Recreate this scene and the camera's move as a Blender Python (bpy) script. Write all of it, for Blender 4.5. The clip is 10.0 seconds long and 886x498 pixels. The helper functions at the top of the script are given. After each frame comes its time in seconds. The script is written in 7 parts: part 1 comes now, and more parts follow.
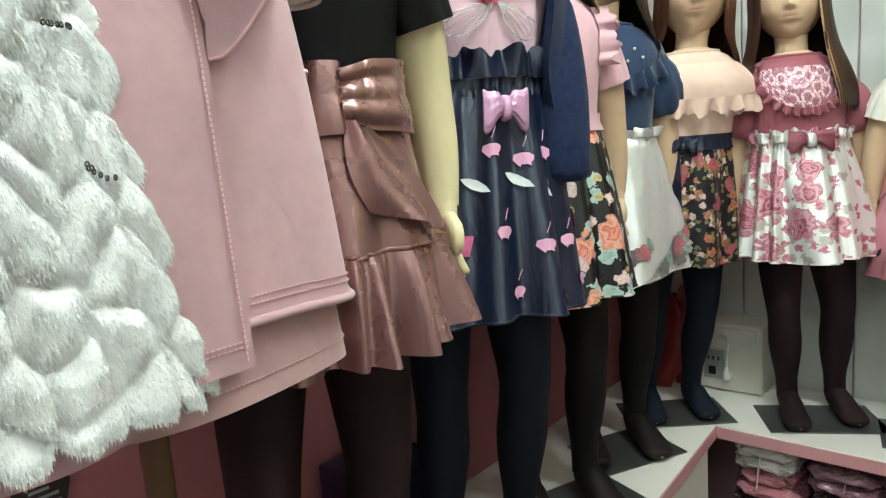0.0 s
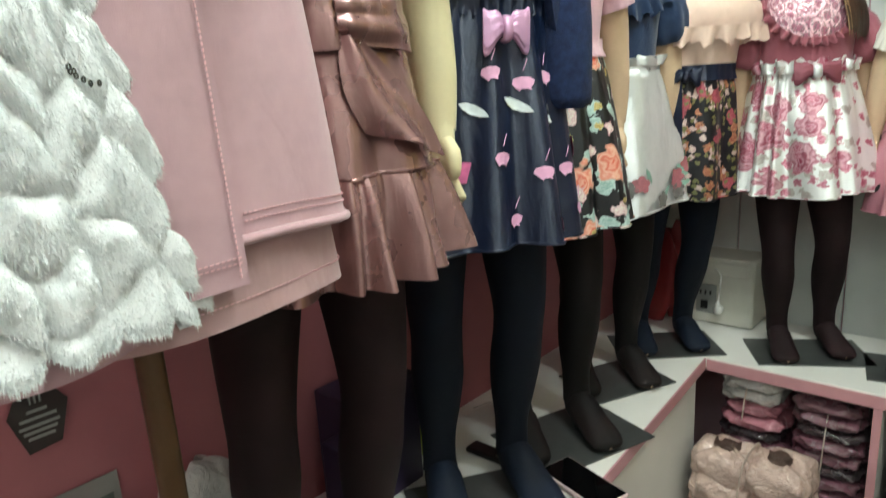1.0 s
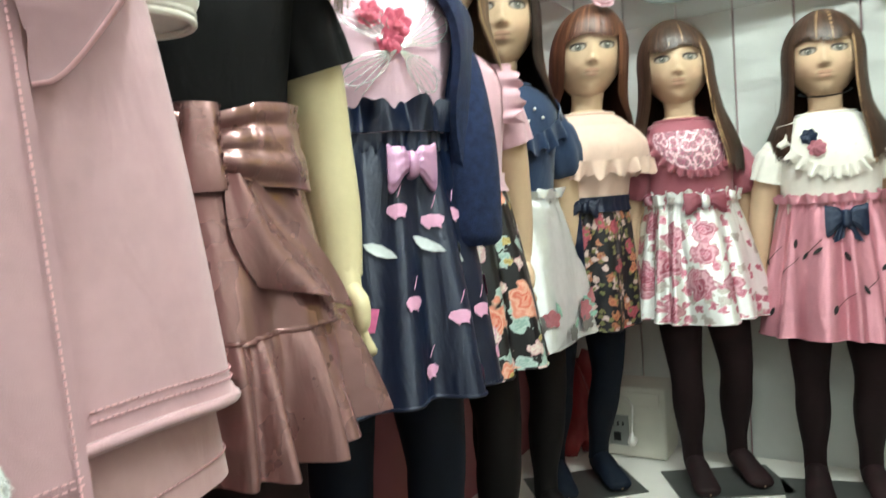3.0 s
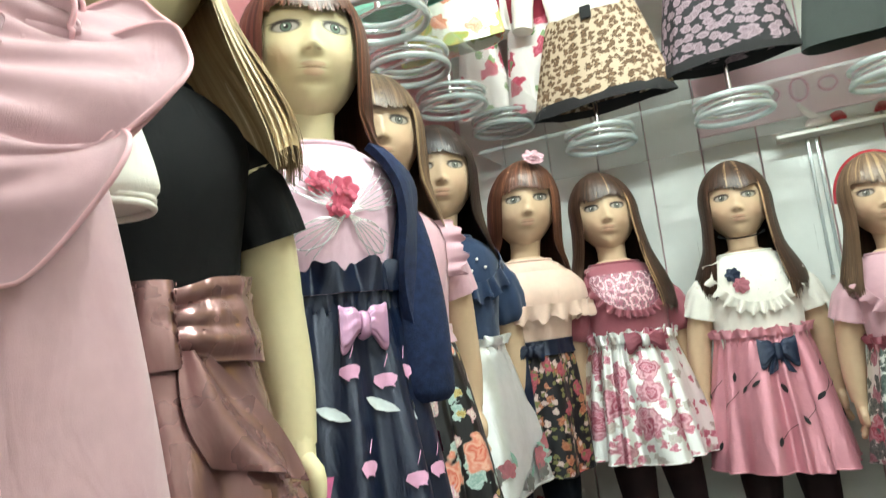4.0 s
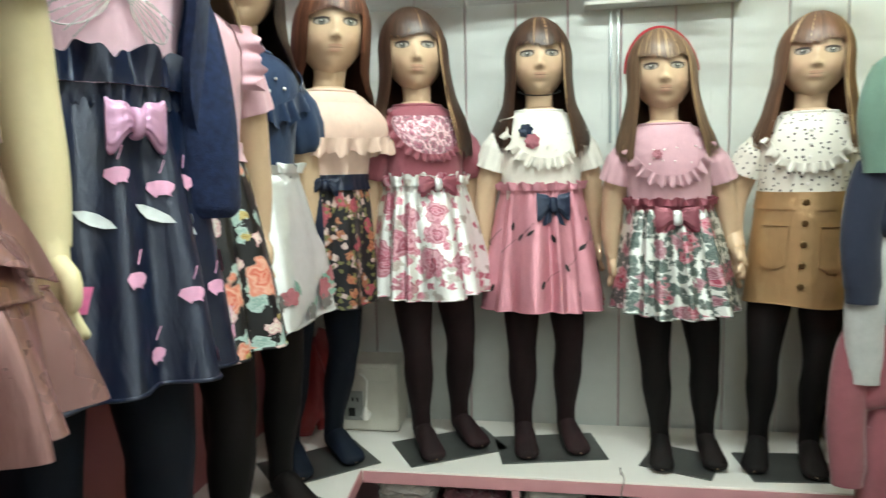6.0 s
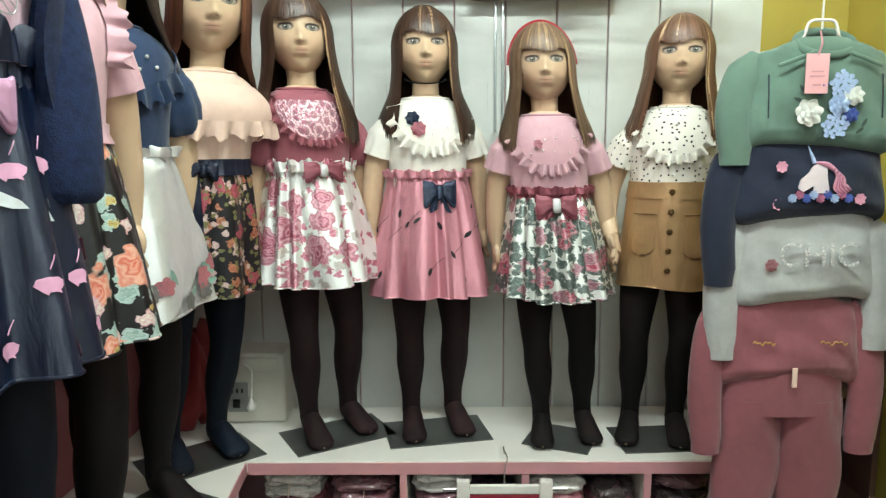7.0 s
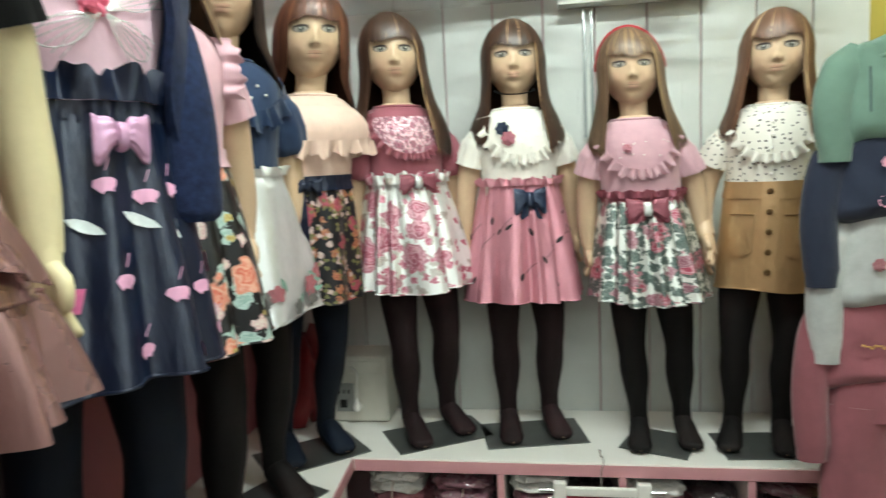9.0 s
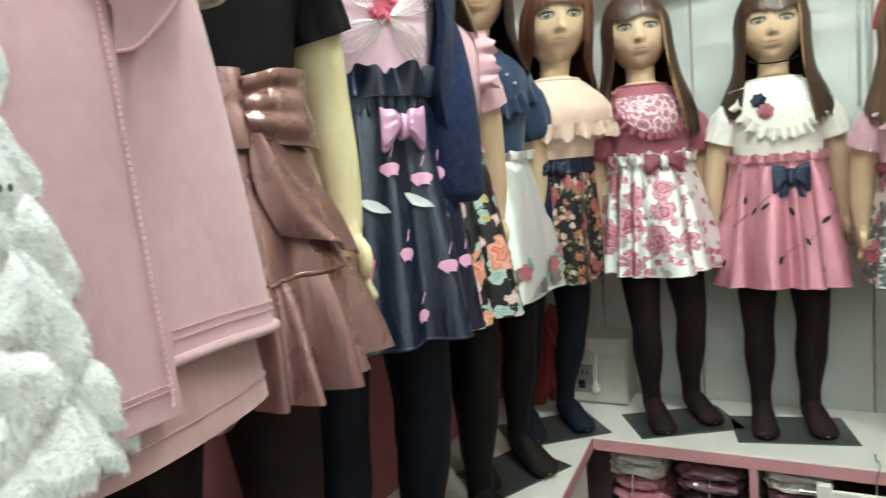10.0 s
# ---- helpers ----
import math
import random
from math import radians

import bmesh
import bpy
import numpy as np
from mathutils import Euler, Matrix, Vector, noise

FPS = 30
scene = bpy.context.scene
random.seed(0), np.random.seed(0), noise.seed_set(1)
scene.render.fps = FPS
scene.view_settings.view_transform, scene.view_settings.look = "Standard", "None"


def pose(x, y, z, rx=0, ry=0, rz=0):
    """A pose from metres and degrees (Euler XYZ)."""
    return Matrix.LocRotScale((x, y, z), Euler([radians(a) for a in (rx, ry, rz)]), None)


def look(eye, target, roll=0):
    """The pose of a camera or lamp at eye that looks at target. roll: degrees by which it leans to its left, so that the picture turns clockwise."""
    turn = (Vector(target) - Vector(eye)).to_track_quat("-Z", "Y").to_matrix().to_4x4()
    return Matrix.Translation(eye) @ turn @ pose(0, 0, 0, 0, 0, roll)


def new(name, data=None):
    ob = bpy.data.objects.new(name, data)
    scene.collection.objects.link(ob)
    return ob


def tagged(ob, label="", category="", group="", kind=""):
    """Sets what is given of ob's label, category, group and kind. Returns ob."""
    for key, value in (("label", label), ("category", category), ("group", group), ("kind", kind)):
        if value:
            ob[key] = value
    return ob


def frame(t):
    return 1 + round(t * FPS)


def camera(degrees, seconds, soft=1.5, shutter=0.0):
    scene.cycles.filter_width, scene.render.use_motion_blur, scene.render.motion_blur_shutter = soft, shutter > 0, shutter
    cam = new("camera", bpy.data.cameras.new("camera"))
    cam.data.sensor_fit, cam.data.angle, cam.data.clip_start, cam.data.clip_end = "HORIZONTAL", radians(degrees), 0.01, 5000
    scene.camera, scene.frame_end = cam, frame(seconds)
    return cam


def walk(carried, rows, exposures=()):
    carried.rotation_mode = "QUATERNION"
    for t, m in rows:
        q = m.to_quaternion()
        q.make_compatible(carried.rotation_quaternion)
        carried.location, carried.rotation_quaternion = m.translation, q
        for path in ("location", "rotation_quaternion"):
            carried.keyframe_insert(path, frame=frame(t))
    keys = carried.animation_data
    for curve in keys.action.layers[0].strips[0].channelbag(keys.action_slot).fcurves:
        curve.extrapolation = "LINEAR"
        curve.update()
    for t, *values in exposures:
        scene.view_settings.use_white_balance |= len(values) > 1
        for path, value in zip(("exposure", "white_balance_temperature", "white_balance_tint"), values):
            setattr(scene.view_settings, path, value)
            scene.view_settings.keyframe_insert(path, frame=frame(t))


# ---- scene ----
cam = camera(66.8, 10.0, 1.2, 0.4)
PATH = [
    (0, (0.646, 0.246, 1.5), (-0.674, 1.718, 1.197), -4.3),
    (0.5, (0.639, 0.247, 1.496), (-0.671, 1.725, 1.177), -4.0),
    (1, (0.638, 0.25, 1.484), (-0.655, 1.697, 0.996), -3.6),
    (1.5, (0.627, 0.252, 1.474), (-0.666, 1.649, 0.859), -4.6),
    (2, (0.597, 0.266, 1.467), (-0.642, 1.711, 0.852), -2.9),
    (2.5, (0.57, 0.299, 1.492), (-0.588, 1.887, 1.124), -2.1),
    (3, (0.552, 0.323, 1.496), (-0.496, 2.021, 1.357), -4.4),
    (4.5, (0.546, 0.299, 1.531), (-0.266, 2.098, 1.853), -7.0),
    (5, (0.538, 0.307, 1.508), (-0.142, 2.187, 1.541), -3.7),
    (5.5, (0.522, 0.326, 1.494), (-0.031, 2.24, 1.326), -2.8),
    (6, (0.534, 0.338, 1.486), (0.212, 2.299, 1.253), -1.3),
    (7.5, (0.561, 0.331, 1.487), (0.586, 2.311, 1.202), -0.5),
    (8, (0.569, 0.32, 1.486), (0.575, 2.299, 1.198), -0.2),
    (8.5, (0.562, 0.332, 1.479), (0.468, 2.309, 1.191), -1.4),
    (9, (0.586, 0.283, 1.495), (0.266, 2.242, 1.244), -2.7),
    (9.5, (0.562, 0.256, 1.495), (-0.119, 2.119, 1.243), -4.6),
    (10, (0.555, 0.23, 1.487), (-0.387, 1.977, 1.244), -4.9),
]
walk(cam, [(t, look(eye, target, roll)) for t, eye, target, roll in PATH],
     [(0, -0.10), (2.0, 0.0), (3.2, 0.10), (4.5, 0.0), (6.0, 0.08), (8.0, -0.03), (10.0, 0.0)])

# ---- world and lights ----
world = bpy.data.worlds.new("shop_world")
world.use_nodes = True
world.node_tree.nodes["Background"].inputs[0].default_value = (0.9, 0.95, 1.0, 1)
world.node_tree.nodes["Background"].inputs[1].default_value = 0.02
scene.world = world


# Unseen ceiling lights: one assumed overhead, two behind the camera added as front fill.
LAMPS = [(0.70, 0.95, 1.15, 0.07, 250), (1.0, -0.65, 1.15, 0.07, 70), (0.75, -2.0, 1.15, 0.07, 70)]
CEIL = 2.75


# ---- mesh helpers ----
def lin(h):
    """Linear colour from a hex string."""
    out = []
    for i in (0, 2, 4):
        c = int(h[i:i + 2], 16) / 255
        out.append(c / 12.92 if c <= 0.04045 else ((c + 0.055) / 1.055) ** 2.4)
    return (*out, 1)


class Geo:
    """Collects vertices, faces, texture places and materials of one mesh."""

    def __init__(self):
        self.v, self.f, self.uv, self.m, self.s, self.n = [], [], [], [], [], 0

    def add(self, verts, faces, uvs=None, mat=0, smooth=True):
        verts = np.asarray(verts, float).reshape(-1, 3)
        o = self.n
        self.v.append(verts)
        self.n += len(verts)
        uvs = np.full((len(verts), 2), 9.0) if uvs is None else np.asarray(uvs, float).reshape(-1, 2)
        self.uv.append(uvs)
        for f in faces:
            self.f.append([o + i for i in f])
            self.m.append(mat)
            self.s.append(smooth)
        return self

    def grid(self, p, closed=False, uv=None, thick=0.0, mat=0, flip=False):
        """A sheet from a (rows, columns, 3) array; closed joins the last column to the first."""
        p = np.asarray(p, float)
        if uv is None:
            du = np.linalg.norm(np.diff(p, axis=1, append=p[:, -1:]), axis=2)
            uu = np.concatenate([np.zeros((p.shape[0], 1)), np.cumsum(du, 1)[:, :-1]], 1)
            uu = np.repeat(uu[-1:], p.shape[0], 0)
            dv = np.linalg.norm(np.diff(p, axis=0), axis=2).mean(1)
            vv = np.concatenate([[0], np.cumsum(dv)])[:, None] * np.ones((1, p.shape[1]))
            uv = np.stack([uu, vv], 2)
        if closed:
            p = np.concatenate([p, p[:, :1]], 1)
            step = uv[:, -1:] + (uv[:, -1:] - uv[:, -2:-1])
            uv = np.concatenate([uv, step], 1)
        r, c = p.shape[:2]
        idx = np.arange(r * c).reshape(r, c)
        quads = np.stack([idx[:-1, :-1], idx[1:, :-1], idx[1:, 1:], idx[:-1, 1:]], -1).reshape(-1, 4)
        if flip:
            quads = quads[:, ::-1]
        self.add(p, quads.tolist(), uv, mat)
        if thick:
            gu, gv = np.gradient(p, axis=1), np.gradient(p, axis=0)
            if closed:
                gu[:, 0] = gu[:, -1] = p[:, 1] - p[:, -2]
            nrm = np.cross(gv, gu)
            nrm /= np.linalg.norm(nrm, axis=2, keepdims=True) + 1e-9
            if flip:
                nrm = -nrm
            q = p - nrm * thick
            self.add(q, quads[:, ::-1].tolist(), uv, mat)
            for row in (0, r - 1):
                e = np.stack([p[row], q[row]], 0)
                self.add(e, [[i, i + 1, c + i + 1, c + i] if row else [i + 1, i, c + i, c + i + 1] for i in range(c - 1)],
                         np.stack([uv[row], uv[row]], 0), mat)
            if not closed:
                for col in (0, c - 1):
                    e = np.stack([p[:, col], q[:, col]], 0)
                    self.add(e, [[i, i + 1, r + i + 1, r + i] for i in range(r - 1)], np.stack([uv[:, col], uv[:, col]], 0), mat)
        return self

    def tube(self, pts, radii, n=12, mat=0, caps=True, side=None, uv0=0.0):
        """A tube along points; radii: one per point, or (across, along side) pairs."""
        pts = np.asarray(pts, float)
        rad = np.asarray(radii, float)
        if rad.ndim == 0:
            rad = np.full(len(pts), float(rad))
        if rad.ndim == 1:
            rad = np.stack([rad, rad], 1)
        tan = np.gradient(pts, axis=0)
        tan /= np.linalg.norm(tan, axis=1, keepdims=True) + 1e-9
        ref = np.array(side if side is not None else (0.31, 0.9, 0.3))
        a = np.cross(tan, ref)
        a /= np.linalg.norm(a, axis=1, keepdims=True) + 1e-9
        b = np.cross(tan, a)
        th = np.linspace(0, 2 * np.pi, n, endpoint=False)
        p = pts[:, None] + a[:, None] * (np.cos(th)[None, :, None] * rad[:, 0, None, None]) + b[:, None] * (np.sin(th)[None, :, None] * rad[:, 1, None, None])
        length = np.concatenate([[0], np.cumsum(np.linalg.norm(np.diff(pts, axis=0), axis=1))])
        uv = np.stack([np.broadcast_to(th * rad.mean() + uv0, p.shape[:2]), np.broadcast_to(length[:, None], p.shape[:2])], 2)
        self.grid(p, True, uv, mat=mat)
        if caps:
            k = len(pts)
            for ring, centre in ((0, pts[0]), (k - 1, pts[-1])):
                vs = np.concatenate([p[ring], centre[None]], 0)
                fs = [[i, (i + 1) % n, n] if ring == 0 else [(i + 1) % n, i, n] for i in range(n)]
                self.add(vs, fs, None, mat)
        return self

    def ball(self, c, r, n=12, m=8, mat=0):
        r = np.broadcast_to(np.asarray(r, float), 3)
        th, ph = np.linspace(0, 2 * np.pi, n, endpoint=False), np.linspace(0.02, np.pi - 0.02, m)
        p = np.stack([np.outer(np.sin(ph), np.cos(th)) * r[0] + c[0], np.outer(np.sin(ph), np.sin(th)) * r[1] + c[1],
                      np.outer(np.cos(ph), np.ones(n)) * r[2] + c[2]], 2)
        return self.grid(p, True, mat=mat)

    def box(self, x0, x1, y0, y1, z0, z1, b=0.003, mat=0):
        """A box with bevelled edges."""
        bm = bmesh.new()
        bmesh.ops.create_cube(bm, size=1, matrix=Matrix.Translation(((x0 + x1) / 2, (y0 + y1) / 2, (z0 + z1) / 2)) @ Matrix.Diagonal((x1 - x0, y1 - y0, z1 - z0, 1)))
        if b:
            bmesh.ops.bevel(bm, geom=bm.edges, offset=b, segments=2, affect="EDGES", profile=0.5)
        bm.verts.index_update()
        self.add([v.co[:] for v in bm.verts], [[v.index for v in f.verts] for f in bm.faces], [(v.co.x + v.co.y, v.co.z) for v in bm.verts], mat, False)
        bm.free()
        return self

    def prism(self, outline, z0, z1, mat=0):
        """An upright prism over an outline of (x, y) points, counter-clockwise."""
        n = len(outline)
        vs = [(x, y, z0) for x, y in outline] + [(x, y, z1) for x, y in outline]
        fs = [list(range(n))[::-1], list(range(n, 2 * n))] + [[i, (i + 1) % n, n + (i + 1) % n, n + i] for i in range(n)]
        return self.add(vs, fs, [(v[0], v[1]) for v in vs], mat, False)

    def mesh(self, name, mats, turn=None):
        v = np.concatenate(self.v, 0)
        if turn is not None:
            t = np.array(turn)
            v = v @ t[:3, :3].T + t[:3, 3]
        me = bpy.data.meshes.new(name)
        me.from_pydata(v.tolist(), [], self.f)
        uv = np.concatenate(self.uv, 0)
        loops = np.empty(len(me.loops), np.int32)
        me.loops.foreach_get("vertex_index", loops)
        layer = me.uv_layers.new(name="UVMap")
        layer.data.foreach_set("uv", uv[loops].astype(np.float32).ravel())
        me.polygons.foreach_set("material_index", np.array(self.m, np.int32))
        me.polygons.foreach_set("use_smooth", np.array(self.s, bool))
        for m in mats if isinstance(mats, (list, tuple)) else [mats]:
            me.materials.append(m)
        me.update()
        return me


class Many(list):
    """Several small pieces, each to be a part of its own."""

    def tube(self, *a, **k):
        self[-1].tube(*a, **k)

    def ball(self, *a, **k):
        self.append(Geo())
        self[-1].ball(*a, **k)


def thing(name, label, category, at=(0, 0, 0), group="", kind=""):
    ob = new(name)
    ob.location = at
    ob.empty_display_size = 0.05
    return tagged(ob, label, category, group, kind)


def part(name, geo, mats, parent, label="", turn=None):
    if isinstance(geo, Many):
        return [part(name, piece, mats, parent, label, turn) for piece in geo]
    ob = new(name, geo.mesh(name, mats, turn))
    ob.parent = parent
    return tagged(ob, label) if label else ob


def single(name, geo, mats, label, category, at=(0, 0, 0), group="", kind="", turn=None):
    ob = new(name, geo.mesh(name, mats, turn))
    ob.location = at
    return tagged(ob, label, category, group, kind)


# ---- materials ----
class Nodes:
    """A small writer of node materials."""

    def __init__(self, name):
        self.mat = bpy.data.materials.new(name)
        self.mat.use_nodes = True
        self.t = self.mat.node_tree
        self.b = self.t.nodes["Principled BSDF"]

    def node(self, kind, **values):
        n = self.t.nodes.new(kind)
        for k, val in values.items():
            if k in n.inputs:
                self.put(n.inputs[k], val)
            else:
                setattr(n, k, val)
        return n

    def put(self, socket, val):
        if isinstance(val, bpy.types.NodeSocket):
            self.t.links.new(val, socket)
        else:
            socket.default_value = val

    def math(self, op, a, b=0.0, c=0.0, clamp=False):
        n = self.t.nodes.new("ShaderNodeMath")
        n.operation, n.use_clamp = op, clamp
        for i, val in enumerate((a, b, c)):
            self.put(n.inputs[i], val)
        return n.outputs[0]

    def mix(self, fac, a, b, blend="MIX"):
        n = self.t.nodes.new("ShaderNodeMix")
        n.data_type, n.blend_type = "RGBA", blend
        self.put(n.inputs[0], fac)
        self.put(n.inputs[6], a)
        self.put(n.inputs[7], b)
        return n.outputs[2]

    def noise(self, vec, scale, detail=3.0, rough=0.55, dist=0.0):
        n = self.node("ShaderNodeTexNoise", Scale=scale, Detail=detail, Roughness=rough, Distortion=dist)
        self.put(n.inputs["Vector"], vec)
        return n.outputs["Fac"]

    def ramp(self, fac, lo, hi, a=0.0, b=1.0):
        n = self.node("ShaderNodeMapRange")
        for key, val in (("Value", fac), ("From Min", lo), ("From Max", hi), ("To Min", a), ("To Max", b)):
            self.put(n.inputs[key], val)
        return n.outputs[0]

    def place(self):
        return self.node("ShaderNodeTexCoord").outputs["Object"]

    def uv(self):
        return self.node("ShaderNodeTexCoord").outputs["UV"]

    def scaled(self, vec, sx, sy, sz=1.0, ox=0.0, oy=0.0):
        n = self.node("ShaderNodeMapping")
        self.put(n.inputs["Vector"], vec)
        n.inputs["Scale"].default_value = (sx, sy, sz)
        n.inputs["Location"].default_value = (ox, oy, 0)
        return n.outputs[0]

    def bump(self, height, strength, dist=0.002):
        n = self.node("ShaderNodeBump", Strength=strength, Distance=dist)
        self.put(n.inputs["Height"], height)
        old = self.b.inputs["Normal"]
        if old.is_linked:
            self.t.links.new(old.links[0].from_socket, n.inputs["Normal"])
        self.t.links.new(n.outputs[0], old)

    def done(self, color, rough=0.6, metal=0.0, sheen=0.0, coat=0.0, spec=0.5, satin_grain=0.0):
        # threads run upright: the gloss spreads along them
        self.b.inputs["Anisotropic"].default_value = satin_grain
        self.b.inputs["Anisotropic Rotation"].default_value = 0.25
        self.put(self.b.inputs["Base Color"], color)
        self.put(self.b.inputs["Roughness"], rough)
        self.put(self.b.inputs["Metallic"], metal)
        self.put(self.b.inputs["Sheen Weight"], sheen)
        self.put(self.b.inputs["Coat Weight"], coat)
        self.put(self.b.inputs["Specular IOR Level"], spec)
        return self.mat


def varied(n, col, vec, amount=0.12, big=6.0, small=60.0):
    a = n.noise(vec, big, 3)
    b = n.noise(vec, small, 4)
    f = n.math("ADD", n.math("MULTIPLY", a, 0.6), n.math("MULTIPLY", b, 0.4))
    val = n.ramp(f, 0.3, 0.7, 1 - amount, 1 + amount)
    return n.mix(1.0, col, n.node("ShaderNodeCombineColor", Red=val, Green=val, Blue=val).outputs[0], "MULTIPLY")


def cloth(name, hexcol, rough=0.8, sheen=0.25, weave=900.0, bump=0.25, amount=0.10, wrinkle=0.25, metal=0.0, spec=0.35):
    """Woven or knitted fabric: fine grain, soft wrinkles."""
    n = Nodes(name)
    p = n.place()
    col = varied(n, lin(hexcol), p, amount)
    if weave:
        w = n.noise(n.scaled(n.uv(), weave, weave), 1.0, 2)
        n.bump(w, bump, 0.0006)
    if wrinkle:
        n.bump(n.noise(n.scaled(p, 1, 1, 0.5), 22, 3, 0.5, 0.6), wrinkle, 0.012)
    return n.done(col, rough, metal, sheen, 0, spec)


def satin(name, hexcol, rough=0.46, spec=0.8, metal=0.35, amount=0.08, wrinkle=0.35, sheen=0.0, grain=0.9):
    n = Nodes(name)
    p = n.place()
    col = varied(n, lin(hexcol), p, amount)
    n.bump(n.noise(n.scaled(p, 1, 1, 0.35), 26, 3, 0.5, 0.8), wrinkle, 0.012)
    n.bump(n.noise(p, 700, 2), 0.06, 0.0005)
    r = n.ramp(n.noise(p, 18, 3), 0.3, 0.7, rough * 0.85, rough * 1.2)
    return n.done(col, r, metal, sheen, 0, spec, grain)


def printed(name, ground, layers, rough=0.45, spec=0.5, wrinkle=0.3):
    """Fabric with a printed pattern. Layers: (cells per metre, size, share, inner, outer, wobble, shift)."""
    n = Nodes(name)
    p, uv = n.place(), n.uv()
    col = varied(n, lin(ground), p, 0.06)
    for cells, size, share, inner, outer, wobble, shift in layers:
        vec = n.scaled(uv, 1, 1, 1, shift, shift * 1.7)
        wob = n.node("ShaderNodeTexNoise", Scale=cells * 2.4, Detail=2.0)
        n.put(wob.inputs["Vector"], vec)
        off = n.node("ShaderNodeVectorMath", operation="SUBTRACT")
        n.put(off.inputs[0], wob.outputs["Color"])
        off.inputs[1].default_value = (0.5, 0.5, 0.5)
        sc = n.node("ShaderNodeVectorMath", operation="SCALE")
        n.put(sc.inputs[0], off.outputs[0])
        sc.inputs["Scale"].default_value = wobble / cells
        ad = n.node("ShaderNodeVectorMath", operation="ADD")
        n.put(ad.inputs[0], vec)
        n.put(ad.inputs[1], sc.outputs[0])
        vo = n.node("ShaderNodeTexVoronoi", voronoi_dimensions="2D", Scale=cells, Randomness=0.85)
        n.put(vo.inputs["Vector"], ad.outputs[0])
        d = vo.outputs["Distance"]
        sep = n.node("ShaderNodeSeparateColor")
        n.put(sep.inputs[0], vo.outputs["Color"])
        keep = n.math("LESS_THAN", sep.outputs[0], share)
        mask = n.math("MULTIPLY", n.ramp(d, size, size * 0.88), keep)
        # petals: broken rings towards the middle
        ring = n.math("SINE", n.math("MULTIPLY", n.math("ADD", d, n.math("MULTIPLY", n.noise(uv, cells * 5, 2), 0.25)), 34 / max(size, 0.2) * 0.45))
        tone = n.math("ADD", n.math("MULTIPLY", ring, 0.32), n.ramp(d, 0, size, 0.15, 0.75), clamp=True)
        col = n.mix(mask, col, n.mix(tone, lin(inner), lin(outer)))
    n.bump(n.noise(n.scaled(p, 1, 1, 0.35), 26, 3, 0.5, 0.8), wrinkle, 0.012)
    n.bump(n.noise(p, 800, 2), 0.08, 0.0005)
    r = n.ramp(n.noise(p, 18, 3), 0.3, 0.7, rough * 0.85, rough * 1.2)
    return n.done(col, r, 0.5 if spec > 0.7 else 0.1, 0, 0, spec, 0.92 if spec > 0.7 else 0.6)


def plain(name, hexcol, rough=0.5, metal=0.0, amount=0.08, bump=0.08, scale=40.0, spec=0.5, coat=0.0):
    n = Nodes(name)
    p = n.place()
    col = varied(n, lin(hexcol), p, amount, scale / 8, scale)
    if bump:
        n.bump(n.noise(p, scale * 4, 3), bump, 0.001)
    return n.done(col, n.ramp(n.noise(p, scale / 2, 3), 0.3, 0.7, rough * 0.85, min(1, rough * 1.15)), metal, 0, coat, spec)


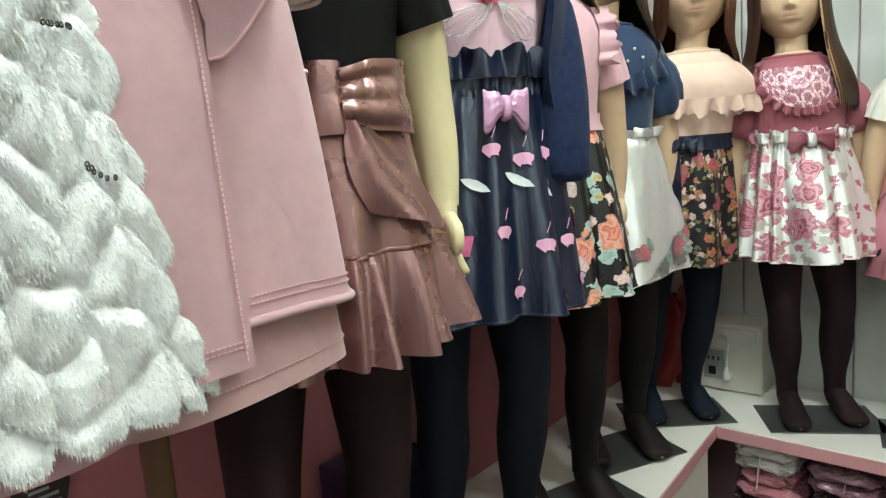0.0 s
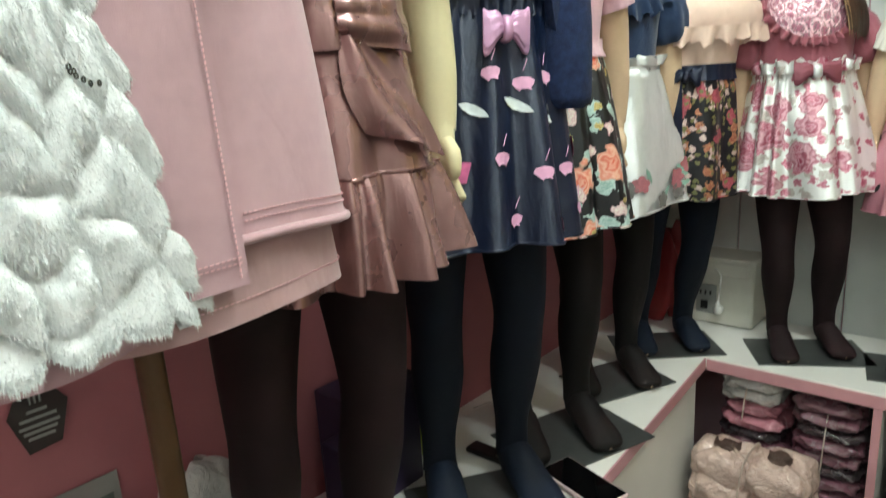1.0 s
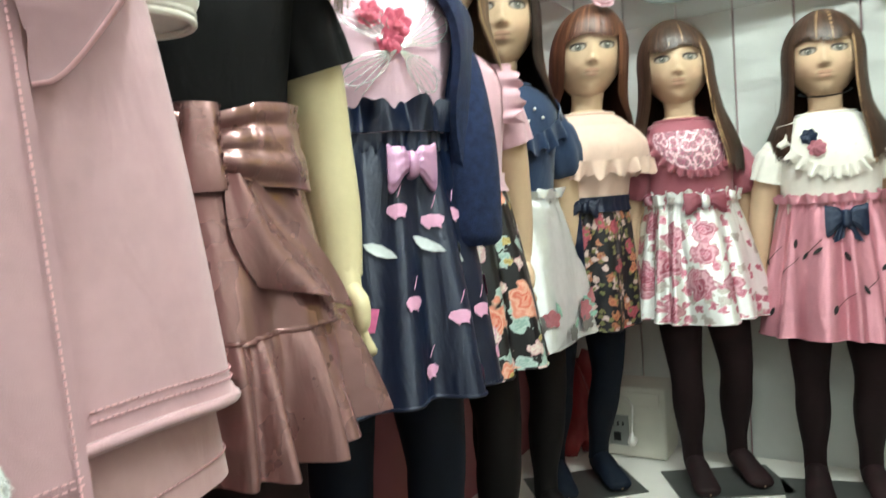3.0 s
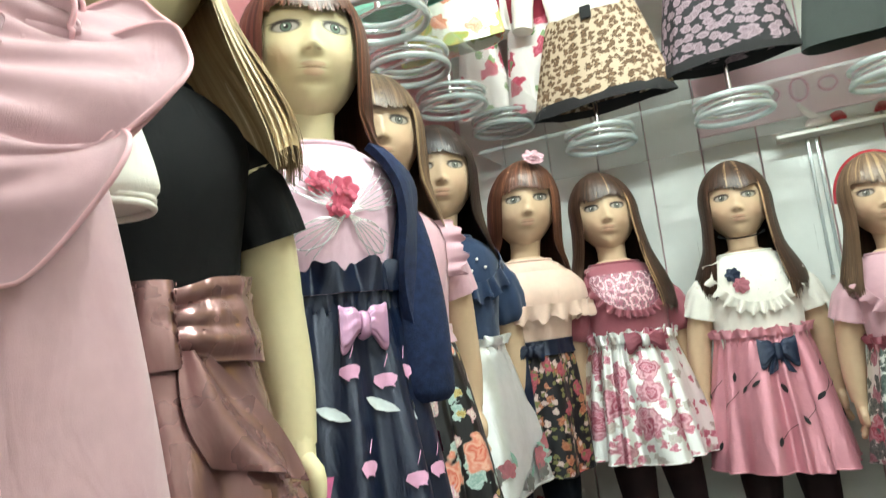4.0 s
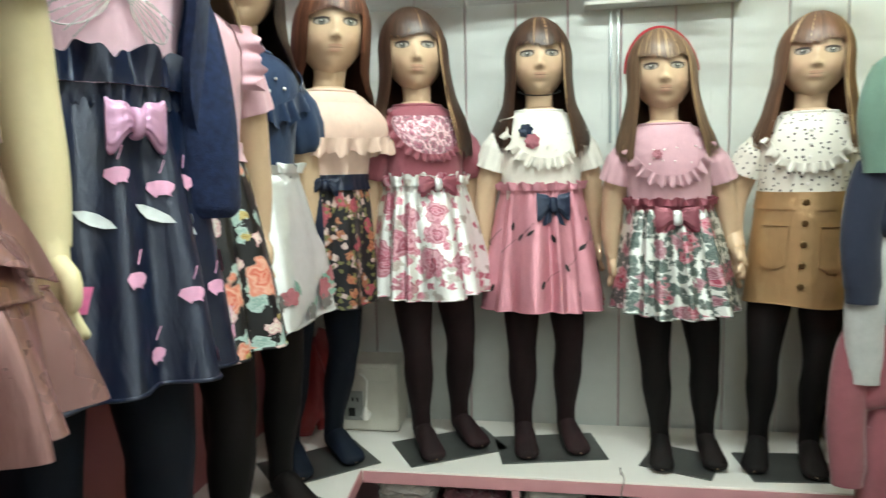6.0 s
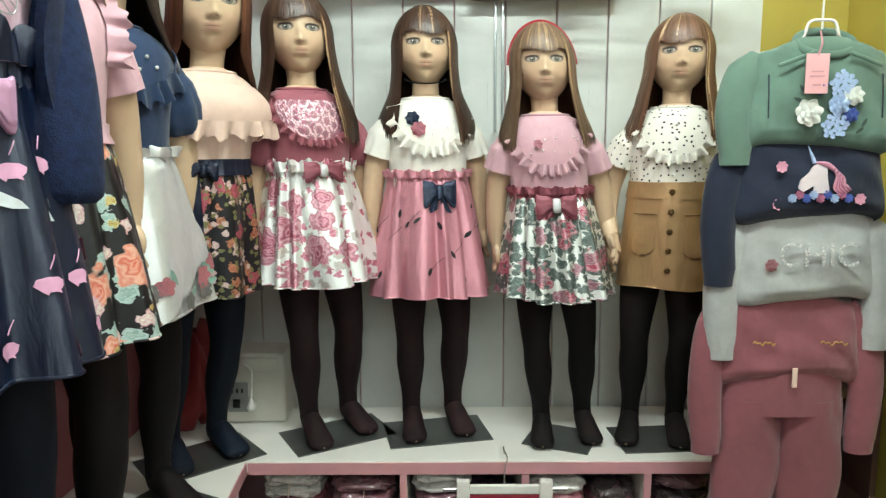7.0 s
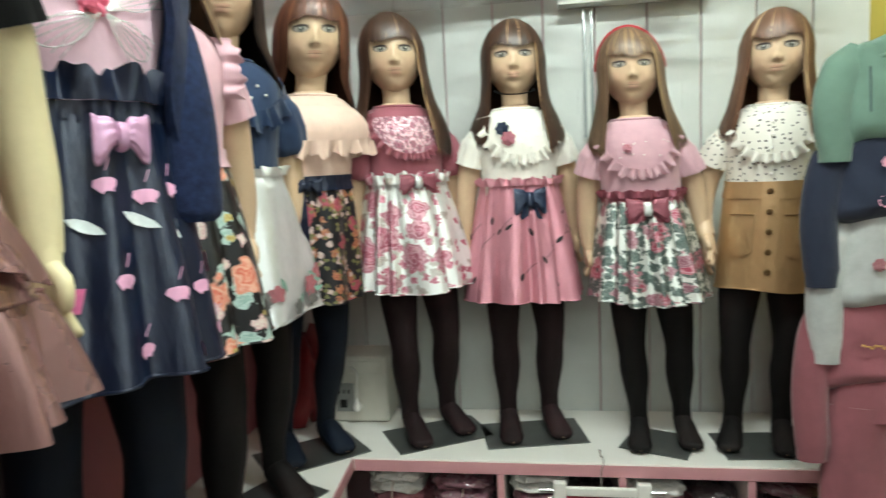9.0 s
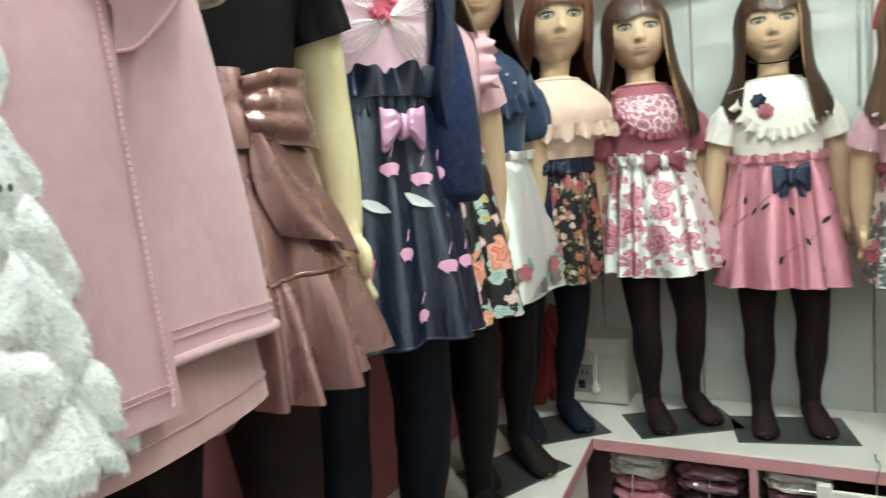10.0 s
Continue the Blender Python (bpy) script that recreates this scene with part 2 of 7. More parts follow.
def skin_material(name, hexcol, eye):
    """Painted plastic with a painted face, laid out by the face's own width and height."""
    n = Nodes(name)
    p = n.place()
    col = varied(n, lin(hexcol), p, 0.06, 9, 90)
    sep = n.node("ShaderNodeSeparateXYZ")
    n.put(sep.inputs[0], n.uv())
    u, v = sep.outputs[0], sep.outputs[1]
    au = n.math("ABSOLUTE", u)

    def spot(cx, cz, rx, rz, soft, sym=True):
        a = n.math("POWER", n.math("DIVIDE", n.math("SUBTRACT", au if sym else u, cx), rx), 2)
        b = n.math("POWER", n.math("DIVIDE", n.math("SUBTRACT", v, cz), rz), 2)
        return n.ramp(n.math("ADD", a, b), 1.0 + soft, 1.0 - soft)

    # cheeks, eye shadow, lash line, white, iris, pupil, glint, crease, brow, lips
    col = n.mix(n.math("MULTIPLY", spot(0.038, 0.966, 0.020, 0.016, 0.9), 0.16), col, lin("cf8f7c"))
    col = n.mix(n.math("MULTIPLY", spot(0.0290, 1.0075, 0.0190, 0.0085, 0.8), 0.25), col, lin("8f7a72"))
    col = n.mix(n.math("MULTIPLY", spot(0.0290, 1.0012, 0.0168, 0.0084, 0.25), 0.95), col, lin("2e2422"))
    col = n.mix(spot(0.0288, 0.9992, 0.0132, 0.0058, 0.25), col, lin("a39b92"))
    col = n.mix(spot(0.0285, 0.9998, 0.0066, 0.0066, 0.15), col, lin("2c2826"))
    col = n.mix(spot(0.0285, 0.9998, 0.0056, 0.0056, 0.15), col, lin(eye))
    col = n.mix(spot(0.0285, 0.9998, 0.0028, 0.0030, 0.3), col, lin("15110f"))
    col = n.mix(spot(0.0298, 1.0016, 0.0013, 0.0013, 0.2), col, lin("ffffff"))
    col = n.mix(n.math("MULTIPLY", spot(0.0300, 1.0062, 0.0175, 0.0019, 0.5), 0.8), col, lin("2c2220"))
    col = n.mix(n.math("MULTIPLY", spot(0.0310, 1.0235, 0.0160, 0.0016, 0.7), 0.55), col, lin("5f4433"))
    col = n.mix(n.math("MULTIPLY", spot(0.0060, 0.9690, 0.0030, 0.0013, 0.7), 0.45), col, lin("8a5f4e"))
    col = n.mix(n.math("MULTIPLY", spot(0.0045, 0.9548, 0.0100, 0.0030, 0.4), 0.45), col, lin("b87a6c"))
    col = n.mix(n.math("MULTIPLY", spot(0, 0.9468, 0.0125, 0.0040, 0.4), 0.40), col, lin("cf9486"))
    col = n.mix(n.math("MULTIPLY", spot(0, 0.9512, 0.0160, 0.0008, 0.6), 0.75), col, lin("7a4a3e"))
    n.bump(n.noise(p, 160, 3), 0.04, 0.001)
    return n.done(col, n.ramp(n.noise(p, 30, 3), 0.3, 0.7, 0.36, 0.48), 0, 0, 0.08, 0.45)


def hair_material(name, dark, light, streak, share):
    n = Nodes(name)
    uv = n.uv()
    rnd = n.node("ShaderNodeNewGeometry").outputs["Random Per Island"]
    line = n.noise(n.scaled(uv, 1600, 5), 1.0, 3)
    broad = n.noise(n.scaled(uv, 220, 3), 1.0, 2)
    f = n.math("ADD", n.math("MULTIPLY", line, 0.5), n.math("ADD", n.math("MULTIPLY", broad, 0.3), n.math("MULTIPLY", rnd, 0.2)))
    col = n.mix(n.ramp(f, 0.32, 0.68), lin(dark), lin(light))
    col = n.mix(n.math("MULTIPLY", n.math("LESS_THAN", rnd, share), n.ramp(line, 0.3, 0.6)), col, lin(streak))
    n.bump(line, 0.3, 0.0008)
    return n.done(col, n.ramp(line, 0.2, 0.8, 0.30, 0.5), 0, 0.0, 0, 0.5)


skin_pale = skin_material("painted_skin_pale", "d2c69f", "5a6e60")
skin_tan = skin_material("painted_skin_tan", "cdb092", "6d6f68")
hair_brown = hair_material("hair_brown", "20140f", "5a4032", "c9a37c", 0.025)
hair_dark = hair_material("hair_dark", "120d0c", "362622", "5a4032", 0.05)
hair_light = hair_material("hair_light_brown", "3f2d20", "8b7058", "b89a76", 0.06)
hair_blond = hair_material("hair_blond", "8d6f4a", "dcc49a", "f1e2c4", 0.2)
hair_auburn = hair_material("hair_auburn", "2b1510", "6d4330", "8b5a42", 0.1)
hair_chestnut = hair_material("hair_chestnut", "3a241a", "84604a", "e0bf98", 0.05)


def tights_material(name, hexcol, thin):
    """Knitted tights; the stretched knee shows a little of the leg."""
    n = Nodes(name)
    p = n.place()
    lw = n.node("ShaderNodeSeparateXYZ")
    n.put(lw.inputs[0], n.uv())
    knee = n.math("MULTIPLY", n.ramp(n.noise(p, 9, 2), 0.45, 0.7), n.ramp(lw.outputs[1], 0.0, 0.25, 1.0, 0.0))
    col = n.mix(n.math("MULTIPLY", knee, 0.7), lin(hexcol), lin(thin))
    n.bump(n.noise(n.scaled(n.uv(), 900, 900), 1.0, 2), 0.2, 0.0006)
    return n.done(col, 0.7, 0, 0.0, 0, 0.22)


tights_black = tights_material("tights_black", "0f0c0c", "2a1b1a")
tights_wine = tights_material("tights_brown_black", "1d1012", "3f2628")
tights_navy = tights_material("tights_navy", "0a101b", "17243a")

white_paint = plain("white_shelf_laminate", "e6e3dd", 0.35, 0, 0.04, 0.03, 12)
pink_edge = plain("pink_shelf_edging", "c48e94", 0.45, 0, 0.06, 0.05, 30)
steel = plain("grey_steel_plate", "6c6e6d", 0.38, 0.75, 0.15, 0.1, 60)
chrome = plain("chrome", "d9dadb", 0.14, 1.0, 0.04, 0.0, 40)


def plank_material(name, hexcol):
    n = Nodes(name)
    p = n.place()
    rnd = n.node("ShaderNodeObjectInfo").outputs["Random"]
    grain = n.noise(n.scaled(p, 40, 40, 2.2), 1.0, 4, 0.6, 0.4)
    col = varied(n, lin(hexcol), p, 0.05, 3, 30)
    crack = n.ramp(n.noise(n.scaled(p, 60, 60, 3.0), 1.0, 5, 0.7, 0.2), 0.70, 0.76)
    col = n.mix(n.math("MULTIPLY", crack, 0.6), col, lin("59544d"))
    col = n.mix(n.math("MULTIPLY", rnd, 0.12), col, lin("b9bdb8"))
    n.bump(grain, 0.18, 0.002)
    return n.done(col, 0.5, 0, 0, 0, 0.4)


plank_white = plank_material("white_painted_plank", "d9dcd8")
wall_pink = plain("dusty_pink_wall_paint", "a9666c", 0.6, 0, 0.10, 0.12, 14)
wall_mauve = plain("pale_mauve_wall_paint", "c9a3aa", 0.6, 0, 0.08, 0.1, 14)
wall_yellow = plain("olive_yellow_wall_paint", "b5a44a", 0.6, 0, 0.10, 0.12, 14)
wall_white = plain("white_wall_paint", "d6d4cf", 0.65, 0, 0.05, 0.1, 14)
wall_south_mat = plain("grey_beige_wall_paint", "8c857d", 0.65, 0, 0.06, 0.1, 14)
floor_tile = plain("grey_floor_tile", "6d675f", 0.35, 0, 0.12, 0.05, 18)

# ---- the shop ----
WX, WY, RX, BY, SH = -0.29, 2.27, 1.66, -2.8, 0.75
single("floor", Geo().box(WX - 0.1, RX + 0.1, BY - 0.1, WY + 0.1, -0.1, 0, 0), floor_tile, "grey tiled shop floor", "floor", kind="structure")
single("ceiling", Geo().box(WX - 0.1, RX + 0.1, BY - 0.1, WY + 0.1, CEIL, CEIL + 0.1, 0), wall_white, "plain white ceiling", "ceiling", kind="structure")
single("wall_west", Geo().box(WX - 0.1, WX, BY, WY, 0, CEIL, 0), wall_pink, "dusty pink painted wall", "wall", kind="structure")
single("wall_east", Geo().box(RX, RX + 0.1, 1.35, WY, 0, CEIL, 0), wall_yellow, "olive yellow painted wall", "wall", kind="structure")
# Unseen stretch, added in white so the clothes reflect less yellow.
single("wall_east_2", Geo().box(RX, RX + 0.1, BY, 1.349, 0, CEIL, 0), wall_white, "unseen plain white wall that closes the shop", "wall", kind="structure")
single("wall_south", Geo().box(WX - 0.1, RX + 0.1, BY - 0.1, BY, 0, CEIL, 0), wall_south_mat, "plain grey beige wall", "wall", kind="structure")
north = single("wall_north", Geo().box(WX - 0.1, RX + 0.1, WY, WY + 0.1, 0, CEIL, 0), wall_mauve, "pale mauve wall behind white planks", "wall", kind="structure")

def tube_glow(strength):
    n = Nodes("fluorescent_tube")
    n.b.inputs["Emission Color"].default_value = (0.825, 0.950, 0.895, 1)
    n.b.inputs["Emission Strength"].default_value = strength
    return n.done(lin("f4f6f6"), 0.4)


light_metal = plain("white_lamp_housing", "e8e8e6", 0.4, 0, 0.03, 0, 30)
for lx, ly, lsx, lsy, glow in LAMPS:
    lamp = thing("ceiling_light", "unseen white ceiling batten light with a lit tube", "ceiling light", (lx, ly, CEIL), "ceiling lights")
    part("housing", Geo().box(-lsx / 2 - 0.03, lsx / 2 + 0.03, -lsy / 2 - 0.01, lsy / 2 + 0.01, -0.06, 0, 0.005), light_metal, lamp)
    part("tube", Geo().tube([(-lsx / 2, 0, -0.085), (-lsx / 4, 0, -0.085), (lsx / 4, 0, -0.085), (lsx / 2, 0, -0.085)], 0.016, 12, side=(0, 1, 0)), tube_glow(glow), lamp, "lit white fluorescent tube")
    for sx in (-1, 1):
        part("tube_socket", Geo().box(sx * lsx / 2 - 0.012, sx * lsx / 2 + 0.012, -0.018, 0.018, -0.105, -0.0605, 0.003), light_metal, lamp)

# shelf tops: an L of white board with a pink front edge
FY = 1.885
left_shelf = thing("display_shelf", "white laminate display shelf with a pink edge along the pink wall", "shelf")
part("top_board", Geo().prism([(WX, -0.6), (0.17, -0.6), (0.12, 1.0), (0.06, FY - 0.002), (WX, FY - 0.002)], SH - 0.03, SH), white_paint, left_shelf)
part("side_panel", Geo().prism([(0.135, -0.6), (0.15, -0.6), (0.10, 1.0), (0.045, FY - 0.02), (0.03, FY - 0.02), (0.085, 1.0)], 0.0, SH - 0.031), white_paint, left_shelf)
part("edge_strip", Geo().prism([(0.17, -0.6), (0.173, -0.6), (0.123, 1.0), (0.063, FY - 0.004), (0.06, FY - 0.004), (0.12, 1.0)], SH - 0.032, SH - 0.002), pink_edge, left_shelf)
back_shelf = thing("display_shelf", "white laminate display shelf with pink edging over open cubbies", "shelf")
part("top_board", Geo().box(WX, 1.25, FY, WY - 0.03, SH - 0.03, SH, 0.002), white_paint, back_shelf)
part("edge_strip", Geo().box(0.065, 1.25, FY - 0.004, FY - 0.0005, SH - 0.034, SH - 0.004, 0.001), pink_edge, back_shelf)
part("bottom_board", Geo().box(0.065, 1.25, FY, WY - 0.03, 0.30, 0.325, 0.002), white_paint, back_shelf)
for px in (0.444, 0.742, 1.04):
    part("divider", Geo().box(px - 0.009, px + 0.009, FY + 0.002, WY - 0.03, 0.326, SH - 0.031, 0.001), white_paint, back_shelf)
    part("divider_edge", Geo().box(px - 0.009, px + 0.009, FY - 0.003, FY + 0.0015, 0.326, SH - 0.035, 0.001), pink_edge, back_shelf, "pink edge strip")
part("plinth", Geo().box(0.065, 1.25, FY + 0.03, WY - 0.03, 0.0, 0.299, 0.002), white_paint, back_shelf)

# ---- mannequins ----
ARM = {"down": [(0.098, 0.004, 0.800), (0.121, 0.012, 0.735), (0.136, 0.022, 0.668), (0.144, 0.026, 0.600), (0.146, 0.026, 0.545)],
       "side": [(0.102, 0.0, 0.802), (0.127, 0.004, 0.74), (0.142, 0.008, 0.675), (0.150, 0.0, 0.605), (0.151, -0.012, 0.545)],
       "bent": [(0.100, 0.0, 0.800), (0.130, 0.012, 0.735), (0.148, 0.016, 0.668), (0.150, -0.016, 0.600), (0.136, -0.052, 0.555)]}
ARM_R = [0.034, 0.032, 0.028, 0.025, 0.019]
TORSO_Z = [0.38, 0.44, 0.52, 0.60, 0.66, 0.72, 0.785, 0.822, 0.850, 0.868, 0.881]
TORSO_A = [0.112, 0.116, 0.116, 0.104, 0.092, 0.093, 0.101, 0.103, 0.088, 0.062, 0.036]
TORSO_B = [0.078, 0.082, 0.084, 0.078, 0.072, 0.073, 0.075, 0.066, 0.054, 0.043, 0.034]


def spline(xs, ys, x):
    """Smooth curve through the points."""
    xs, ys = np.asarray(xs, float), np.asarray(ys, float)
    m = np.gradient(ys, xs, axis=0)
    x = np.clip(np.asarray(x, float), xs[0], xs[-1])
    i = np.clip(np.searchsorted(xs, x, "right") - 1, 0, len(xs) - 2)
    h = (xs[i + 1] - xs[i])
    t = (x - xs[i]) / h
    if ys.ndim > 1:
        t, h = t[..., None], h[..., None]
    return (2 * t**3 - 3 * t**2 + 1) * ys[i] + (t**3 - 2 * t**2 + t) * h * m[i] + (-2 * t**3 + 3 * t**2) * ys[i + 1] + (t**3 - t**2) * h * m[i + 1]


def curve(points, n=24):
    pts = np.asarray(points, float)
    return spline(np.arange(len(pts)), pts, np.linspace(0, len(pts) - 1, n))


def torso(z, grow=0.0):
    return spline(TORSO_Z, TORSO_A, z) + grow, spline(TORSO_Z, TORSO_B, z) + grow


def torso_sheet(z0, z1, grow, rows=20, cols=72, wave=None):
    """Rings round the body from z0 down to z1; theta 0 is the front."""
    z = np.linspace(z0, z1, rows)[:, None]
    th = np.linspace(-np.pi, np.pi, cols, endpoint=False)[None]
    a, b = torso(z, grow)
    r = 1 + (wave(th, z) if wave else 0)
    return np.stack([a * np.sin(th) * r, -b * np.cos(th) * r, np.broadcast_to(z, r.shape if np.ndim(r) else (rows, cols)) + 0 * th], 2)


def head_geo(g, turn):
    rows, cols = 74, 110
    s = np.linspace(-1, 1, cols, endpoint=False)[None]
    az = np.pi * (0.45 * s + 0.55 * s**3)
    ph = np.linspace(0.02, np.pi - 0.05, rows)[:, None]
    cz = 0.988
    low = np.clip(-np.cos(ph), 0, 1)
    x = 0.0705 * np.sin(ph) ** 0.92 * np.sin(az) * (1 - 0.30 * low**2.2)
    front = np.clip(np.cos(az), 0, 1)
    y = -np.sin(ph) ** 0.9 * np.cos(az) * np.where(np.cos(az) > 0, 0.073 - 0.002 * low, 0.085 * (1 - 0.35 * low**1.2))
    z = cz + np.cos(ph) * np.where(np.cos(ph) > 0, 0.094, 0.086) + 0 * az
    f = front**0.5
    d = 0.0115 * np.exp(-(x / 0.0075) ** 2) * (np.exp(-((z - 0.9735) / 0.0085) ** 2) + 0.30 * np.exp(-((z - 0.990) / 0.013) ** 2))
    d += 0.004 * np.exp(-((np.abs(x) - 0.0085) / 0.005) ** 2 - ((z - 0.971) / 0.005) ** 2)
    d += 0.0042 * np.exp(-(x / 0.015) ** 2) * (np.exp(-((z - 0.9545) / 0.0036) ** 2) + 1.1 * np.exp(-((z - 0.9458) / 0.0042) ** 2))
    d -= 0.0028 * np.exp(-(x / 0.016) ** 2 - ((z - 0.9375) / 0.0045) ** 2)
    d -= 0.0034 * np.exp(-((np.abs(x) - 0.027) / 0.015) ** 2 - ((z - 1.001) / 0.012) ** 2)
    d += 0.0030 * np.exp(-((np.abs(x) - 0.0280) / 0.011) ** 2 - ((z - 0.9995) / 0.0065) ** 2)
    d += 0.0055 * np.exp(-(x / 0.016) ** 2 - ((z - 0.916) / 0.012) ** 2)
    d += 0.0045 * np.exp(-((np.abs(x) - 0.034) / 0.018) ** 2 - ((z - 0.962) / 0.018) ** 2)
    y = y - d * f - 0.006
    c, sn = math.cos(turn), math.sin(turn)
    p = np.stack([x * c - y * sn, x * sn + y * c, z], 2)
    uv = np.stack([np.where((front > 0.2), x, 9.0), np.where(front > 0.2, z, 9.0)], 2)
    g.grid(p, True, uv)


LEG_Z = [0.47, 0.41, 0.35, 0.29, 0.25, 0.20, 0.15, 0.10, 0.06, 0.045]


def leg_geo(g, sx, grow=0.0, step=0.0, mat=0, fwd=0.0):
    xs = [0.050, 0.056, 0.060, 0.062, 0.061, 0.060, 0.059, 0.059, 0.059, 0.059]
    ys = [0.0, -0.004, -0.010, -0.016, -0.012, -0.001, 0.010, 0.018, 0.020, 0.018]
    rs = [0.052, 0.049, 0.043, 0.0365, 0.0345, 0.036, 0.0315, 0.0245, 0.0235, 0.025]
    step = step - fwd
    pts = curve([(sx * x, y + step * (0.47 - z) / 0.47, z) for x, y, z in zip(xs, ys, LEG_Z)], 30)
    rad = curve([(r + grow, r * 1.03 + grow) for r in rs], 30)
    g.tube(pts, rad, 20, mat, side=(0, 1, 0))
    foot = curve([(sx * 0.059, 0.050 + step, 0.030), (sx * 0.059, 0.036 + step, 0.034), (sx * 0.060, 0.0 + step, 0.036), (sx * 0.064, -0.045 + step, 0.026), (sx * 0.067, -0.080 + step, 0.0175), (sx * 0.068, -0.100 + step, 0.013), (sx * 0.068, -0.107 + step, 0.011)], 18)
    fr = curve([(0.006, 0.006), (0.020, 0.020), (0.026, 0.033), (0.028, 0.024), (0.031, 0.016), (0.024, 0.0115), (0.004, 0.004)], 18)
    g.tube(foot, fr + grow * 0.5, 16, mat, side=(0, 0, 1))


def hand_geo(g, w, sx, down, out):
    """Palm, four fingers and thumb from the wrist w."""
    w = np.array(w)
    d = np.array(down) / np.linalg.norm(down)
    fwd = np.array((0, -1.0, 0))
    fwd -= d * (fwd @ d)
    fwd /= np.linalg.norm(fwd)
    side = np.cross(d, fwd)
    g.tube(np.array([w - d * 0.012, w + d * 0.012, w + d * 0.030, w + d * 0.048, w + d * 0.056]), [(0.0195, 0.0175), (0.021, 0.015), (0.025, 0.0145), (0.024, 0.013), (0.015, 0.008)], 14, side=side)
    for i, ln in enumerate((0.030, 0.036, 0.034, 0.026)):
        o = w + d * 0.047 + fwd * (0.0175 - 0.0115 * i)
        tip = o + d * ln - side * sx * out * 0.012
        g.tube(curve([o, (o + tip) / 2 + d * 0.002, tip - d * 0.002, tip], 7), curve([0.0068, 0.0066, 0.0055, 0.0018], 7), 9)
    o = w + d * 0.014 + fwd * 0.016
    g.tube(curve([o, o + fwd * 0.014 + d * 0.014, o + fwd * 0.013 + d * 0.034, o + fwd * 0.010 + d * 0.040], 8), curve([0.009, 0.0085, 0.007, 0.002], 8), 9)


class Figure:
    """Where one mannequin stands, how large it is and how it leans: toe and mouth in the world, facing angle in degrees."""

    def __init__(self, toe, mouth, face, fwd=0.0):
        self.fwd = fwd
        f = math.radians(face)
        fv = np.array((math.cos(f), math.sin(f), 0))
        d = np.array(mouth, float) - np.array((toe[0], toe[1], SH))
        self.k = d[2] / 0.95
        k = self.k
        base = np.array((toe[0], toe[1], SH + 0.004)) - fv * 0.09 * k
        self.base = tuple(base)
        up = d / 0.95
        t = np.eye(4)
        t[:3, 0] = np.array((-fv[1], fv[0], 0)) * k
        t[:3, 1] = -fv * k
        t[:3, 2] = up
        self.t = t
        self.face = face


def mannequin(fig, skin, pose_l="down", pose_r="down", head_turn=0.0, step=0.0, arms=True, legs=True):
    g = Geo()
    p = torso_sheet(0.881, 0.47 if legs else 0.58, 0.0, 36)
    g.grid(p, True, np.full(p.shape[:2] + (2,), 9.0))
    g.tube([(0, 0.004, 0.845), (0, 0.002, 0.87), (0, -0.002, 0.90), (0, -0.004, 0.93)], [0.040, 0.034, 0.033, 0.036], 22)
    head_geo(g, math.radians(head_turn))
    for sx, how in ((-1, pose_r), (1, pose_l)):
        pts = curve([(sx * x, y, z) for x, y, z in ARM[how]], 22)
        if arms:
            g.tube(pts, curve(ARM_R, 22), 18)
            hand_geo(g, pts[-1], sx, pts[-1] - pts[-4], 1.0)
        if legs:
            leg_geo(g, sx, -0.002, step * sx, fwd=fig.fwd)
    return single("mannequin", g, skin, "child shop mannequin of painted plastic on a steel plate", "mannequin", fig.base, "shop mannequins", turn=fig.t)


def tights(fig, mat, label, step=0.0):
    ob = thing("tights", label, "tights", fig.base, "tights on the mannequins")
    for sx in (-1, 1):
        g = Geo()
        leg_geo(g, sx, 0.001, step * sx, fwd=fig.fwd)
        part("stocking_leg", g, mat, ob, turn=fig.t)
    return ob


def base_plate(fig, spin=0.0, w=0.27, d=0.17):
    f = math.radians(fig.face + 90 + spin)
    g = Geo().box(-w / 2, w / 2, -d / 2 - 0.03 - fig.fwd * fig.k, d / 2 - 0.03 - fig.fwd * fig.k, 0.0005, 0.004, 0.0008)
    ob = single("base_plate", g, steel, "flat grey steel base plate under a mannequin", "base plate", (fig.base[0], fig.base[1], SH), "base plates")
    ob.rotation_euler = (0, 0, f)
    return ob


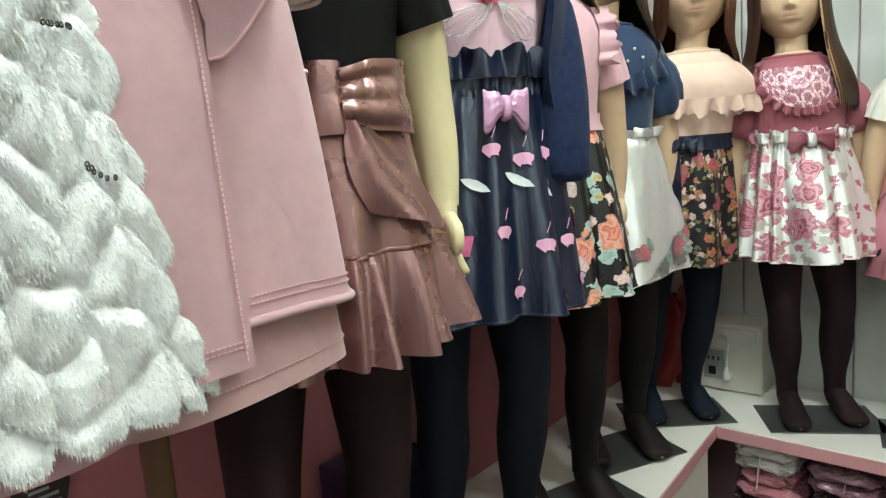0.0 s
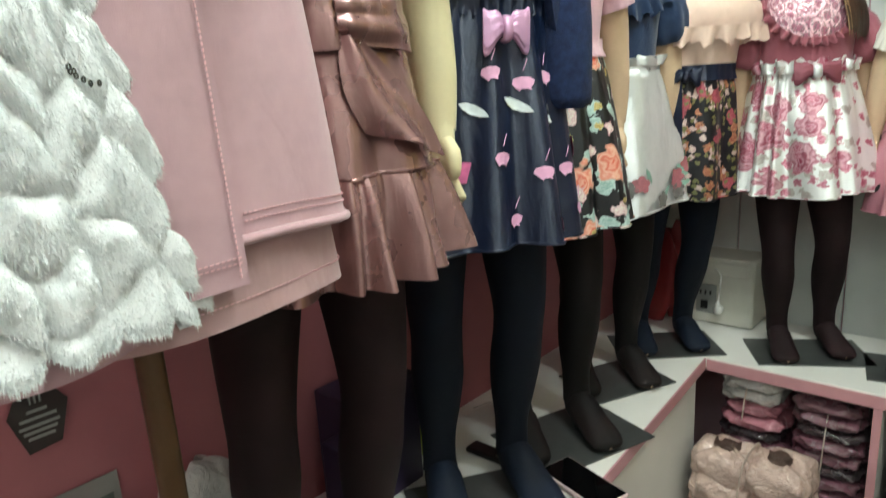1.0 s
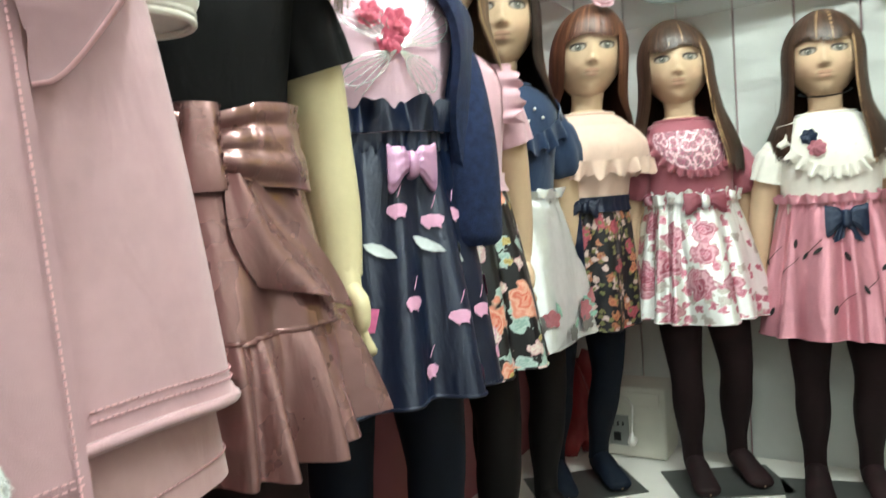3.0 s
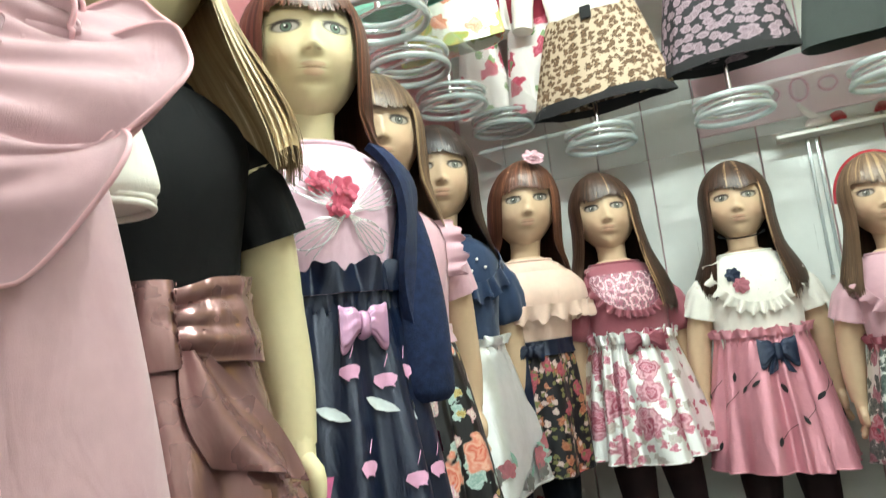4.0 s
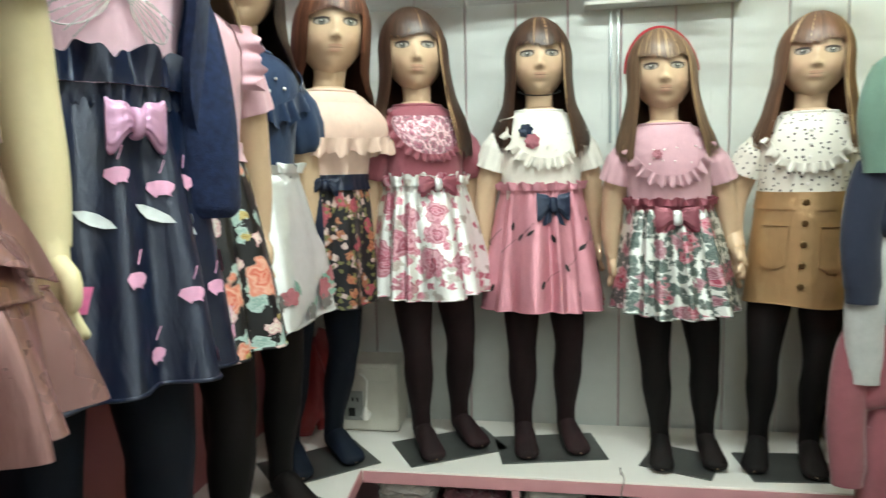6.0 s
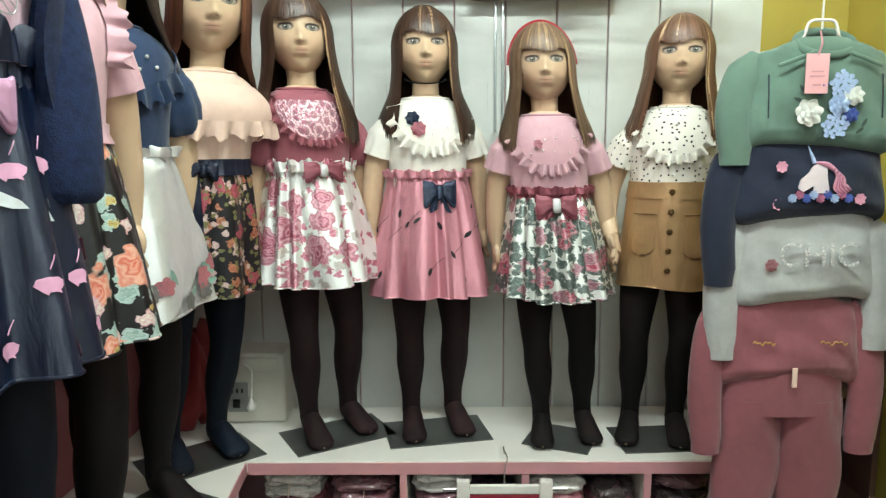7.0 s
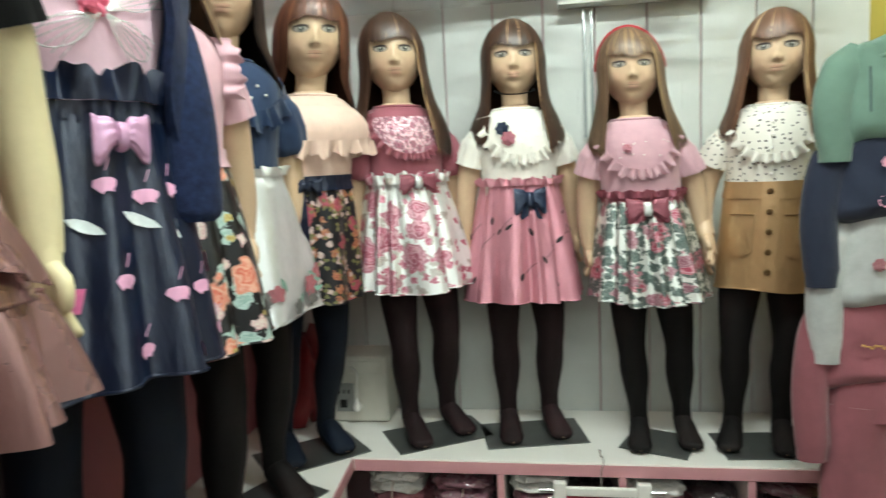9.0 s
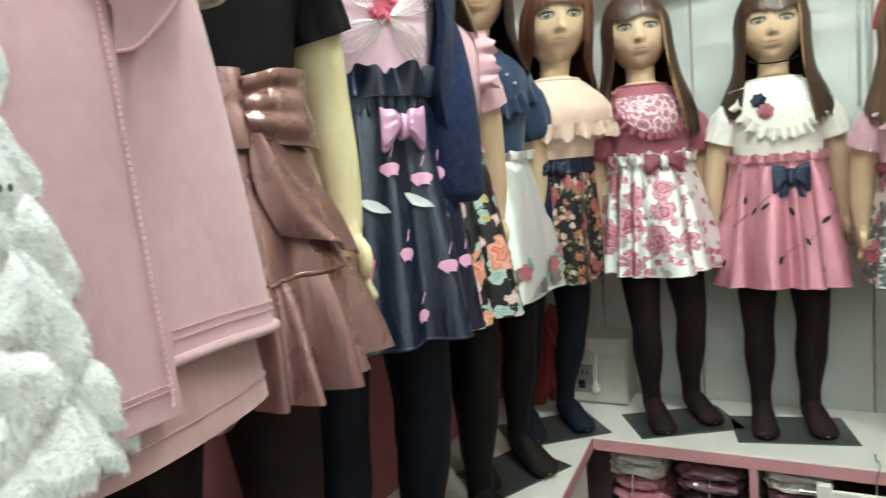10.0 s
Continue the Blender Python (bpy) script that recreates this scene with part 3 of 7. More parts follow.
def wig(fig, mat, length=0.70, part_label="brown", seed=0, fringe=True, turn=0.0, spread=0.0, locks=640, behind=0.0):
    """A wig: cap and many locks that fall from the crown."""
    rng = np.random.default_rng(seed)
    g = Geo()
    ph = np.linspace(0.02, 1.75, 14)[:, None]
    az = np.linspace(-np.pi, np.pi, 40, endpoint=False)[None]
    lim = np.where(np.abs(az) < 1.0, 0.62, 1.0)
    q = ph * lim
    cz = 0.988
    cap = np.stack([0.076 * np.sin(q) * np.sin(az), -np.sin(q) * np.cos(az) * np.where(np.cos(az) > 0, 0.080, 0.091) - 0.004, cz + 0.100 * np.cos(q) + 0 * az], 2)
    g.grid(cap, True)
    g_fringe, g_long = Geo(), Geo()
    ph1, ph2, ph3 = rng.uniform(0, 6.28, 3)

    def fall(a, lift, q0, end, out):
        """The path of one lock from the crown down, at the angle a from the front."""
        qs = np.linspace(q0, 1.62, 10)
        rx, ry = 0.078 + lift, (0.081 if math.cos(a) > 0 else 0.092) + lift
        pts = np.stack([rx * np.sin(qs) * math.sin(a), -np.sin(qs) * math.cos(a) * ry - 0.004, cz + (0.101 + lift) * np.cos(qs)], 1)
        back = max(0.0, -math.cos(a))
        ex = math.sin(a) * (0.082 + spread + out) + 0.006 * math.sin(3 * a + ph1)
        ey = -math.cos(a) * 0.085 * (1 - 0.8 * behind * (math.cos(a) > 0)) - 0.004 + 0.01 * back + 0.055 * behind
        w = np.linspace(0, 1, 14)[1:]
        e = w * w * (3 - 2 * w)
        zz = pts[-1, 2] + (end - pts[-1, 2]) * w
        bend = 0.006 * np.sin(w * 4.2 + 2.0 * a + ph2) * w
        tail = np.stack([pts[-1, 0] + (ex - pts[-1, 0]) * e + bend * math.sin(a), pts[-1, 1] + (ey - pts[-1, 1]) * e - bend * math.cos(a), zz], 1)
        # the hair lies on the shoulders, not in them
        ta, tb = torso(np.clip(tail[:, 2], 0.6, 0.881), 0.017 + lift)
        inside = np.sqrt((tail[:, 0] / ta) ** 2 + (tail[:, 1] / tb) ** 2)
        push = np.where((tail[:, 2] < 0.879) & (inside < 1), 1 / np.maximum(inside, 0.35), 1.0)
        push = np.interp(np.arange(13), np.arange(13), np.convolve(np.pad(push, 2, mode="edge"), np.ones(5) / 5, "valid"))
        tail[:, :2] *= push[:, None]
        return np.concatenate([pts, tail], 0)

    def ends(a):
        return length + 0.012 * math.sin(2 * a + ph3) + 0.006 * math.sin(7 * a + ph1)

    # a closed under-layer, then thin locks over it
    side = np.concatenate([np.linspace(0.80, 2 * np.pi - 0.80, 90)])
    under = np.stack([fall(a if a < np.pi else a - 2 * np.pi, 0.0, 0.05, ends(a if a < np.pi else a - 2 * np.pi), 0.004) for a in side], 1)
    ln = np.concatenate([[0], np.cumsum(np.linalg.norm(np.diff(under[:, 45], axis=0), axis=1))])
    g.grid(under, False, np.stack([np.broadcast_to(side * 0.085, under.shape[:2]), np.broadcast_to(ln[:, None], under.shape[:2])], 2), 0.002)
    fa = np.linspace(-0.86, 0.86, 30)
    fq = np.linspace(0.03, 1, 10)[:, None] * (1.20 + 0.05 * np.cos(5 * fa + ph1))[None]
    front = np.stack([0.0785 * np.sin(fq) * np.sin(fa)[None], -np.sin(fq) * np.cos(fa)[None] * 0.0825 - 0.004, cz + 0.102 * np.cos(fq)], 2)
    if fringe:
        g_fringe.grid(front, False, np.stack([np.broadcast_to(fa * 0.08, fq.shape), fq * 0.1], 2), 0.001)
    for i in range(locks):
        a = -np.pi + 2 * np.pi * (i + rng.uniform(-0.5, 0.5)) / locks
        lift = 0.0012 + rng.uniform(0.0, 0.0028)
        isf = abs(a) < 0.80 and fringe
        if isf:
            qs = np.linspace(rng.uniform(0.03, 0.2), 1.24 + 0.05 * math.cos(5 * a + ph1) + rng.uniform(-0.05, 0.05) + 0.10 * max(0, abs(a) - 0.55), 10)
            aa = a + rng.uniform(-0.05, 0.05) * qs
            pts = np.stack([(0.078 + lift) * np.sin(qs) * np.sin(aa), -np.sin(qs) * np.cos(aa) * (0.082 + lift) - 0.004, cz + (0.102 + lift) * np.cos(qs)], 1)
        else:
            pts = fall(a if abs(a) > 0.80 else math.copysign(0.82, a), lift, rng.uniform(0.03, 0.2), ends(a) + rng.uniform(-0.018, 0.010), rng.uniform(0, 0.008))
        n = len(pts)
        wid = 0.0042 * rng.uniform(0.6, 1.3) * np.interp(np.linspace(0, 1, n), [0, 0.15, 0.8, 1], [0.6, 1, 0.9, 0.25])
        out = pts - np.array((0, 0, 0.95))
        out[:, 2] *= 0.2
        tan = np.gradient(pts, axis=0)
        sd = np.cross(tan, out)
        sd /= np.linalg.norm(sd, axis=1, keepdims=True) + 1e-9
        on = np.cross(sd, tan)
        on /= np.linalg.norm(on, axis=1, keepdims=True) + 1e-9
        cols = np.stack([pts - sd * wid[:, None], pts + on * 0.0009 * (wid / 0.0042)[:, None], pts + sd * wid[:, None]], 1)
        ln = np.concatenate([[0], np.cumsum(np.linalg.norm(np.diff(pts, axis=0), axis=1))])
        uv = np.stack([np.stack([-wid, 0 * wid, wid], 1) + i * 0.37, np.repeat(ln[:, None], 3, 1) + i * 0.11], 2)
        (g_fringe if isf else g_long).grid(cols, False, uv)
    c, s = math.cos(math.radians(turn)), math.sin(math.radians(turn))
    rot = np.eye(4)
    rot[:2, :2] = [[c, -s], [s, c]]
    w = thing("wig", part_label, "wig", fig.base, "wigs on the mannequins")
    part("cap", g, mat, w, turn=fig.t @ rot)
    part("hair", g_long, mat, w, turn=fig.t @ rot)
    if g_fringe.v:
        part("fringe", g_fringe, mat, w, turn=fig.t @ rot)
    w["turned"] = turn
    return w, fig.t @ rot

# ---- clothes: surfaces and pieces ----
def skirt_fn(zw, zh, top, hem, folds=13, amp=0.05, seed=0, power=0.75, front=0.0):
    """Surface of a skirt on the body: angle from the front and 0..1 from waist to hem."""
    rng = np.random.default_rng(seed)
    ph = rng.uniform(0, 6.28, 5)

    def fn(th, v, off=0.0):
        th, v = np.asarray(th, float), np.asarray(v, float)
        w = np.clip(v, 0, 1.2) ** power
        a = top[0] + (hem[0] - top[0]) * w
        b = top[1] + (hem[1] - top[1]) * w
        vc = np.clip(v, 0, 1.2)
        wob = th + 0.16 * np.sin(2 * th + ph[3]) + 0.08 * np.sin(5 * th + ph[4])
        few = max(3, int(folds * 0.62))
        k = 0.62 * np.cos(folds * wob + ph[0] + 0.5 * vc) + 0.50 * np.cos(few * wob + ph[1] - 0.7 * vc) + 0.22 * np.cos((folds + few) * wob + ph[2]) * (1 - 0.5 * vc)
        k = np.sign(k) * np.abs(k) ** 0.85
        r = 1 + 1.25 * amp * (0.35 + 0.65 * vc ** 0.9) * k + 0.14 * amp * np.cos(3 * folds * wob + ph[3]) * (1 - np.clip(vc * 1.6, 0, 1)) ** 2
        z = zw + (zh - zw) * v + 0.004 * np.cos(3 * th + ph[2]) * v
        return np.stack([(a * r + off) * np.sin(th), -(b * r + off) * np.cos(th) - front * v, z + 0 * th], -1)

    fn.spec = (zw, zh, top, hem)
    return fn


def sheet(fn, v0=0.0, v1=1.0, rows=26, cols=190, thick=0.0025, th0=-np.pi, th1=np.pi, off=0.0):
    closed = th1 - th0 > 6.28
    th = np.linspace(th0, th1, cols, endpoint=not closed)[None]
    v = np.linspace(v0, v1, rows)[:, None]
    p = fn(th + 0 * v, v + 0 * th, off)
    zw, zh, top, hem = fn.spec
    uv = np.stack([(th + 0 * v) * (hem[0] + hem[1]) / 2, (v + 0 * th) * (zw - zh)], 2)
    return Geo().grid(p, closed, uv, thick)


def decal(g, fn, th, v, outline, off=0.0018, mat=0, spin=0.0, size=1.0):
    """A flat printed motif laid on a surface; the outline is in metres round its middle."""
    if isinstance(g, Many):
        g.append(Geo())
        g = g[-1]
    zw, zh, top, hem = fn.spec
    r = (hem[0] + hem[1]) / 2 * (0.55 + 0.45 * v)
    c, s = math.cos(spin), math.sin(spin)
    o = np.array(outline, float) * size
    o = np.stack([o[:, 0] * c - o[:, 1] * s, o[:, 0] * s + o[:, 1] * c], 1)
    n = len(o)
    pts, faces, uvs = [], [], []
    for k in (0.4, 0.75, 1.0):
        q = o * k
        pts.append(fn(th + q[:, 0] / r, v - q[:, 1] / (zw - zh), off))
        uvs.append(q)
    mid = fn(np.array([th]), np.array([v]), off)
    allp = np.concatenate([mid] + pts, 0)
    uv = np.concatenate([np.zeros((1, 2))] + uvs, 0) + np.array((th, v)) * 0.3
    for i in range(n):
        j = (i + 1) % n
        faces.append([0, 1 + i, 1 + j])
        for ring in (0, 1):
            a = 1 + ring * n
            faces.append([a + i, a + n + i, a + n + j, a + j])
    g.add(allp, faces, uv, mat)


def blob(lobes, r, depth=0.25, n=20, stretch=1.0):
    t = np.linspace(0, 2 * np.pi, n, endpoint=False)
    k = r * (1 - depth + depth * np.abs(np.cos(lobes * t / 2)))
    return np.stack([k * np.cos(t) * stretch, k * np.sin(t)], 1)


LEAF = np.array([(0, -0.5), (0.12, -0.3), (0.17, 0), (0.12, 0.28), (0, 0.5), (-0.12, 0.28), (-0.17, 0), (-0.12, -0.3)])


def frill(g, path, down, out, length, waves, amp, rows=7, thick=0.0015, seed=0, flare=0.0, phase=0.0):
    """A gathered strip that hangs from a path; down and out are directions (one, or one per point)."""
    path = np.asarray(path, float)
    n = len(path)
    down, out = np.broadcast_to(np.asarray(down, float), (n, 3)), np.broadcast_to(np.asarray(out, float), (n, 3))
    s = np.linspace(0, 1, n)
    rng = np.random.default_rng(seed)
    w = np.sin(2 * np.pi * waves * (s + 0.012 * np.sin(9 * s + rng.uniform(0, 6))) + phase) + 0.4 * np.sin(2 * np.pi * waves * 1.63 * s + rng.uniform(0, 6))
    rag = (1 + 0.16 * np.sin(2 * np.pi * waves * 0.83 * s + rng.uniform(0, 6)) + 0.10 * np.sin(2 * np.pi * waves * 2.1 * s))[None, :, None]
    t = np.linspace(0, 1, rows)[:, None, None]
    curl = np.sin(t * 2.2) / 2.2 / 0.3675
    p = path[None] + down[None] * length * rag * (curl if length > 0.045 else t) + out[None] * (amp * w[None, :, None] * (0.15 + 0.85 * t) + flare * t + amp * 0.8)
    g.grid(p, False, None, thick)


def on_torso(th, z, grow=0.008):
    a, b = torso(z, grow)
    return np.stack([a * np.sin(th), -b * np.cos(th), z + 0 * th], -1)


def out_dir(th):
    return np.stack([np.sin(th), -np.cos(th), 0 * th], -1)


def bow(fig, at, th, w, h, lobe_mat, knot_mat, name="bow", label="", parent=None, tails=0.0, tilt=0.0, turn=None):
    """A tied bow on a garment: two lobes, a knot, two tails."""
    c, s = math.cos(th), math.sin(th)
    rot = np.eye(4)
    rot[:3, 0] = (c, s, 0)
    rot[:3, 1] = (-s, c, 0)
    rot[:3, 3] = at
    ct, st = math.cos(tilt), math.sin(tilt)
    roll = np.array([[ct, 0, -st, 0], [0, 1, 0, 0], [st, 0, ct, 0], [0, 0, 0, 1]])
    t = (fig.t if turn is None else turn) @ rot @ roll
    top = part(name, Geo().tube(curve([(0, -0.004, h * 0.27), (0, -0.011, h * 0.22), (0, -0.013, 0), (0, -0.011, -h * 0.22), (0, -0.004, -h * 0.27)], 12), [(w * 0.10, 0.0035)] * 12, 14, side=(0, 1, 0)), knot_mat, parent, label, t)
    for sx in (-1, 1):
        sarr = np.linspace(0, 1, 14)[:, None]
        th2 = np.linspace(0, 2 * np.pi, 40, endpoint=False)[None]
        hh = np.interp(sarr, [0, 0.25, 0.7, 0.95, 1], [0.15, 0.30, 0.50, 0.56, 0.50]) * h
        dd = np.interp(sarr, [0, 0.3, 0.75, 1], [0.004, 0.0055, 0.0045, 0.0015])
        ridge = 1 + 0.14 * np.cos(10 * th2) * (1 - 0.7 * sarr) + 0.06 * np.cos(5 * th2 + 1)
        p = np.stack([sx * (0.08 + sarr * 0.92) * w / 2 + 0 * th2, -0.008 + dd * np.cos(th2) * ridge, hh * np.sin(th2) * ridge + 0.004 * np.sin(6 * sarr)], 2)
        g = Geo().grid(p, True, None, flip=sx < 0)
        part("bow_loop", g, lobe_mat, top, turn=t)
        if tails:
            q = np.linspace(0, 1, 10)[:, None]
            r = np.linspace(-1, 1, 9)[None]
            tw = (0.10 + 0.22 * q) * w * 0.5
            tp = np.stack([sx * (0.10 + 0.35 * q) * w * 0.5 + tw * r, -0.006 - 0.004 * np.cos(4 * r) * q + 0 * q, -0.02 * h - tails * q * (1 + 0.12 * r * sx)], 2)
            part("bow_tail", Geo().grid(tp, False, None, 0.0015), lobe_mat, top, turn=t)
    return top


def blouse(fig, mat, label, how="down", sleeve="cap", z1=0.635, sleeve_mat=None, neck=0.873, grow=0.007, drape=0.012):
    top = thing("blouse", label, "blouse", fig.base, "blouses on the mannequins")
    rng = np.random.default_rng(int(fig.k * 1000))
    ph = rng.uniform(0, 6.28, 4)

    def wave(th, z):
        d = (0.86 - z) * 4
        return drape * d * (np.cos(7 * th + ph[0] + 6 * z) * 0.6 + np.cos(11 * th + ph[1] - 9 * z) * 0.4 + 0.5 * np.cos(3 * th + 40 * z + ph[2]))

    p = torso_sheet(neck, z1, grow, 26, 110, wave)
    p[0] *= np.array((0.93, 0.93, 1.0))
    part("body", Geo().grid(p, True, None, 0.002), mat, top, turn=fig.t)
    nk = torso_sheet(neck + 0.003, neck - 0.005, grow - 0.001, 3, 60)
    ring = np.concatenate([nk[1], nk[1][:1]], 0)
    part("neckband", Geo().tube(ring * np.array((0.97, 0.97, 1)), 0.0035, 8, caps=False), sleeve_mat or mat, top, turn=fig.t)
    for sx in (-1, 1):
        pts = curve([(sx * x, y, z) for x, y, z in ARM[how]], 40)
        if sleeve == "none":
            continue
        n = {"cap": 11, "puff": 15, "flutter": 9, "long": 40}[sleeve]
        pts = pts[:n].copy()
        pts = np.concatenate([[pts[0] + (pts[0] - pts[1]) * 4 + np.array((-sx * 0.008, 0, -0.006))], pts], 0)
        s = np.linspace(0, 1, len(pts))
        if sleeve == "puff":
            rad = np.interp(s, [0, 0.25, 0.6, 0.9, 1], [0.028, 0.043, 0.047, 0.043, 0.036])
        elif sleeve == "cap":
            rad = np.interp(s, [0, 0.3, 1], [0.026, 0.039, 0.041])
        elif sleeve == "flutter":
            rad = np.interp(s, [0, 0.3, 1], [0.026, 0.040, 0.052])
        else:
            rad = np.interp(s, [0, 0.2, 1], [0.030, 0.045, 0.034])
        tan = np.gradient(pts, axis=0)
        tan /= np.linalg.norm(tan, axis=1, keepdims=True)
        a = np.cross(tan, (0, 1, 0))
        a /= np.linalg.norm(a, axis=1, keepdims=True)
        b = np.cross(tan, a)
        th = np.linspace(0, 2 * np.pi, 64, endpoint=False)
        ruf = 1 + (0.06 if sleeve != "flutter" else 0.10) * np.cos(13 * th[None] + 3 * np.sin(2 * th[None])) * s[:, None]
        q = pts[:, None] + (a[:, None] * np.cos(th)[None, :, None] + b[:, None] * np.sin(th)[None, :, None]) * (rad[:, None] * ruf)[:, :, None]
        part("sleeve", Geo().grid(q, True, None, 0.002), sleeve_mat or mat, top, turn=fig.t)
    return top


def bib(fig, top, mat, deep=0.755, half=0.95, waves=13, length=0.020, name="ruffle"):
    """A ruffle in a U over the chest."""
    s = np.linspace(-1, 1, 120)
    th = s * half
    z = deep + (0.860 - deep) * np.abs(s) ** 2.6
    path = on_torso(th, z, 0.010)
    t = np.gradient(path, axis=0)
    o = out_dir(th)
    dn = np.cross(t, o)
    dn /= np.linalg.norm(dn, axis=1, keepdims=True)
    dn *= np.where((dn[:, 2] > 0)[:, None], -1, 1)
    g = Geo()
    frill(g, path, dn, o, length * 1.15, waves, 0.0085, seed=3)
    part(name, g, mat, top, turn=fig.t)


def waist_frill(fig, skirt, mat, fn, waves=22, length=0.020, name="waist_frill"):
    th = np.linspace(-np.pi, np.pi, 220)
    path = fn(th, np.zeros_like(th), 0.003)
    g = Geo()
    frill(g, path, (0, 0, 1), out_dir(th), length * 1.3, waves, 0.0085, rows=6, seed=5)
    part(name, g, mat, skirt, turn=fig.t)
    g = Geo()
    frill(g, path, (0, 0, -1), out_dir(th), 0.022, 44, 0.0034, rows=5, seed=6)
    part("waistband", g, mat, skirt, turn=fig.t)


def hem_line(fig, skirt, mat, fn, v=1.0, r=0.0022, name="hem"):
    th = np.linspace(-np.pi, np.pi, 240)
    part(name, Geo().tube(fn(th, np.full_like(th, v), 0.0), r, 6, caps=False), mat, skirt, turn=fig.t)


def skirt(fig, mat, label, fn, hem_mat=None, name="skirt"):
    ob = thing(name, label, "skirt", fig.base, "skirts on the mannequins")
    part("skirt_panel", sheet(fn), mat, ob, turn=fig.t)
    hem_line(fig, ob, hem_mat or mat, fn)
    return ob


def rosette(g, at, normal, r, layers=3, seed=0):
    """A small fabric flower."""
    if isinstance(g, Many):
        g.append(Geo())
        g = g[-1]
    rng = np.random.default_rng(seed)
    n = np.array(normal, float)
    n /= np.linalg.norm(n)
    a = np.cross(n, (0.2, 0.1, 1))
    a /= np.linalg.norm(a)
    b = np.cross(n, a)
    for k in range(layers):
        rr = r * (1 - 0.28 * k)
        m = 7 - k
        for i in range(m):
            t = 2 * np.pi * (i + 0.5 * k) / m + rng.uniform(-0.1, 0.1)
            d = a * math.cos(t) + b * math.sin(t)
            sd = -a * math.sin(t) + b * math.cos(t)
            u = np.linspace(0, 1, 5)[:, None, None]
            w = np.linspace(-1, 1, 5)[None, :, None]
            wid = rr * 0.50 * np.sin(np.pi * (0.12 + 0.72 * u))
            p = np.array(at) + d * rr * u * (1 - 0.12 * w**2) + sd * wid * w + n * (0.004 * k + rr * 0.35 * u**2 * (0.5 + 0.2 * k) - rr * 0.12 * w**2 * u)
            g.grid(p, False, None, 0.0008)


# ---- cloth materials ----
pink_knit = cloth("dusty_pink_knit", "ba969c", 0.75, 0.3, 1400, 0.35)
peach_knit = cloth("peach_pink_knit", "b59293", 0.75, 0.3, 1400, 0.35)
rose_pink = cloth("soft_pink_jersey", "cda3ad", 0.8, 0.25)
mauve_knit = cloth("mauve_jersey", "96525e", 0.7, 0.25)
mauve_satin = satin("mauve_satin", "8e4a58")
lilac_knit = cloth("pale_lilac_pink_jersey", "e0bccb", 0.8, 0.2)
black_knit = cloth("black_jersey", "0f0f10", 0.85, 0.0, spec=0.15)
navy_knit = cloth("navy_jersey", "1d3150", 0.75, 0.2)
navy_satin = satin("navy_satin", "141e36", 0.45, 0.7, 0.25)
navy_bow = satin("navy_grosgrain", "1c2a44", 0.5)
peach_jersey = cloth("pale_peach_jersey", "e3c4b4", 0.8, 0.2)
white_jersey = cloth("white_jersey", "e9e5dc", 0.8, 0.2)
rosegold = satin("rose_gold_faux_leather", "9a7674", 0.28, 0.8, 0.65, 0.03, 0.30, 0.0, 0.3)
rosegold_stitch = plain("rose_gold_thread", "6b4642", 0.7, 0, 0.1, 0)
pink_thread = plain("pink_thread", "e6b6bd", 0.7, 0, 0.1, 0)
pink_satin = satin("dusty_pink_satin", "cf8c9a", 0.46, 0.9, 0.4)
lilac_satin = satin("lilac_pink_satin", "d0a0c4", 0.42, 0.8)
white_satin = satin("white_satin", "e3e6e6", 0.45, 0.9, 0.5)
tan_leather = satin("tan_faux_suede_leather", "b8946a", 0.36, 0.8, 0.5, 0.08, 0.40, 0.0, 0.4)
tan_stitch = plain("tan_thread", "80603c", 0.7, 0, 0.1, 0)
brass = plain("dark_brass_button", "6f5536", 0.35, 0.7, 0.1, 0.02, 60)
pearl = plain("pearl_bead", "eee9e4", 0.2, 0, 0.03, 0, 60, 0.7, 0.4)
print_pink = plain("print_pink_ink", "d9a0c0", 0.5, 0, 0.14, 0.03, 120)
print_hot = plain("print_deep_pink_ink", "c9628f", 0.5, 0, 0.25, 0.03, 160)
print_white = plain("print_white_ink", "dbe2e4", 0.45, 0, 0.12, 0.03, 120)
print_green = plain("print_sage_ink", "7fa596", 0.5, 0, 0.3, 0.03, 160)
print_red = plain("print_red_ink", "a8646c", 0.5, 0, 0.35, 0.03, 150)
print_dark = plain("print_black_ink", "1a171b", 0.5, 0, 0.1, 0.0, 120)
print_silver = plain("print_silver_foil", "eef0f0", 0.25, 0.6, 0.05, 0.0, 120)
floral_rose = printed("white_satin_rose_print", "f0f1ef", [(30, 0.36, 0.40, "b9a8a4", "cfd0c8", 0.9, 3.1), (14, 0.44, 0.58, "9c3550", "e2b4c0", 0.8, 0.4), (40, 0.33, 0.50, "b04a66", "dfa9b6", 1.0, 1.9)], 0.46, 0.95)
floral_grey = printed("grey_satin_flower_print", "e6e9e5", [(34, 0.45, 0.85, "3d4f4d", "7f8d87", 1.2, 2.3), (14, 0.42, 0.5, "b03a58", "e0b4bd", 0.9, 0.7), (50, 0.36, 0.55, "2c3637", "8a9690", 1.0, 1.1), (22, 0.36, 0.35, "8f5566", "c4a1a8", 0.8, 5.1)], 0.46, 0.8)
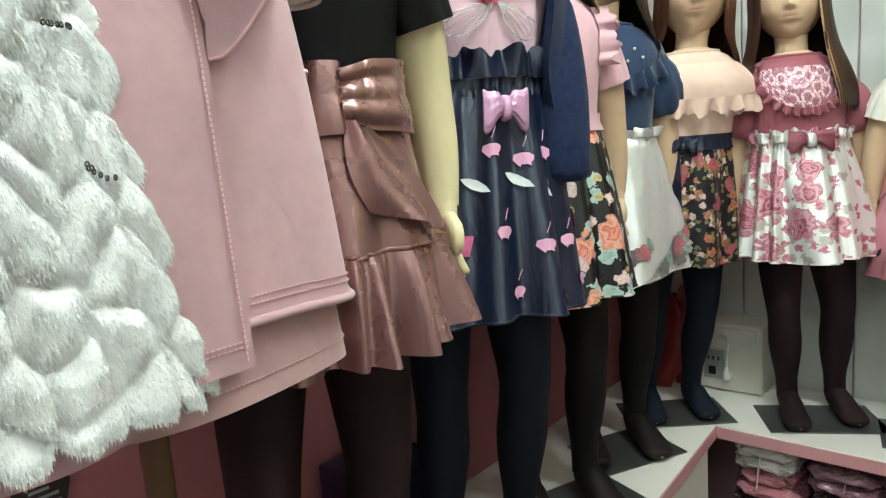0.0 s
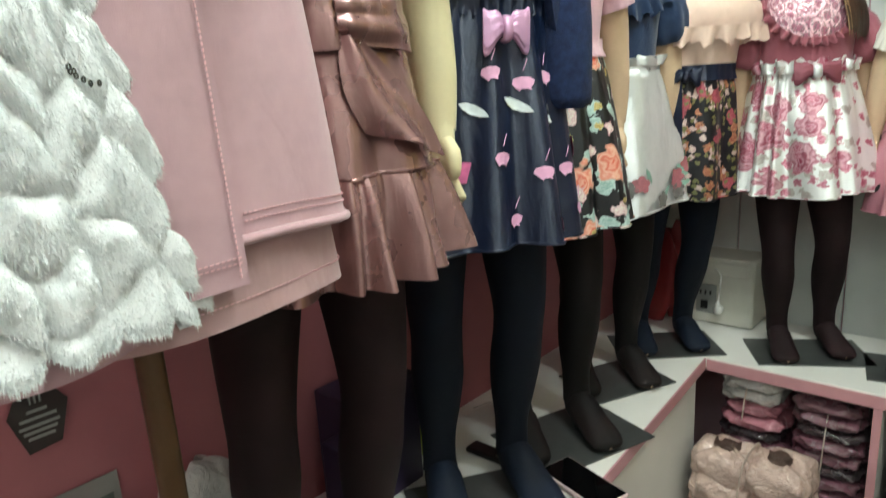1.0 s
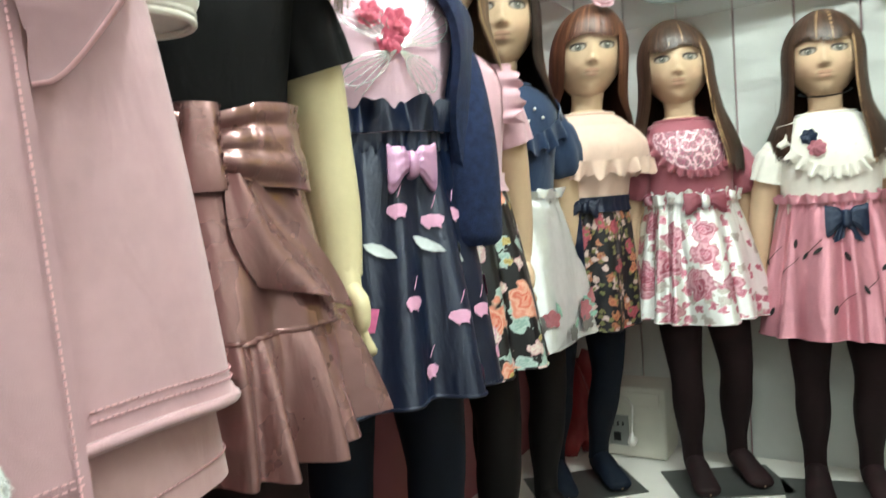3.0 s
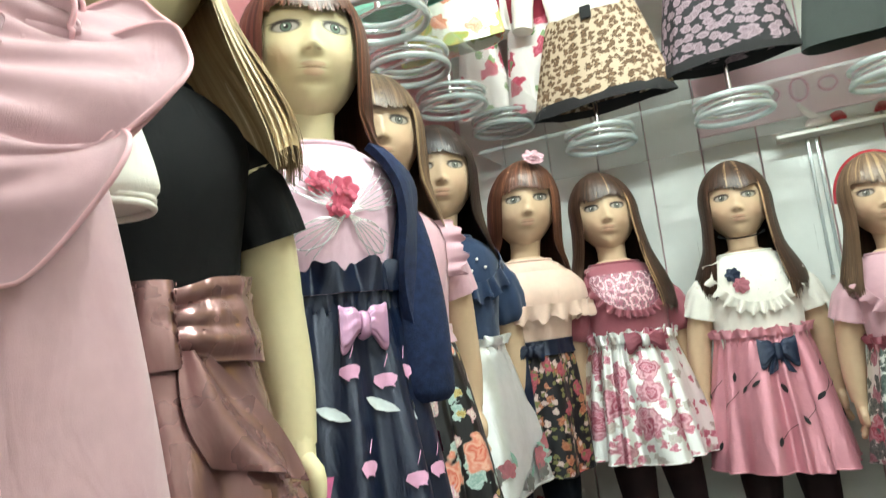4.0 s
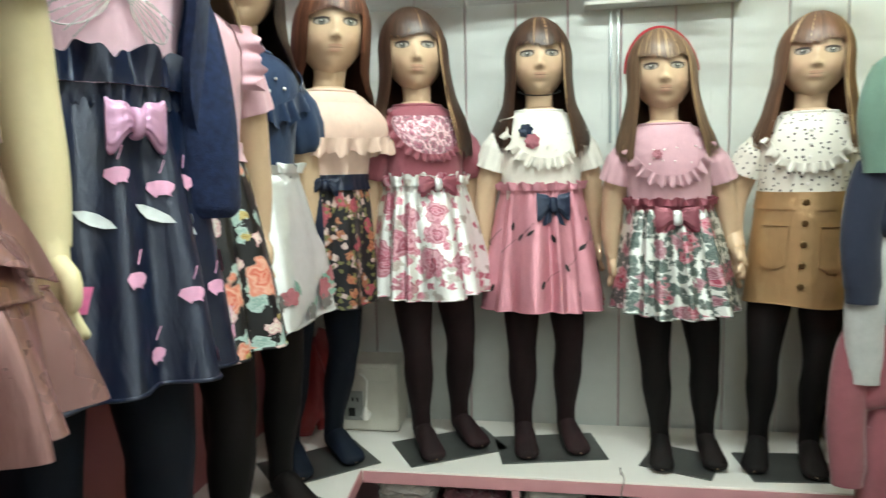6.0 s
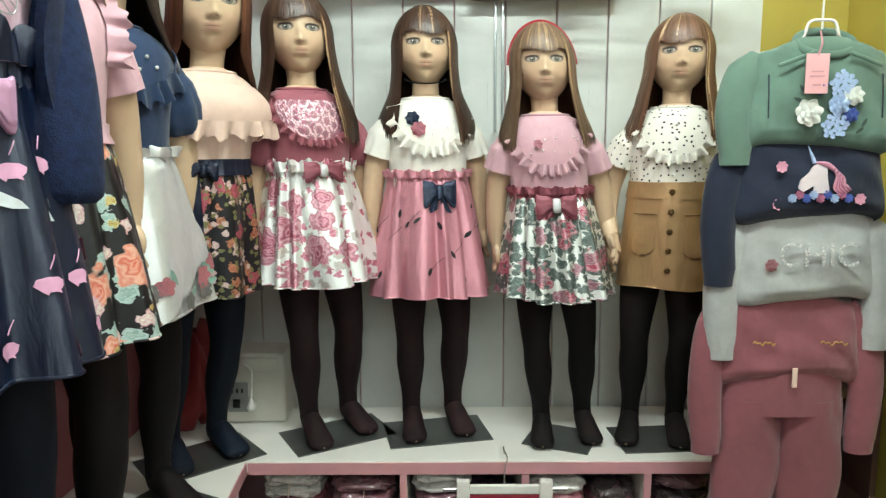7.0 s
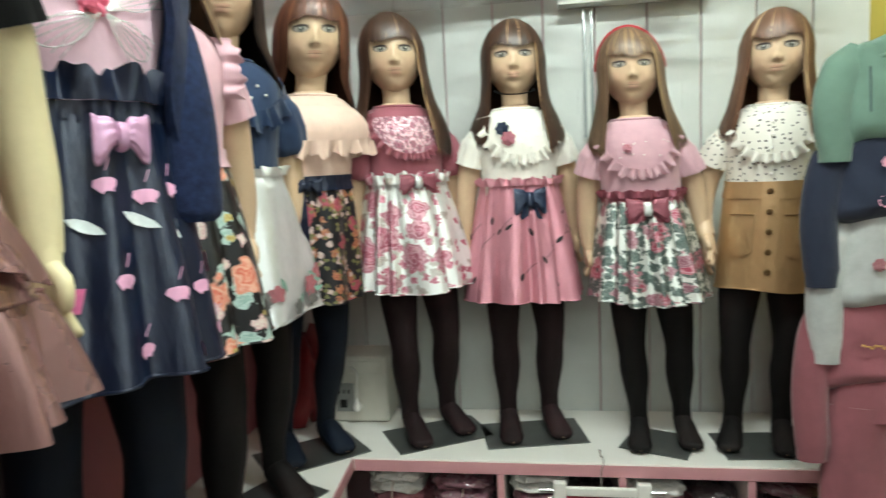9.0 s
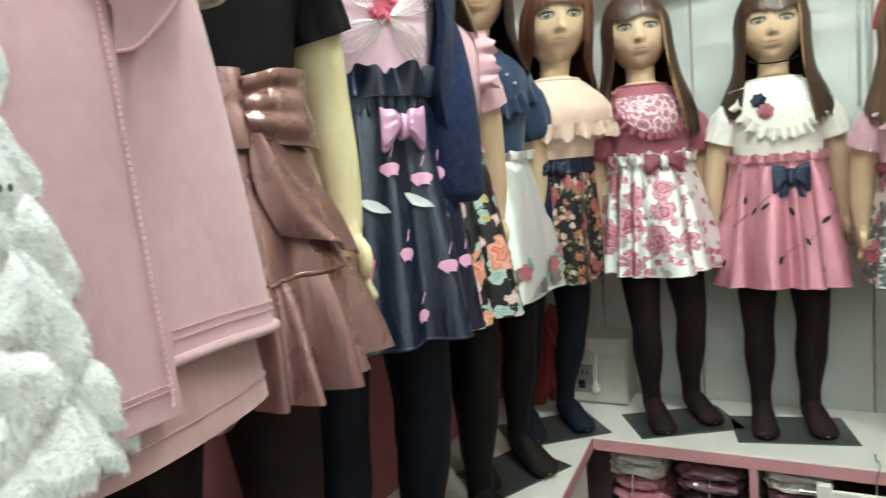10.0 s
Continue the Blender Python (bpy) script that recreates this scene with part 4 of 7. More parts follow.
floral_dark = printed("black_small_flower_print", "15141b", [(34, 0.40, 0.45, "8a3a34", "c9906a", 0.9, 0.3), (48, 0.36, 0.40, "d9c9bf", "b58a90", 0.9, 1.7), (20, 0.34, 0.28, "b85a68", "8e3c48", 0.7, 4.1), (60, 0.32, 0.4, "5f6f4a", "8a7a4a", 0.9, 2.9)], 0.42, 0.5)
floral_black = printed("black_satin_peach_rose_print", "111014", [(30, 0.36, 0.45, "8fb0a8", "c4d6d2", 1.1, 2.6), (15, 0.42, 0.50, "d8654e", "edbfa8", 0.9, 0.45), (26, 0.30, 0.40, "ece6da", "cf98a2", 0.8, 1.3), (44, 0.28, 0.14, "a5873c", "d9c98a", 0.9, 4.4)], 0.42, 0.5)
floral_dress = printed("white_red_flower_print", "e4dcd8", [(13, 0.36, 0.55, "a3233d", "d36a80", 0.8, 0.3), (30, 0.36, 0.35, "6d8a5a", "93a878", 0.9, 2.2)], 0.5, 0.5)
floral_green = printed("white_yellow_green_flower_print", "dfe3d6", [(10, 0.42, 0.6, "c9b04a", "8fae6a", 0.9, 0.3), (16, 0.34, 0.35, "d37a5a", "d9a890", 0.9, 1.2)], 0.5, 0.5)
leopard = printed("leopard_print", "bda892", [(66, 0.44, 0.92, "86684e", "1c1614", 1.2, 0.2)], 0.7, 0.3)
grey_flower = printed("black_pink_grey_flower_print", "2b2a2c", [(46, 0.47, 0.95, "6f5c64", "9a868e", 0.7, 0.2)], 0.7, 0.3)
dotted_white = printed("white_black_dotted_blouse_print", "e6e2d8", [(62, 0.17, 0.8, "2d2c30", "4a4040", 0.3, 0.2)], 0.7, 0.3, 0.25)


def sequin_material():
    n = Nodes("mauve_sequin_lace")
    uv = n.uv()
    vo = n.node("ShaderNodeTexVoronoi", voronoi_dimensions="2D", Scale=160.0)
    n.put(vo.inputs["Vector"], uv)
    big = n.node("ShaderNodeTexVoronoi", voronoi_dimensions="2D", Scale=42.0)
    n.put(big.inputs["Vector"], uv)
    ring = n.ramp(n.math("ABSOLUTE", n.math("SUBTRACT", big.outputs["Distance"], 0.42)), 0.05, 0.16)
    col = n.mix(ring, lin("e3b9c2"), lin("96566a"))
    dot = n.ramp(vo.outputs["Distance"], 0.35, 0.28)
    n.bump(vo.outputs["Distance"], 0.8, 0.002)
    return n.done(n.mix(n.math("MULTIPLY", dot, 0.45), col, lin("f2d9df")), n.ramp(dot, 0, 1, 0.7, 0.2), n.math("MULTIPLY", dot, 0.7), 0, 0, 0.6)


sequin = sequin_material()

# ---- figures ----
FIGS = {
    "m0": Figure((0.203, 0.305), (0.203, 0.305, 1.86), -12),
    "m1": Figure((0.142, 0.482), (0.142, 0.487, 1.88), -20),
    "m2": Figure((0.022, 0.690), (0.080, 0.735, 1.905), -24, 0.045),
    "m3": Figure((0.000, 1.05), (0.056, 1.05, 1.905), -34, 0.042),
    "m4": Figure((-0.034, 1.318), (0.018, 1.284, 1.838), -38, 0.065),
    "m5": Figure((-0.055, 1.600), (0.005, 1.53, 1.805), -44, 0.035),
    "m6": Figure((-0.035, 1.875), (0.112, 1.73, 1.742), -50, 0.030),
    "m7": Figure((0.290, 1.99), (0.255, 1.876, 1.716), -60),
    "m8": Figure((0.535, 2.0), (0.520, 1.95, 1.698), -78),
    "m9": Figure((0.857, 1.955), (0.777, 1.87, 1.648), -93),
    "m10": Figure((1.07, 1.95), (1.080, 1.88, 1.666), -104),
}
HEADS = {"m0": 0, "m1": 0, "m2": -8, "m3": -10, "m4": -11, "m5": -12, "m6": -14, "m7": -14, "m8": -8, "m9": 0, "m10": 0}
TIGHTS = {"m2": (tights_wine, "sheer black-brown tights on mannequin legs"), "m3": (tights_navy, "navy knitted tights with a torn toe"), "m6": (tights_navy, "navy knitted tights on mannequin legs"),
          "m7": (tights_wine, "dark brown sheer tights on mannequin legs"), "m8": (tights_wine, "dark brown sheer tights on mannequin legs")}
PLATES = {"m9": (-20, 0.17, 0.15), "m10": (18, 0.21, 0.16), "m4": (18, 0.27, 0.2), "m5": (18, 0.22, 0.17), "m0": (0, 0.24, 0.16), "m1": (0, 0.22, 0.16), "m2": (0, 0.22, 0.16)}
for key, fig in FIGS.items():
    mannequin(fig, skin_pale if key in ("m2", "m3") else skin_tan, {"m10": "bent", "m2": "side"}.get(key, "down"), "bent" if key == "m10" else "down", HEADS[key], 0.014 if key in ("m7", "m9") else 0.006, key not in ("m0", "m1", "m3"), key not in ("m0", "m1"))
    if key in ("m0", "m1"):
        continue
    tm, tl = TIGHTS.get(key, (tights_black, "black knitted tights on mannequin legs"))
    tights(fig, tm, tl, 0.014 if key in ("m7", "m9") else 0.006)
    sp, pw, pd = PLATES.get(key, (0, 0.27, 0.17))
    base_plate(fig, sp, pw, pd)

# hair
WIGS = {"m2": (hair_blond, 0.80, "long blond wig with loose ends", 0.070), "m3": (hair_auburn, 0.74, "long dark auburn wig with a fringe", 0.01),
        "m4": (hair_light, 0.70, "light brown wig with a short fringe", 0.012), "m5": (hair_dark, 0.72, "dark brown wig with a fringe", 0.02),
        "m6": (hair_auburn, 0.74, "auburn brown wig with a pink flower", 0.012), "m7": (hair_brown, 0.77, "long dark brown wig with one blond streak", 0.03),
        "m8": (hair_brown, 0.78, "dark brown wig with thin blond streaks", 0.008), "m9": (hair_light, 0.80, "light brown wig with a red headband", 0.02),
        "m10": (hair_chestnut, 0.80, "chestnut bob wig with a blond streak", 0.02)}
WIG_OBS = {}
for i, (key, (wm, ln, lb, spd)) in enumerate(WIGS.items()):
    WIG_OBS[key] = wig(FIGS[key], wm, ln, lb, i + 3, True, HEADS[key], spd, behind=1.0 if key in ("m3", "m4", "m5", "m6") else 0.0)
red_felt = cloth("red_velvet", "9b1f2c", 0.8, 0.5)
a = np.linspace(-1.75, 1.75, 40)
part("headband", Geo().tube(np.stack([0.0815 * np.sin(a * 0.86), 0.0 * a - 0.012 + 0.012 * np.abs(np.sin(a)), 0.988 + 0.1055 * np.cos(a * 0.86)], 1), [(0.006, 0.002)] * 40, 10, side=(0, 1, 0)), red_felt, WIG_OBS["m9"][0], "red velvet headband", WIG_OBS["m9"][1])
g = Geo()
rosette(g, (0.018, -0.062, 1.085), (0.2, -0.75, 0.7), 0.026, 4, 2)
part("flower", g, rose_pink, WIG_OBS["m6"][0], "pink fabric flower", WIG_OBS["m6"][1])
strap = Geo().tube(np.stack([0.048 * np.sin(a), -0.03 - 0.03 * np.cos(a), 0.905 + 0.012 * (1 - np.cos(a))], 1), [(0.004, 0.0015)] * 40, 8, side=(0, 0, 1))
part("chin_strap", strap, black_knit, WIG_OBS["m8"][0], "thin black chin strap", WIG_OBS["m8"][1])

# m2: black top, rose gold skirt with a large bow and a ruffled tier
f = FIGS["m2"]
blouse(f, black_knit, "plain black jersey top with short ruffled sleeves", "side", "cap", 0.63)
fn = skirt_fn(0.666, 0.518, (0.100, 0.082), (0.134, 0.117), 7, 0.085, 21, 0.9)
sk = skirt(f, rosegold, "metallic rose gold faux leather skirt with bow and ruffle", fn)
fn2 = skirt_fn(0.523, 0.425, (0.134, 0.117), (0.160, 0.142), 19, 0.12, 8, 0.7)
part("ruffle_tier", sheet(fn2, 0, 1, 18, 300), rosegold, sk, turn=f.t)
hem_line(f, sk, rosegold_stitch, fn2, 0.02, 0.0016, "seam")
th = np.linspace(-np.pi, np.pi, 160)
wb = np.stack([fn(th, np.full_like(th, v), 0.004 + o) for v, o in ((-0.16, 0), (-0.14, 0.003), (0.0, 0.004), (0.14, 0.003), (0.16, 0.0))], 0)
part("waistband", Geo().grid(wb, False, None, 0.002), rosegold, sk, turn=f.t)
q = np.linspace(0, 1, 22)[:, None]
r = np.linspace(-1, 1, 19)[None]
knot = part("bow", Geo().grid(np.stack([fn(0.155 * r[0] * (1 - 0.05 * math.cos(3 * qq)), np.full(19, -0.20 + 0.44 * qq), 0.016 - 0.005 * (2 * qq - 1) ** 2 - 0.007 * r[0] ** 4) for qq in q[:, 0]], 0), False, None, 0.003), rosegold, sk, "flat folded knot of a bow", f.t)
for sx in (-1, 1):
    u = 0.12 + 0.86 * q
    tall = np.interp(q, [0, 0.35, 1], [0.15, 0.22, 0.25])
    pleat = 0.0035 * np.cos(9 * r + 1.5) * (1 - q) ** 0.8 + 0.0018 * np.cos(4 * r - sx)
    part("bow_loop", Geo().grid(fn(sx * u + 0 * r, 0.015 + tall * r, 0.007 + 0.009 * np.sin(np.pi * np.clip(q * 0.9 + 0.1, 0, 1)) * (1 - 0.6 * r**2) + pleat), False, None, 0.003, 0, sx < 0), rosegold, knot, turn=f.t)
    sq = np.linspace(-0.18, 0.22, 22)
    pts = fn(np.full(22, sx * 0.115), sq, 0.0165)
    g = Geo()
    for k in range(0, 21, 2):
        g.tube(pts[k:k + 2], 0.0007, 4)
    part("knot_stitch", g, rosegold_stitch, knot, turn=f.t)
for cen, wide, end, lift in ((0.22, 0.25, 0.84, 0.010),):
    wq = wide * (0.35 + 0.9 * np.sin(0.62 * np.pi * q))
    tail = fn(cen + 0.36 * q + wq * r, 0.16 + (end - 0.16) * q + 0.10 * r * q, lift + 0.006 * np.cos(4.5 * r + 1.0) * (0.4 + q) + 0.010 * q * (1 - r**2))
    part("sash_tail", Geo().grid(tail, False, None, 0.003), rosegold, sk, turn=f.t)

# m3: lilac top with butterfly, navy fleece bolero, navy printed satin skirt
f = FIGS["m3"]
tp = blouse(f, lilac_knit, "pale lilac pink top with silver butterfly and roses", sleeve="none", z1=0.64)
chest = skirt_fn(0.85, 0.65, (0.100, 0.070), (0.101, 0.083), 3, 0.0, 1, 1.0)
chest_flat = lambda th_, v_, o_=0.0: on_torso(np.asarray(th_, float), 0.85 - 0.2 * np.asarray(v_, float), 0.0105 + o_)
chest_flat.spec = chest.spec
g = Many()
rosette(g, on_torso(np.array(0.10), np.array(0.805), 0.010), (0.1, -1, 0.1), 0.019, 4, 1)
rosette(g, on_torso(np.array(-0.15), np.array(0.815), 0.010), (-0.1, -1, 0.2), 0.016, 4, 5)
rosette(g, on_torso(np.array(0.02), np.array(0.785), 0.010), (0.0, -1, 0.0), 0.016, 4, 7)
part("rose_trim", g, cloth("deep_pink_chiffon", "c4566f", 0.6, 0.3), tp, "pink fabric roses", f.t)
g = Geo()
for side, spin0 in ((1, 0.6), (1, -0.75), (-1, 0.9), (-1, -0.6)):
    base = np.array((0.10, 0.36))
    ln = 0.075 if spin0 > 0 else 0.060
    for k in range(6):
        an = spin0 + (k - 2.5) * 0.14
        s = np.linspace(0.05, 1, 14)
        u = base[0] + side * s * ln * math.cos(an) / 0.09
        vv = base[1] - s * ln * math.sin(an) / 0.2
        g.tube(chest_flat(u, vv, 0.0015), 0.0006, 5)
    t = np.linspace(0, 2 * np.pi, 40)
    cx, cy = ln * 0.62 * math.cos(spin0), ln * 0.62 * math.sin(spin0)
    ex, ey = 0.40 * ln * np.cos(t), 0.22 * ln * np.sin(t)
    px, py = cx + ex * math.cos(spin0) - ey * math.sin(spin0), cy + ex * math.sin(spin0) + ey * math.cos(spin0)
    g.tube(chest_flat(base[0] + side * px / 0.09, base[1] - py / 0.2, 0.0015), 0.0007, 5, caps=False)
part("butterfly_print", g, print_silver, tp, "silver foil butterfly", f.t)
fn = skirt_fn(0.690, 0.396, (0.098, 0.083), (0.152, 0.140), 11, 0.10, 4, 0.8)
sk = skirt(f, navy_satin, "navy satin skirt printed with pink pigs and feathers", fn)
waist_frill(f, sk, navy_satin, fn, 15, 0.024)
bow(f, fn(np.array(0.12), np.array(0.13), 0.006), 0.12, 0.060, 0.046, lilac_satin, lilac_satin, "bow", "lilac satin bow", sk)
g, gw, gh = Many(), Many(), Many()
PIG = np.array([(-0.017, 0.0), (-0.013, 0.011), (0.0, 0.014), (0.012, 0.012), (0.019, 0.005), (0.016, -0.004), (0.010, -0.010), (0.011, -0.016), (0.005, -0.012), (-0.004, -0.012), (-0.006, -0.017), (-0.011, -0.010)])
rng = np.random.default_rng(3)
for row, vv in enumerate((0.30, 0.45, 0.66, 0.91)):
    for k in range(9):
        vv = (0.30, 0.45, 0.66, 0.91)[row] + rng.uniform(-0.045, 0.045)
        tt = -1.75 + k * 0.42 + (0.2 if row % 2 else 0) + rng.uniform(-0.13, 0.13)
        if row == 1:
            decal(gw, fn, tt, vv, LEAF, 0.0022, 0, 0.9 + rng.uniform(-0.3, 0.3), 0.036)
        elif row == 2 and k % 4 == 3:
            decal(gh, fn, tt, vv, [(-0.015, -0.009), (0.010, -0.016), (0.016, 0.008), (-0.010, 0.014)], 0.0022)
        else:
            decal(g, fn, tt, vv, PIG, 0.0022, 0, rng.uniform(-0.3, 0.3), 0.56)
            tq = np.linspace(0, 1, 5)
            g.tube(fn(tt + 0.01 + 0.05 * tq, vv - 0.05 - 0.045 * tq, 0.002), 0.0006, 5)
part("pig_print", g, print_pink, sk, "pink printed animal motifs", f.t)
part("feather_print", gw, print_white, sk, "white printed feathers", f.t)
part("ticket_print", gh, print_hot, sk, "deep pink printed tickets", f.t)


def fur_material(name, root, tip, sheen=0.5):
    n = Nodes(name)
    p = n.place()
    c = n.mix(n.ramp(n.noise(p, 90, 4), 0.3, 0.7), lin(root), lin(tip))
    n.bump(n.noise(p, 420, 3), 0.5, 0.003)
    return n.done(c, 0.85, 0, sheen, 0, 0.2)


def strands(g, p, nrm, count, length, seed, droop=0.6, width=0.0006):
    """Short tapered hairs over a sheet of points."""
    rng = np.random.default_rng(seed)
    r, c = p.shape[:2]
    i, j = rng.integers(0, r - 1, count), rng.integers(0, c - 1, count)
    u, v = rng.random((count, 1)), rng.random((count, 1))
    o = p[i, j] * (1 - u) * (1 - v) + p[i + 1, j] * u * (1 - v) + p[i, j + 1] * (1 - u) * v + p[i + 1, j + 1] * u * v
    d = nrm[i, j] + rng.normal(0, 0.35, (count, 3)) + np.array((0, 0, -droop))
    d /= np.linalg.norm(d, axis=1, keepdims=True)
    ln = length * rng.uniform(0.6, 1.3, (count, 1))
    sd = np.cross(d, rng.normal(0, 1, (count, 3)))
    sd /= np.linalg.norm(sd, axis=1, keepdims=True) + 1e-9
    mid = o + d * ln * 0.55
    tip = o + d * ln + np.array((0, 0, -1)) * ln * 0.25
    vs = np.stack([o - sd * width, o + sd * width, mid + sd * width * 0.7, mid - sd * width * 0.7, tip], 1).reshape(-1, 3)
    fs = []
    for k in range(count):
        b = 5 * k
        fs += [[b, b + 1, b + 2, b + 3], [b + 3, b + 2, b + 4]]
    g.add(vs, fs)


navy_fur = fur_material("navy_fleece", "0c1530", "1a2848", 0.05)
white_fur = fur_material("white_faux_fur", "e9ecec", "f4f5f5")
bol = thing("bolero", "open navy fleece bolero jacket with long sleeves", "bolero", f.base)
for sx in (-1, 1):
    z = np.linspace(0.862, 0.56, 30)[:, None]
    s = np.linspace(0, 1, 26)[None]
    edge = 0.55 + 1.3 * (0.86 - z) * 0.9
    edge = np.minimum(edge, 1.0)
    tt = edge + (np.pi - edge) * s
    a1, b1 = torso(np.clip(z, 0.6, 0.868), 0.014)
    lump = 1 + 0.03 * np.cos(5 * tt + 20 * z) + 0.02 * np.cos(9 * tt - 31 * z)
    p = np.stack([sx * (a1 + 0.012) * np.sin(tt) * lump, -(b1 + 0.004) * np.cos(tt) * lump, z + 0 * s], 2)
    gg = Geo().grid(p, False, None, 0.010, 0, sx > 0)
    nrm = np.stack([sx * np.sin(tt) + 0 * z, -np.cos(tt) + 0 * z, 0 * tt + 0 * z], 2)
    strands(gg, p, nrm, 2500, 0.009, 5 + sx)
    part("front_panel", gg, navy_fur, bol, turn=f.t)
    pts = curve([(sx * 0.103, 0.0, 0.815), (sx * 0.110, -0.030, 0.75), (sx * 0.114, -0.052, 0.67), (sx * 0.113, -0.062, 0.60), (sx * 0.112, -0.064, 0.555)], 26)
    if sx > 0:
        rad = np.interp(np.linspace(0, 1, 26), [0, 0.15, 0.6, 0.95, 1], [0.030, 0.036, 0.034, 0.034, 0.024])
        gg = Geo().tube(pts, np.stack([rad * 0.95, rad * 0.62], 1), 24, side=(0, 1, 0))
        part("sleeve", gg, navy_fur, bol, turn=f.t)

# m4: pink top with ruffled side, black skirt with large flowers
f = FIGS["m4"]
tp = blouse(f, rose_pink, "pink jersey top with ruffled armholes", sleeve="cap", z1=0.64)
for sx in (-1, 1):
    zz = np.linspace(0.85, 0.76, 50)
    th = sx * (0.78 + 0.35 * (0.85 - zz) * 2)
    g = Geo()
    frill(g, on_torso(th, zz, 0.010), out_dir(th) * 0.5 + np.array((sx * 0.8, 0, 0)), np.stack([np.cos(th), np.sin(th), 0 * th], 1), 0.024, 3, 0.006, seed=9)
    part("ruffle", g, rose_pink, tp, turn=f.t)
fn = skirt_fn(0.672, 0.388, (0.096, 0.081), (0.158, 0.144), 9, 0.085, 14, 0.75)
sk = skirt(f, floral_black, "black satin skirt printed with peach flowers", fn)
wb = np.stack([fn(np.linspace(-np.pi, np.pi, 120), np.full(120, v), 0.005) for v in (-0.05, 0.0, 0.05)], 0)
part("belt", Geo().grid(wb, False, None, 0.002), rose_pink, sk, "pink fabric belt", f.t)
bow(f, fn(np.array(0.0), np.array(0.0), 0.006), 0.0, 0.075, 0.04, rose_pink, rose_pink, "bow", "pink belt bow", sk, 0.05)
# m5: navy top with flounce and pearls, white satin skirt
f = FIGS["m5"]
tp = blouse(f, navy_knit, "navy jersey top with flounce and small pearls", sleeve="puff", z1=0.64)
bib(f, tp, navy_knit, 0.775, 1.25, 11, 0.030)
g = Many()
for tt, zz in ((-0.35, 0.822), (0.0, 0.812), (0.35, 0.822), (-0.2, 0.800), (0.2, 0.800), (0.5, 0.806), (-0.5, 0.806)):
    g.ball(on_torso(np.array(tt), np.array(zz), 0.011), 0.0032, 8, 6)
part("pearl", g, pearl, tp, "white pearl beads", f.t)
fn = skirt_fn(0.660, 0.390, (0.095, 0.080), (0.156, 0.142), 8, 0.085, 6, 0.7)
sk = skirt(f, white_satin, "white satin wrap skirt with printed flowers", fn)
waist_frill(f, sk, white_satin, fn, 12, 0.012)
ov = np.linspace(0, 1, 24)[:, None]
ot = np.linspace(-0.2, 1.25, 40)[None]
wp = fn(ot * (0.35 + 0.65 * ov) + 0.1, ov * (0.95 - 0.30 * (ot - 0.2)), 0.007)
part("wrap_panel", Geo().grid(wp, False, None, 0.002), white_satin, sk, turn=f.t)
gp, gd, gg2 = Many(), Many(), Many()
rng = np.random.default_rng(5)
for k in range(12):
    tt, vv = rng.uniform(-1.6, 1.6), rng.uniform(0.72, 0.95)
    decal(gp if k % 2 else gd, fn, tt, vv, blob(5, 0.017, 0.3), 0.0105, 0, rng.uniform(0, 6))
    decal(gg2, fn, tt + 0.12, vv - 0.05, LEAF, 0.0100, 0, rng.uniform(0, 6), 0.032)
for k in range(4):
    decal(gp, fn, -0.2 + 0.12 * k, 0.10 + 0.05 * (k % 2), blob(5, 0.010, 0.3), 0.0024, 0, k)
part("flower_print", gp, print_red, sk, "dusty red printed flowers", f.t)
part("dark_flower_print", gd, plain("print_grey_ink", "6c6a68", 0.5, 0, 0.3, 0.02, 150), sk, "grey printed flowers", f.t)
part("leaf_print", gg2, print_green, sk, turn=f.t)

# m6: peach top with flounce, dark flowered skirt with navy sash
f = FIGS["m6"]
tp = blouse(f, peach_jersey, "pale peach jersey top with a gathered flounce", sleeve="flutter", z1=0.64)
th = np.linspace(-1.9, 1.9, 170)
zz = 0.772 + 0.02 * (th / 1.9) ** 2
a1, b1 = torso(zz, 0.022)
path = np.stack([(a1 + 0.022) * np.sin(th), -b1 * np.cos(th), zz], 1)
g = Geo()
frill(g, path, (0, 0, -1), out_dir(th), 0.034, 13, 0.0095, seed=4)
part("flounce", g, peach_jersey, tp, turn=f.t)
top_y = np.stack([on_torso(th, np.full_like(th, 0.846), 0.010), path], 0)
top_y = np.stack([top_y[0] * (1 - k) + top_y[1] * k + out_dir(th) * 0.012 * math.sin(math.pi * k) for k in np.linspace(0, 1, 8)], 0)
part("yoke", Geo().grid(top_y, False, None, 0.002), peach_jersey, tp, turn=f.t)
g = Geo()
rosette(g, on_torso(np.array(-0.9), np.array(0.83), 0.018), (-0.5, -0.8, 0.3), 0.020, 4, 3)
part("flower", g, cloth("rose_pink_chiffon", "c4607c", 0.7, 0.3), tp, "deep pink fabric flower", f.t)
fn = skirt_fn(0.680, 0.405, (0.094, 0.079), (0.138, 0.126), 9, 0.08, 19, 0.75)
sk = skirt(f, floral_dark, "black skirt with small red and cream flowers", fn)
wb = np.stack([fn(np.linspace(-np.pi, np.pi, 120), np.full(120, v), 0.005) for v in (-0.06, 0.0, 0.06)], 0)
part("sash", Geo().grid(wb, False, None, 0.002), navy_satin, sk, "navy satin sash", f.t)
q = np.linspace(0, 1, 20)[:, None]
r = np.linspace(-1, 1, 11)[None]
part("sash_tail", Geo().grid(fn(-0.55 + (0.18 + 0.22 * q) * r + 0 * q, 0.02 + 0.93 * q + 0 * r, 0.006), False, None, 0.002), navy_satin, sk, "navy satin sash end", f.t)
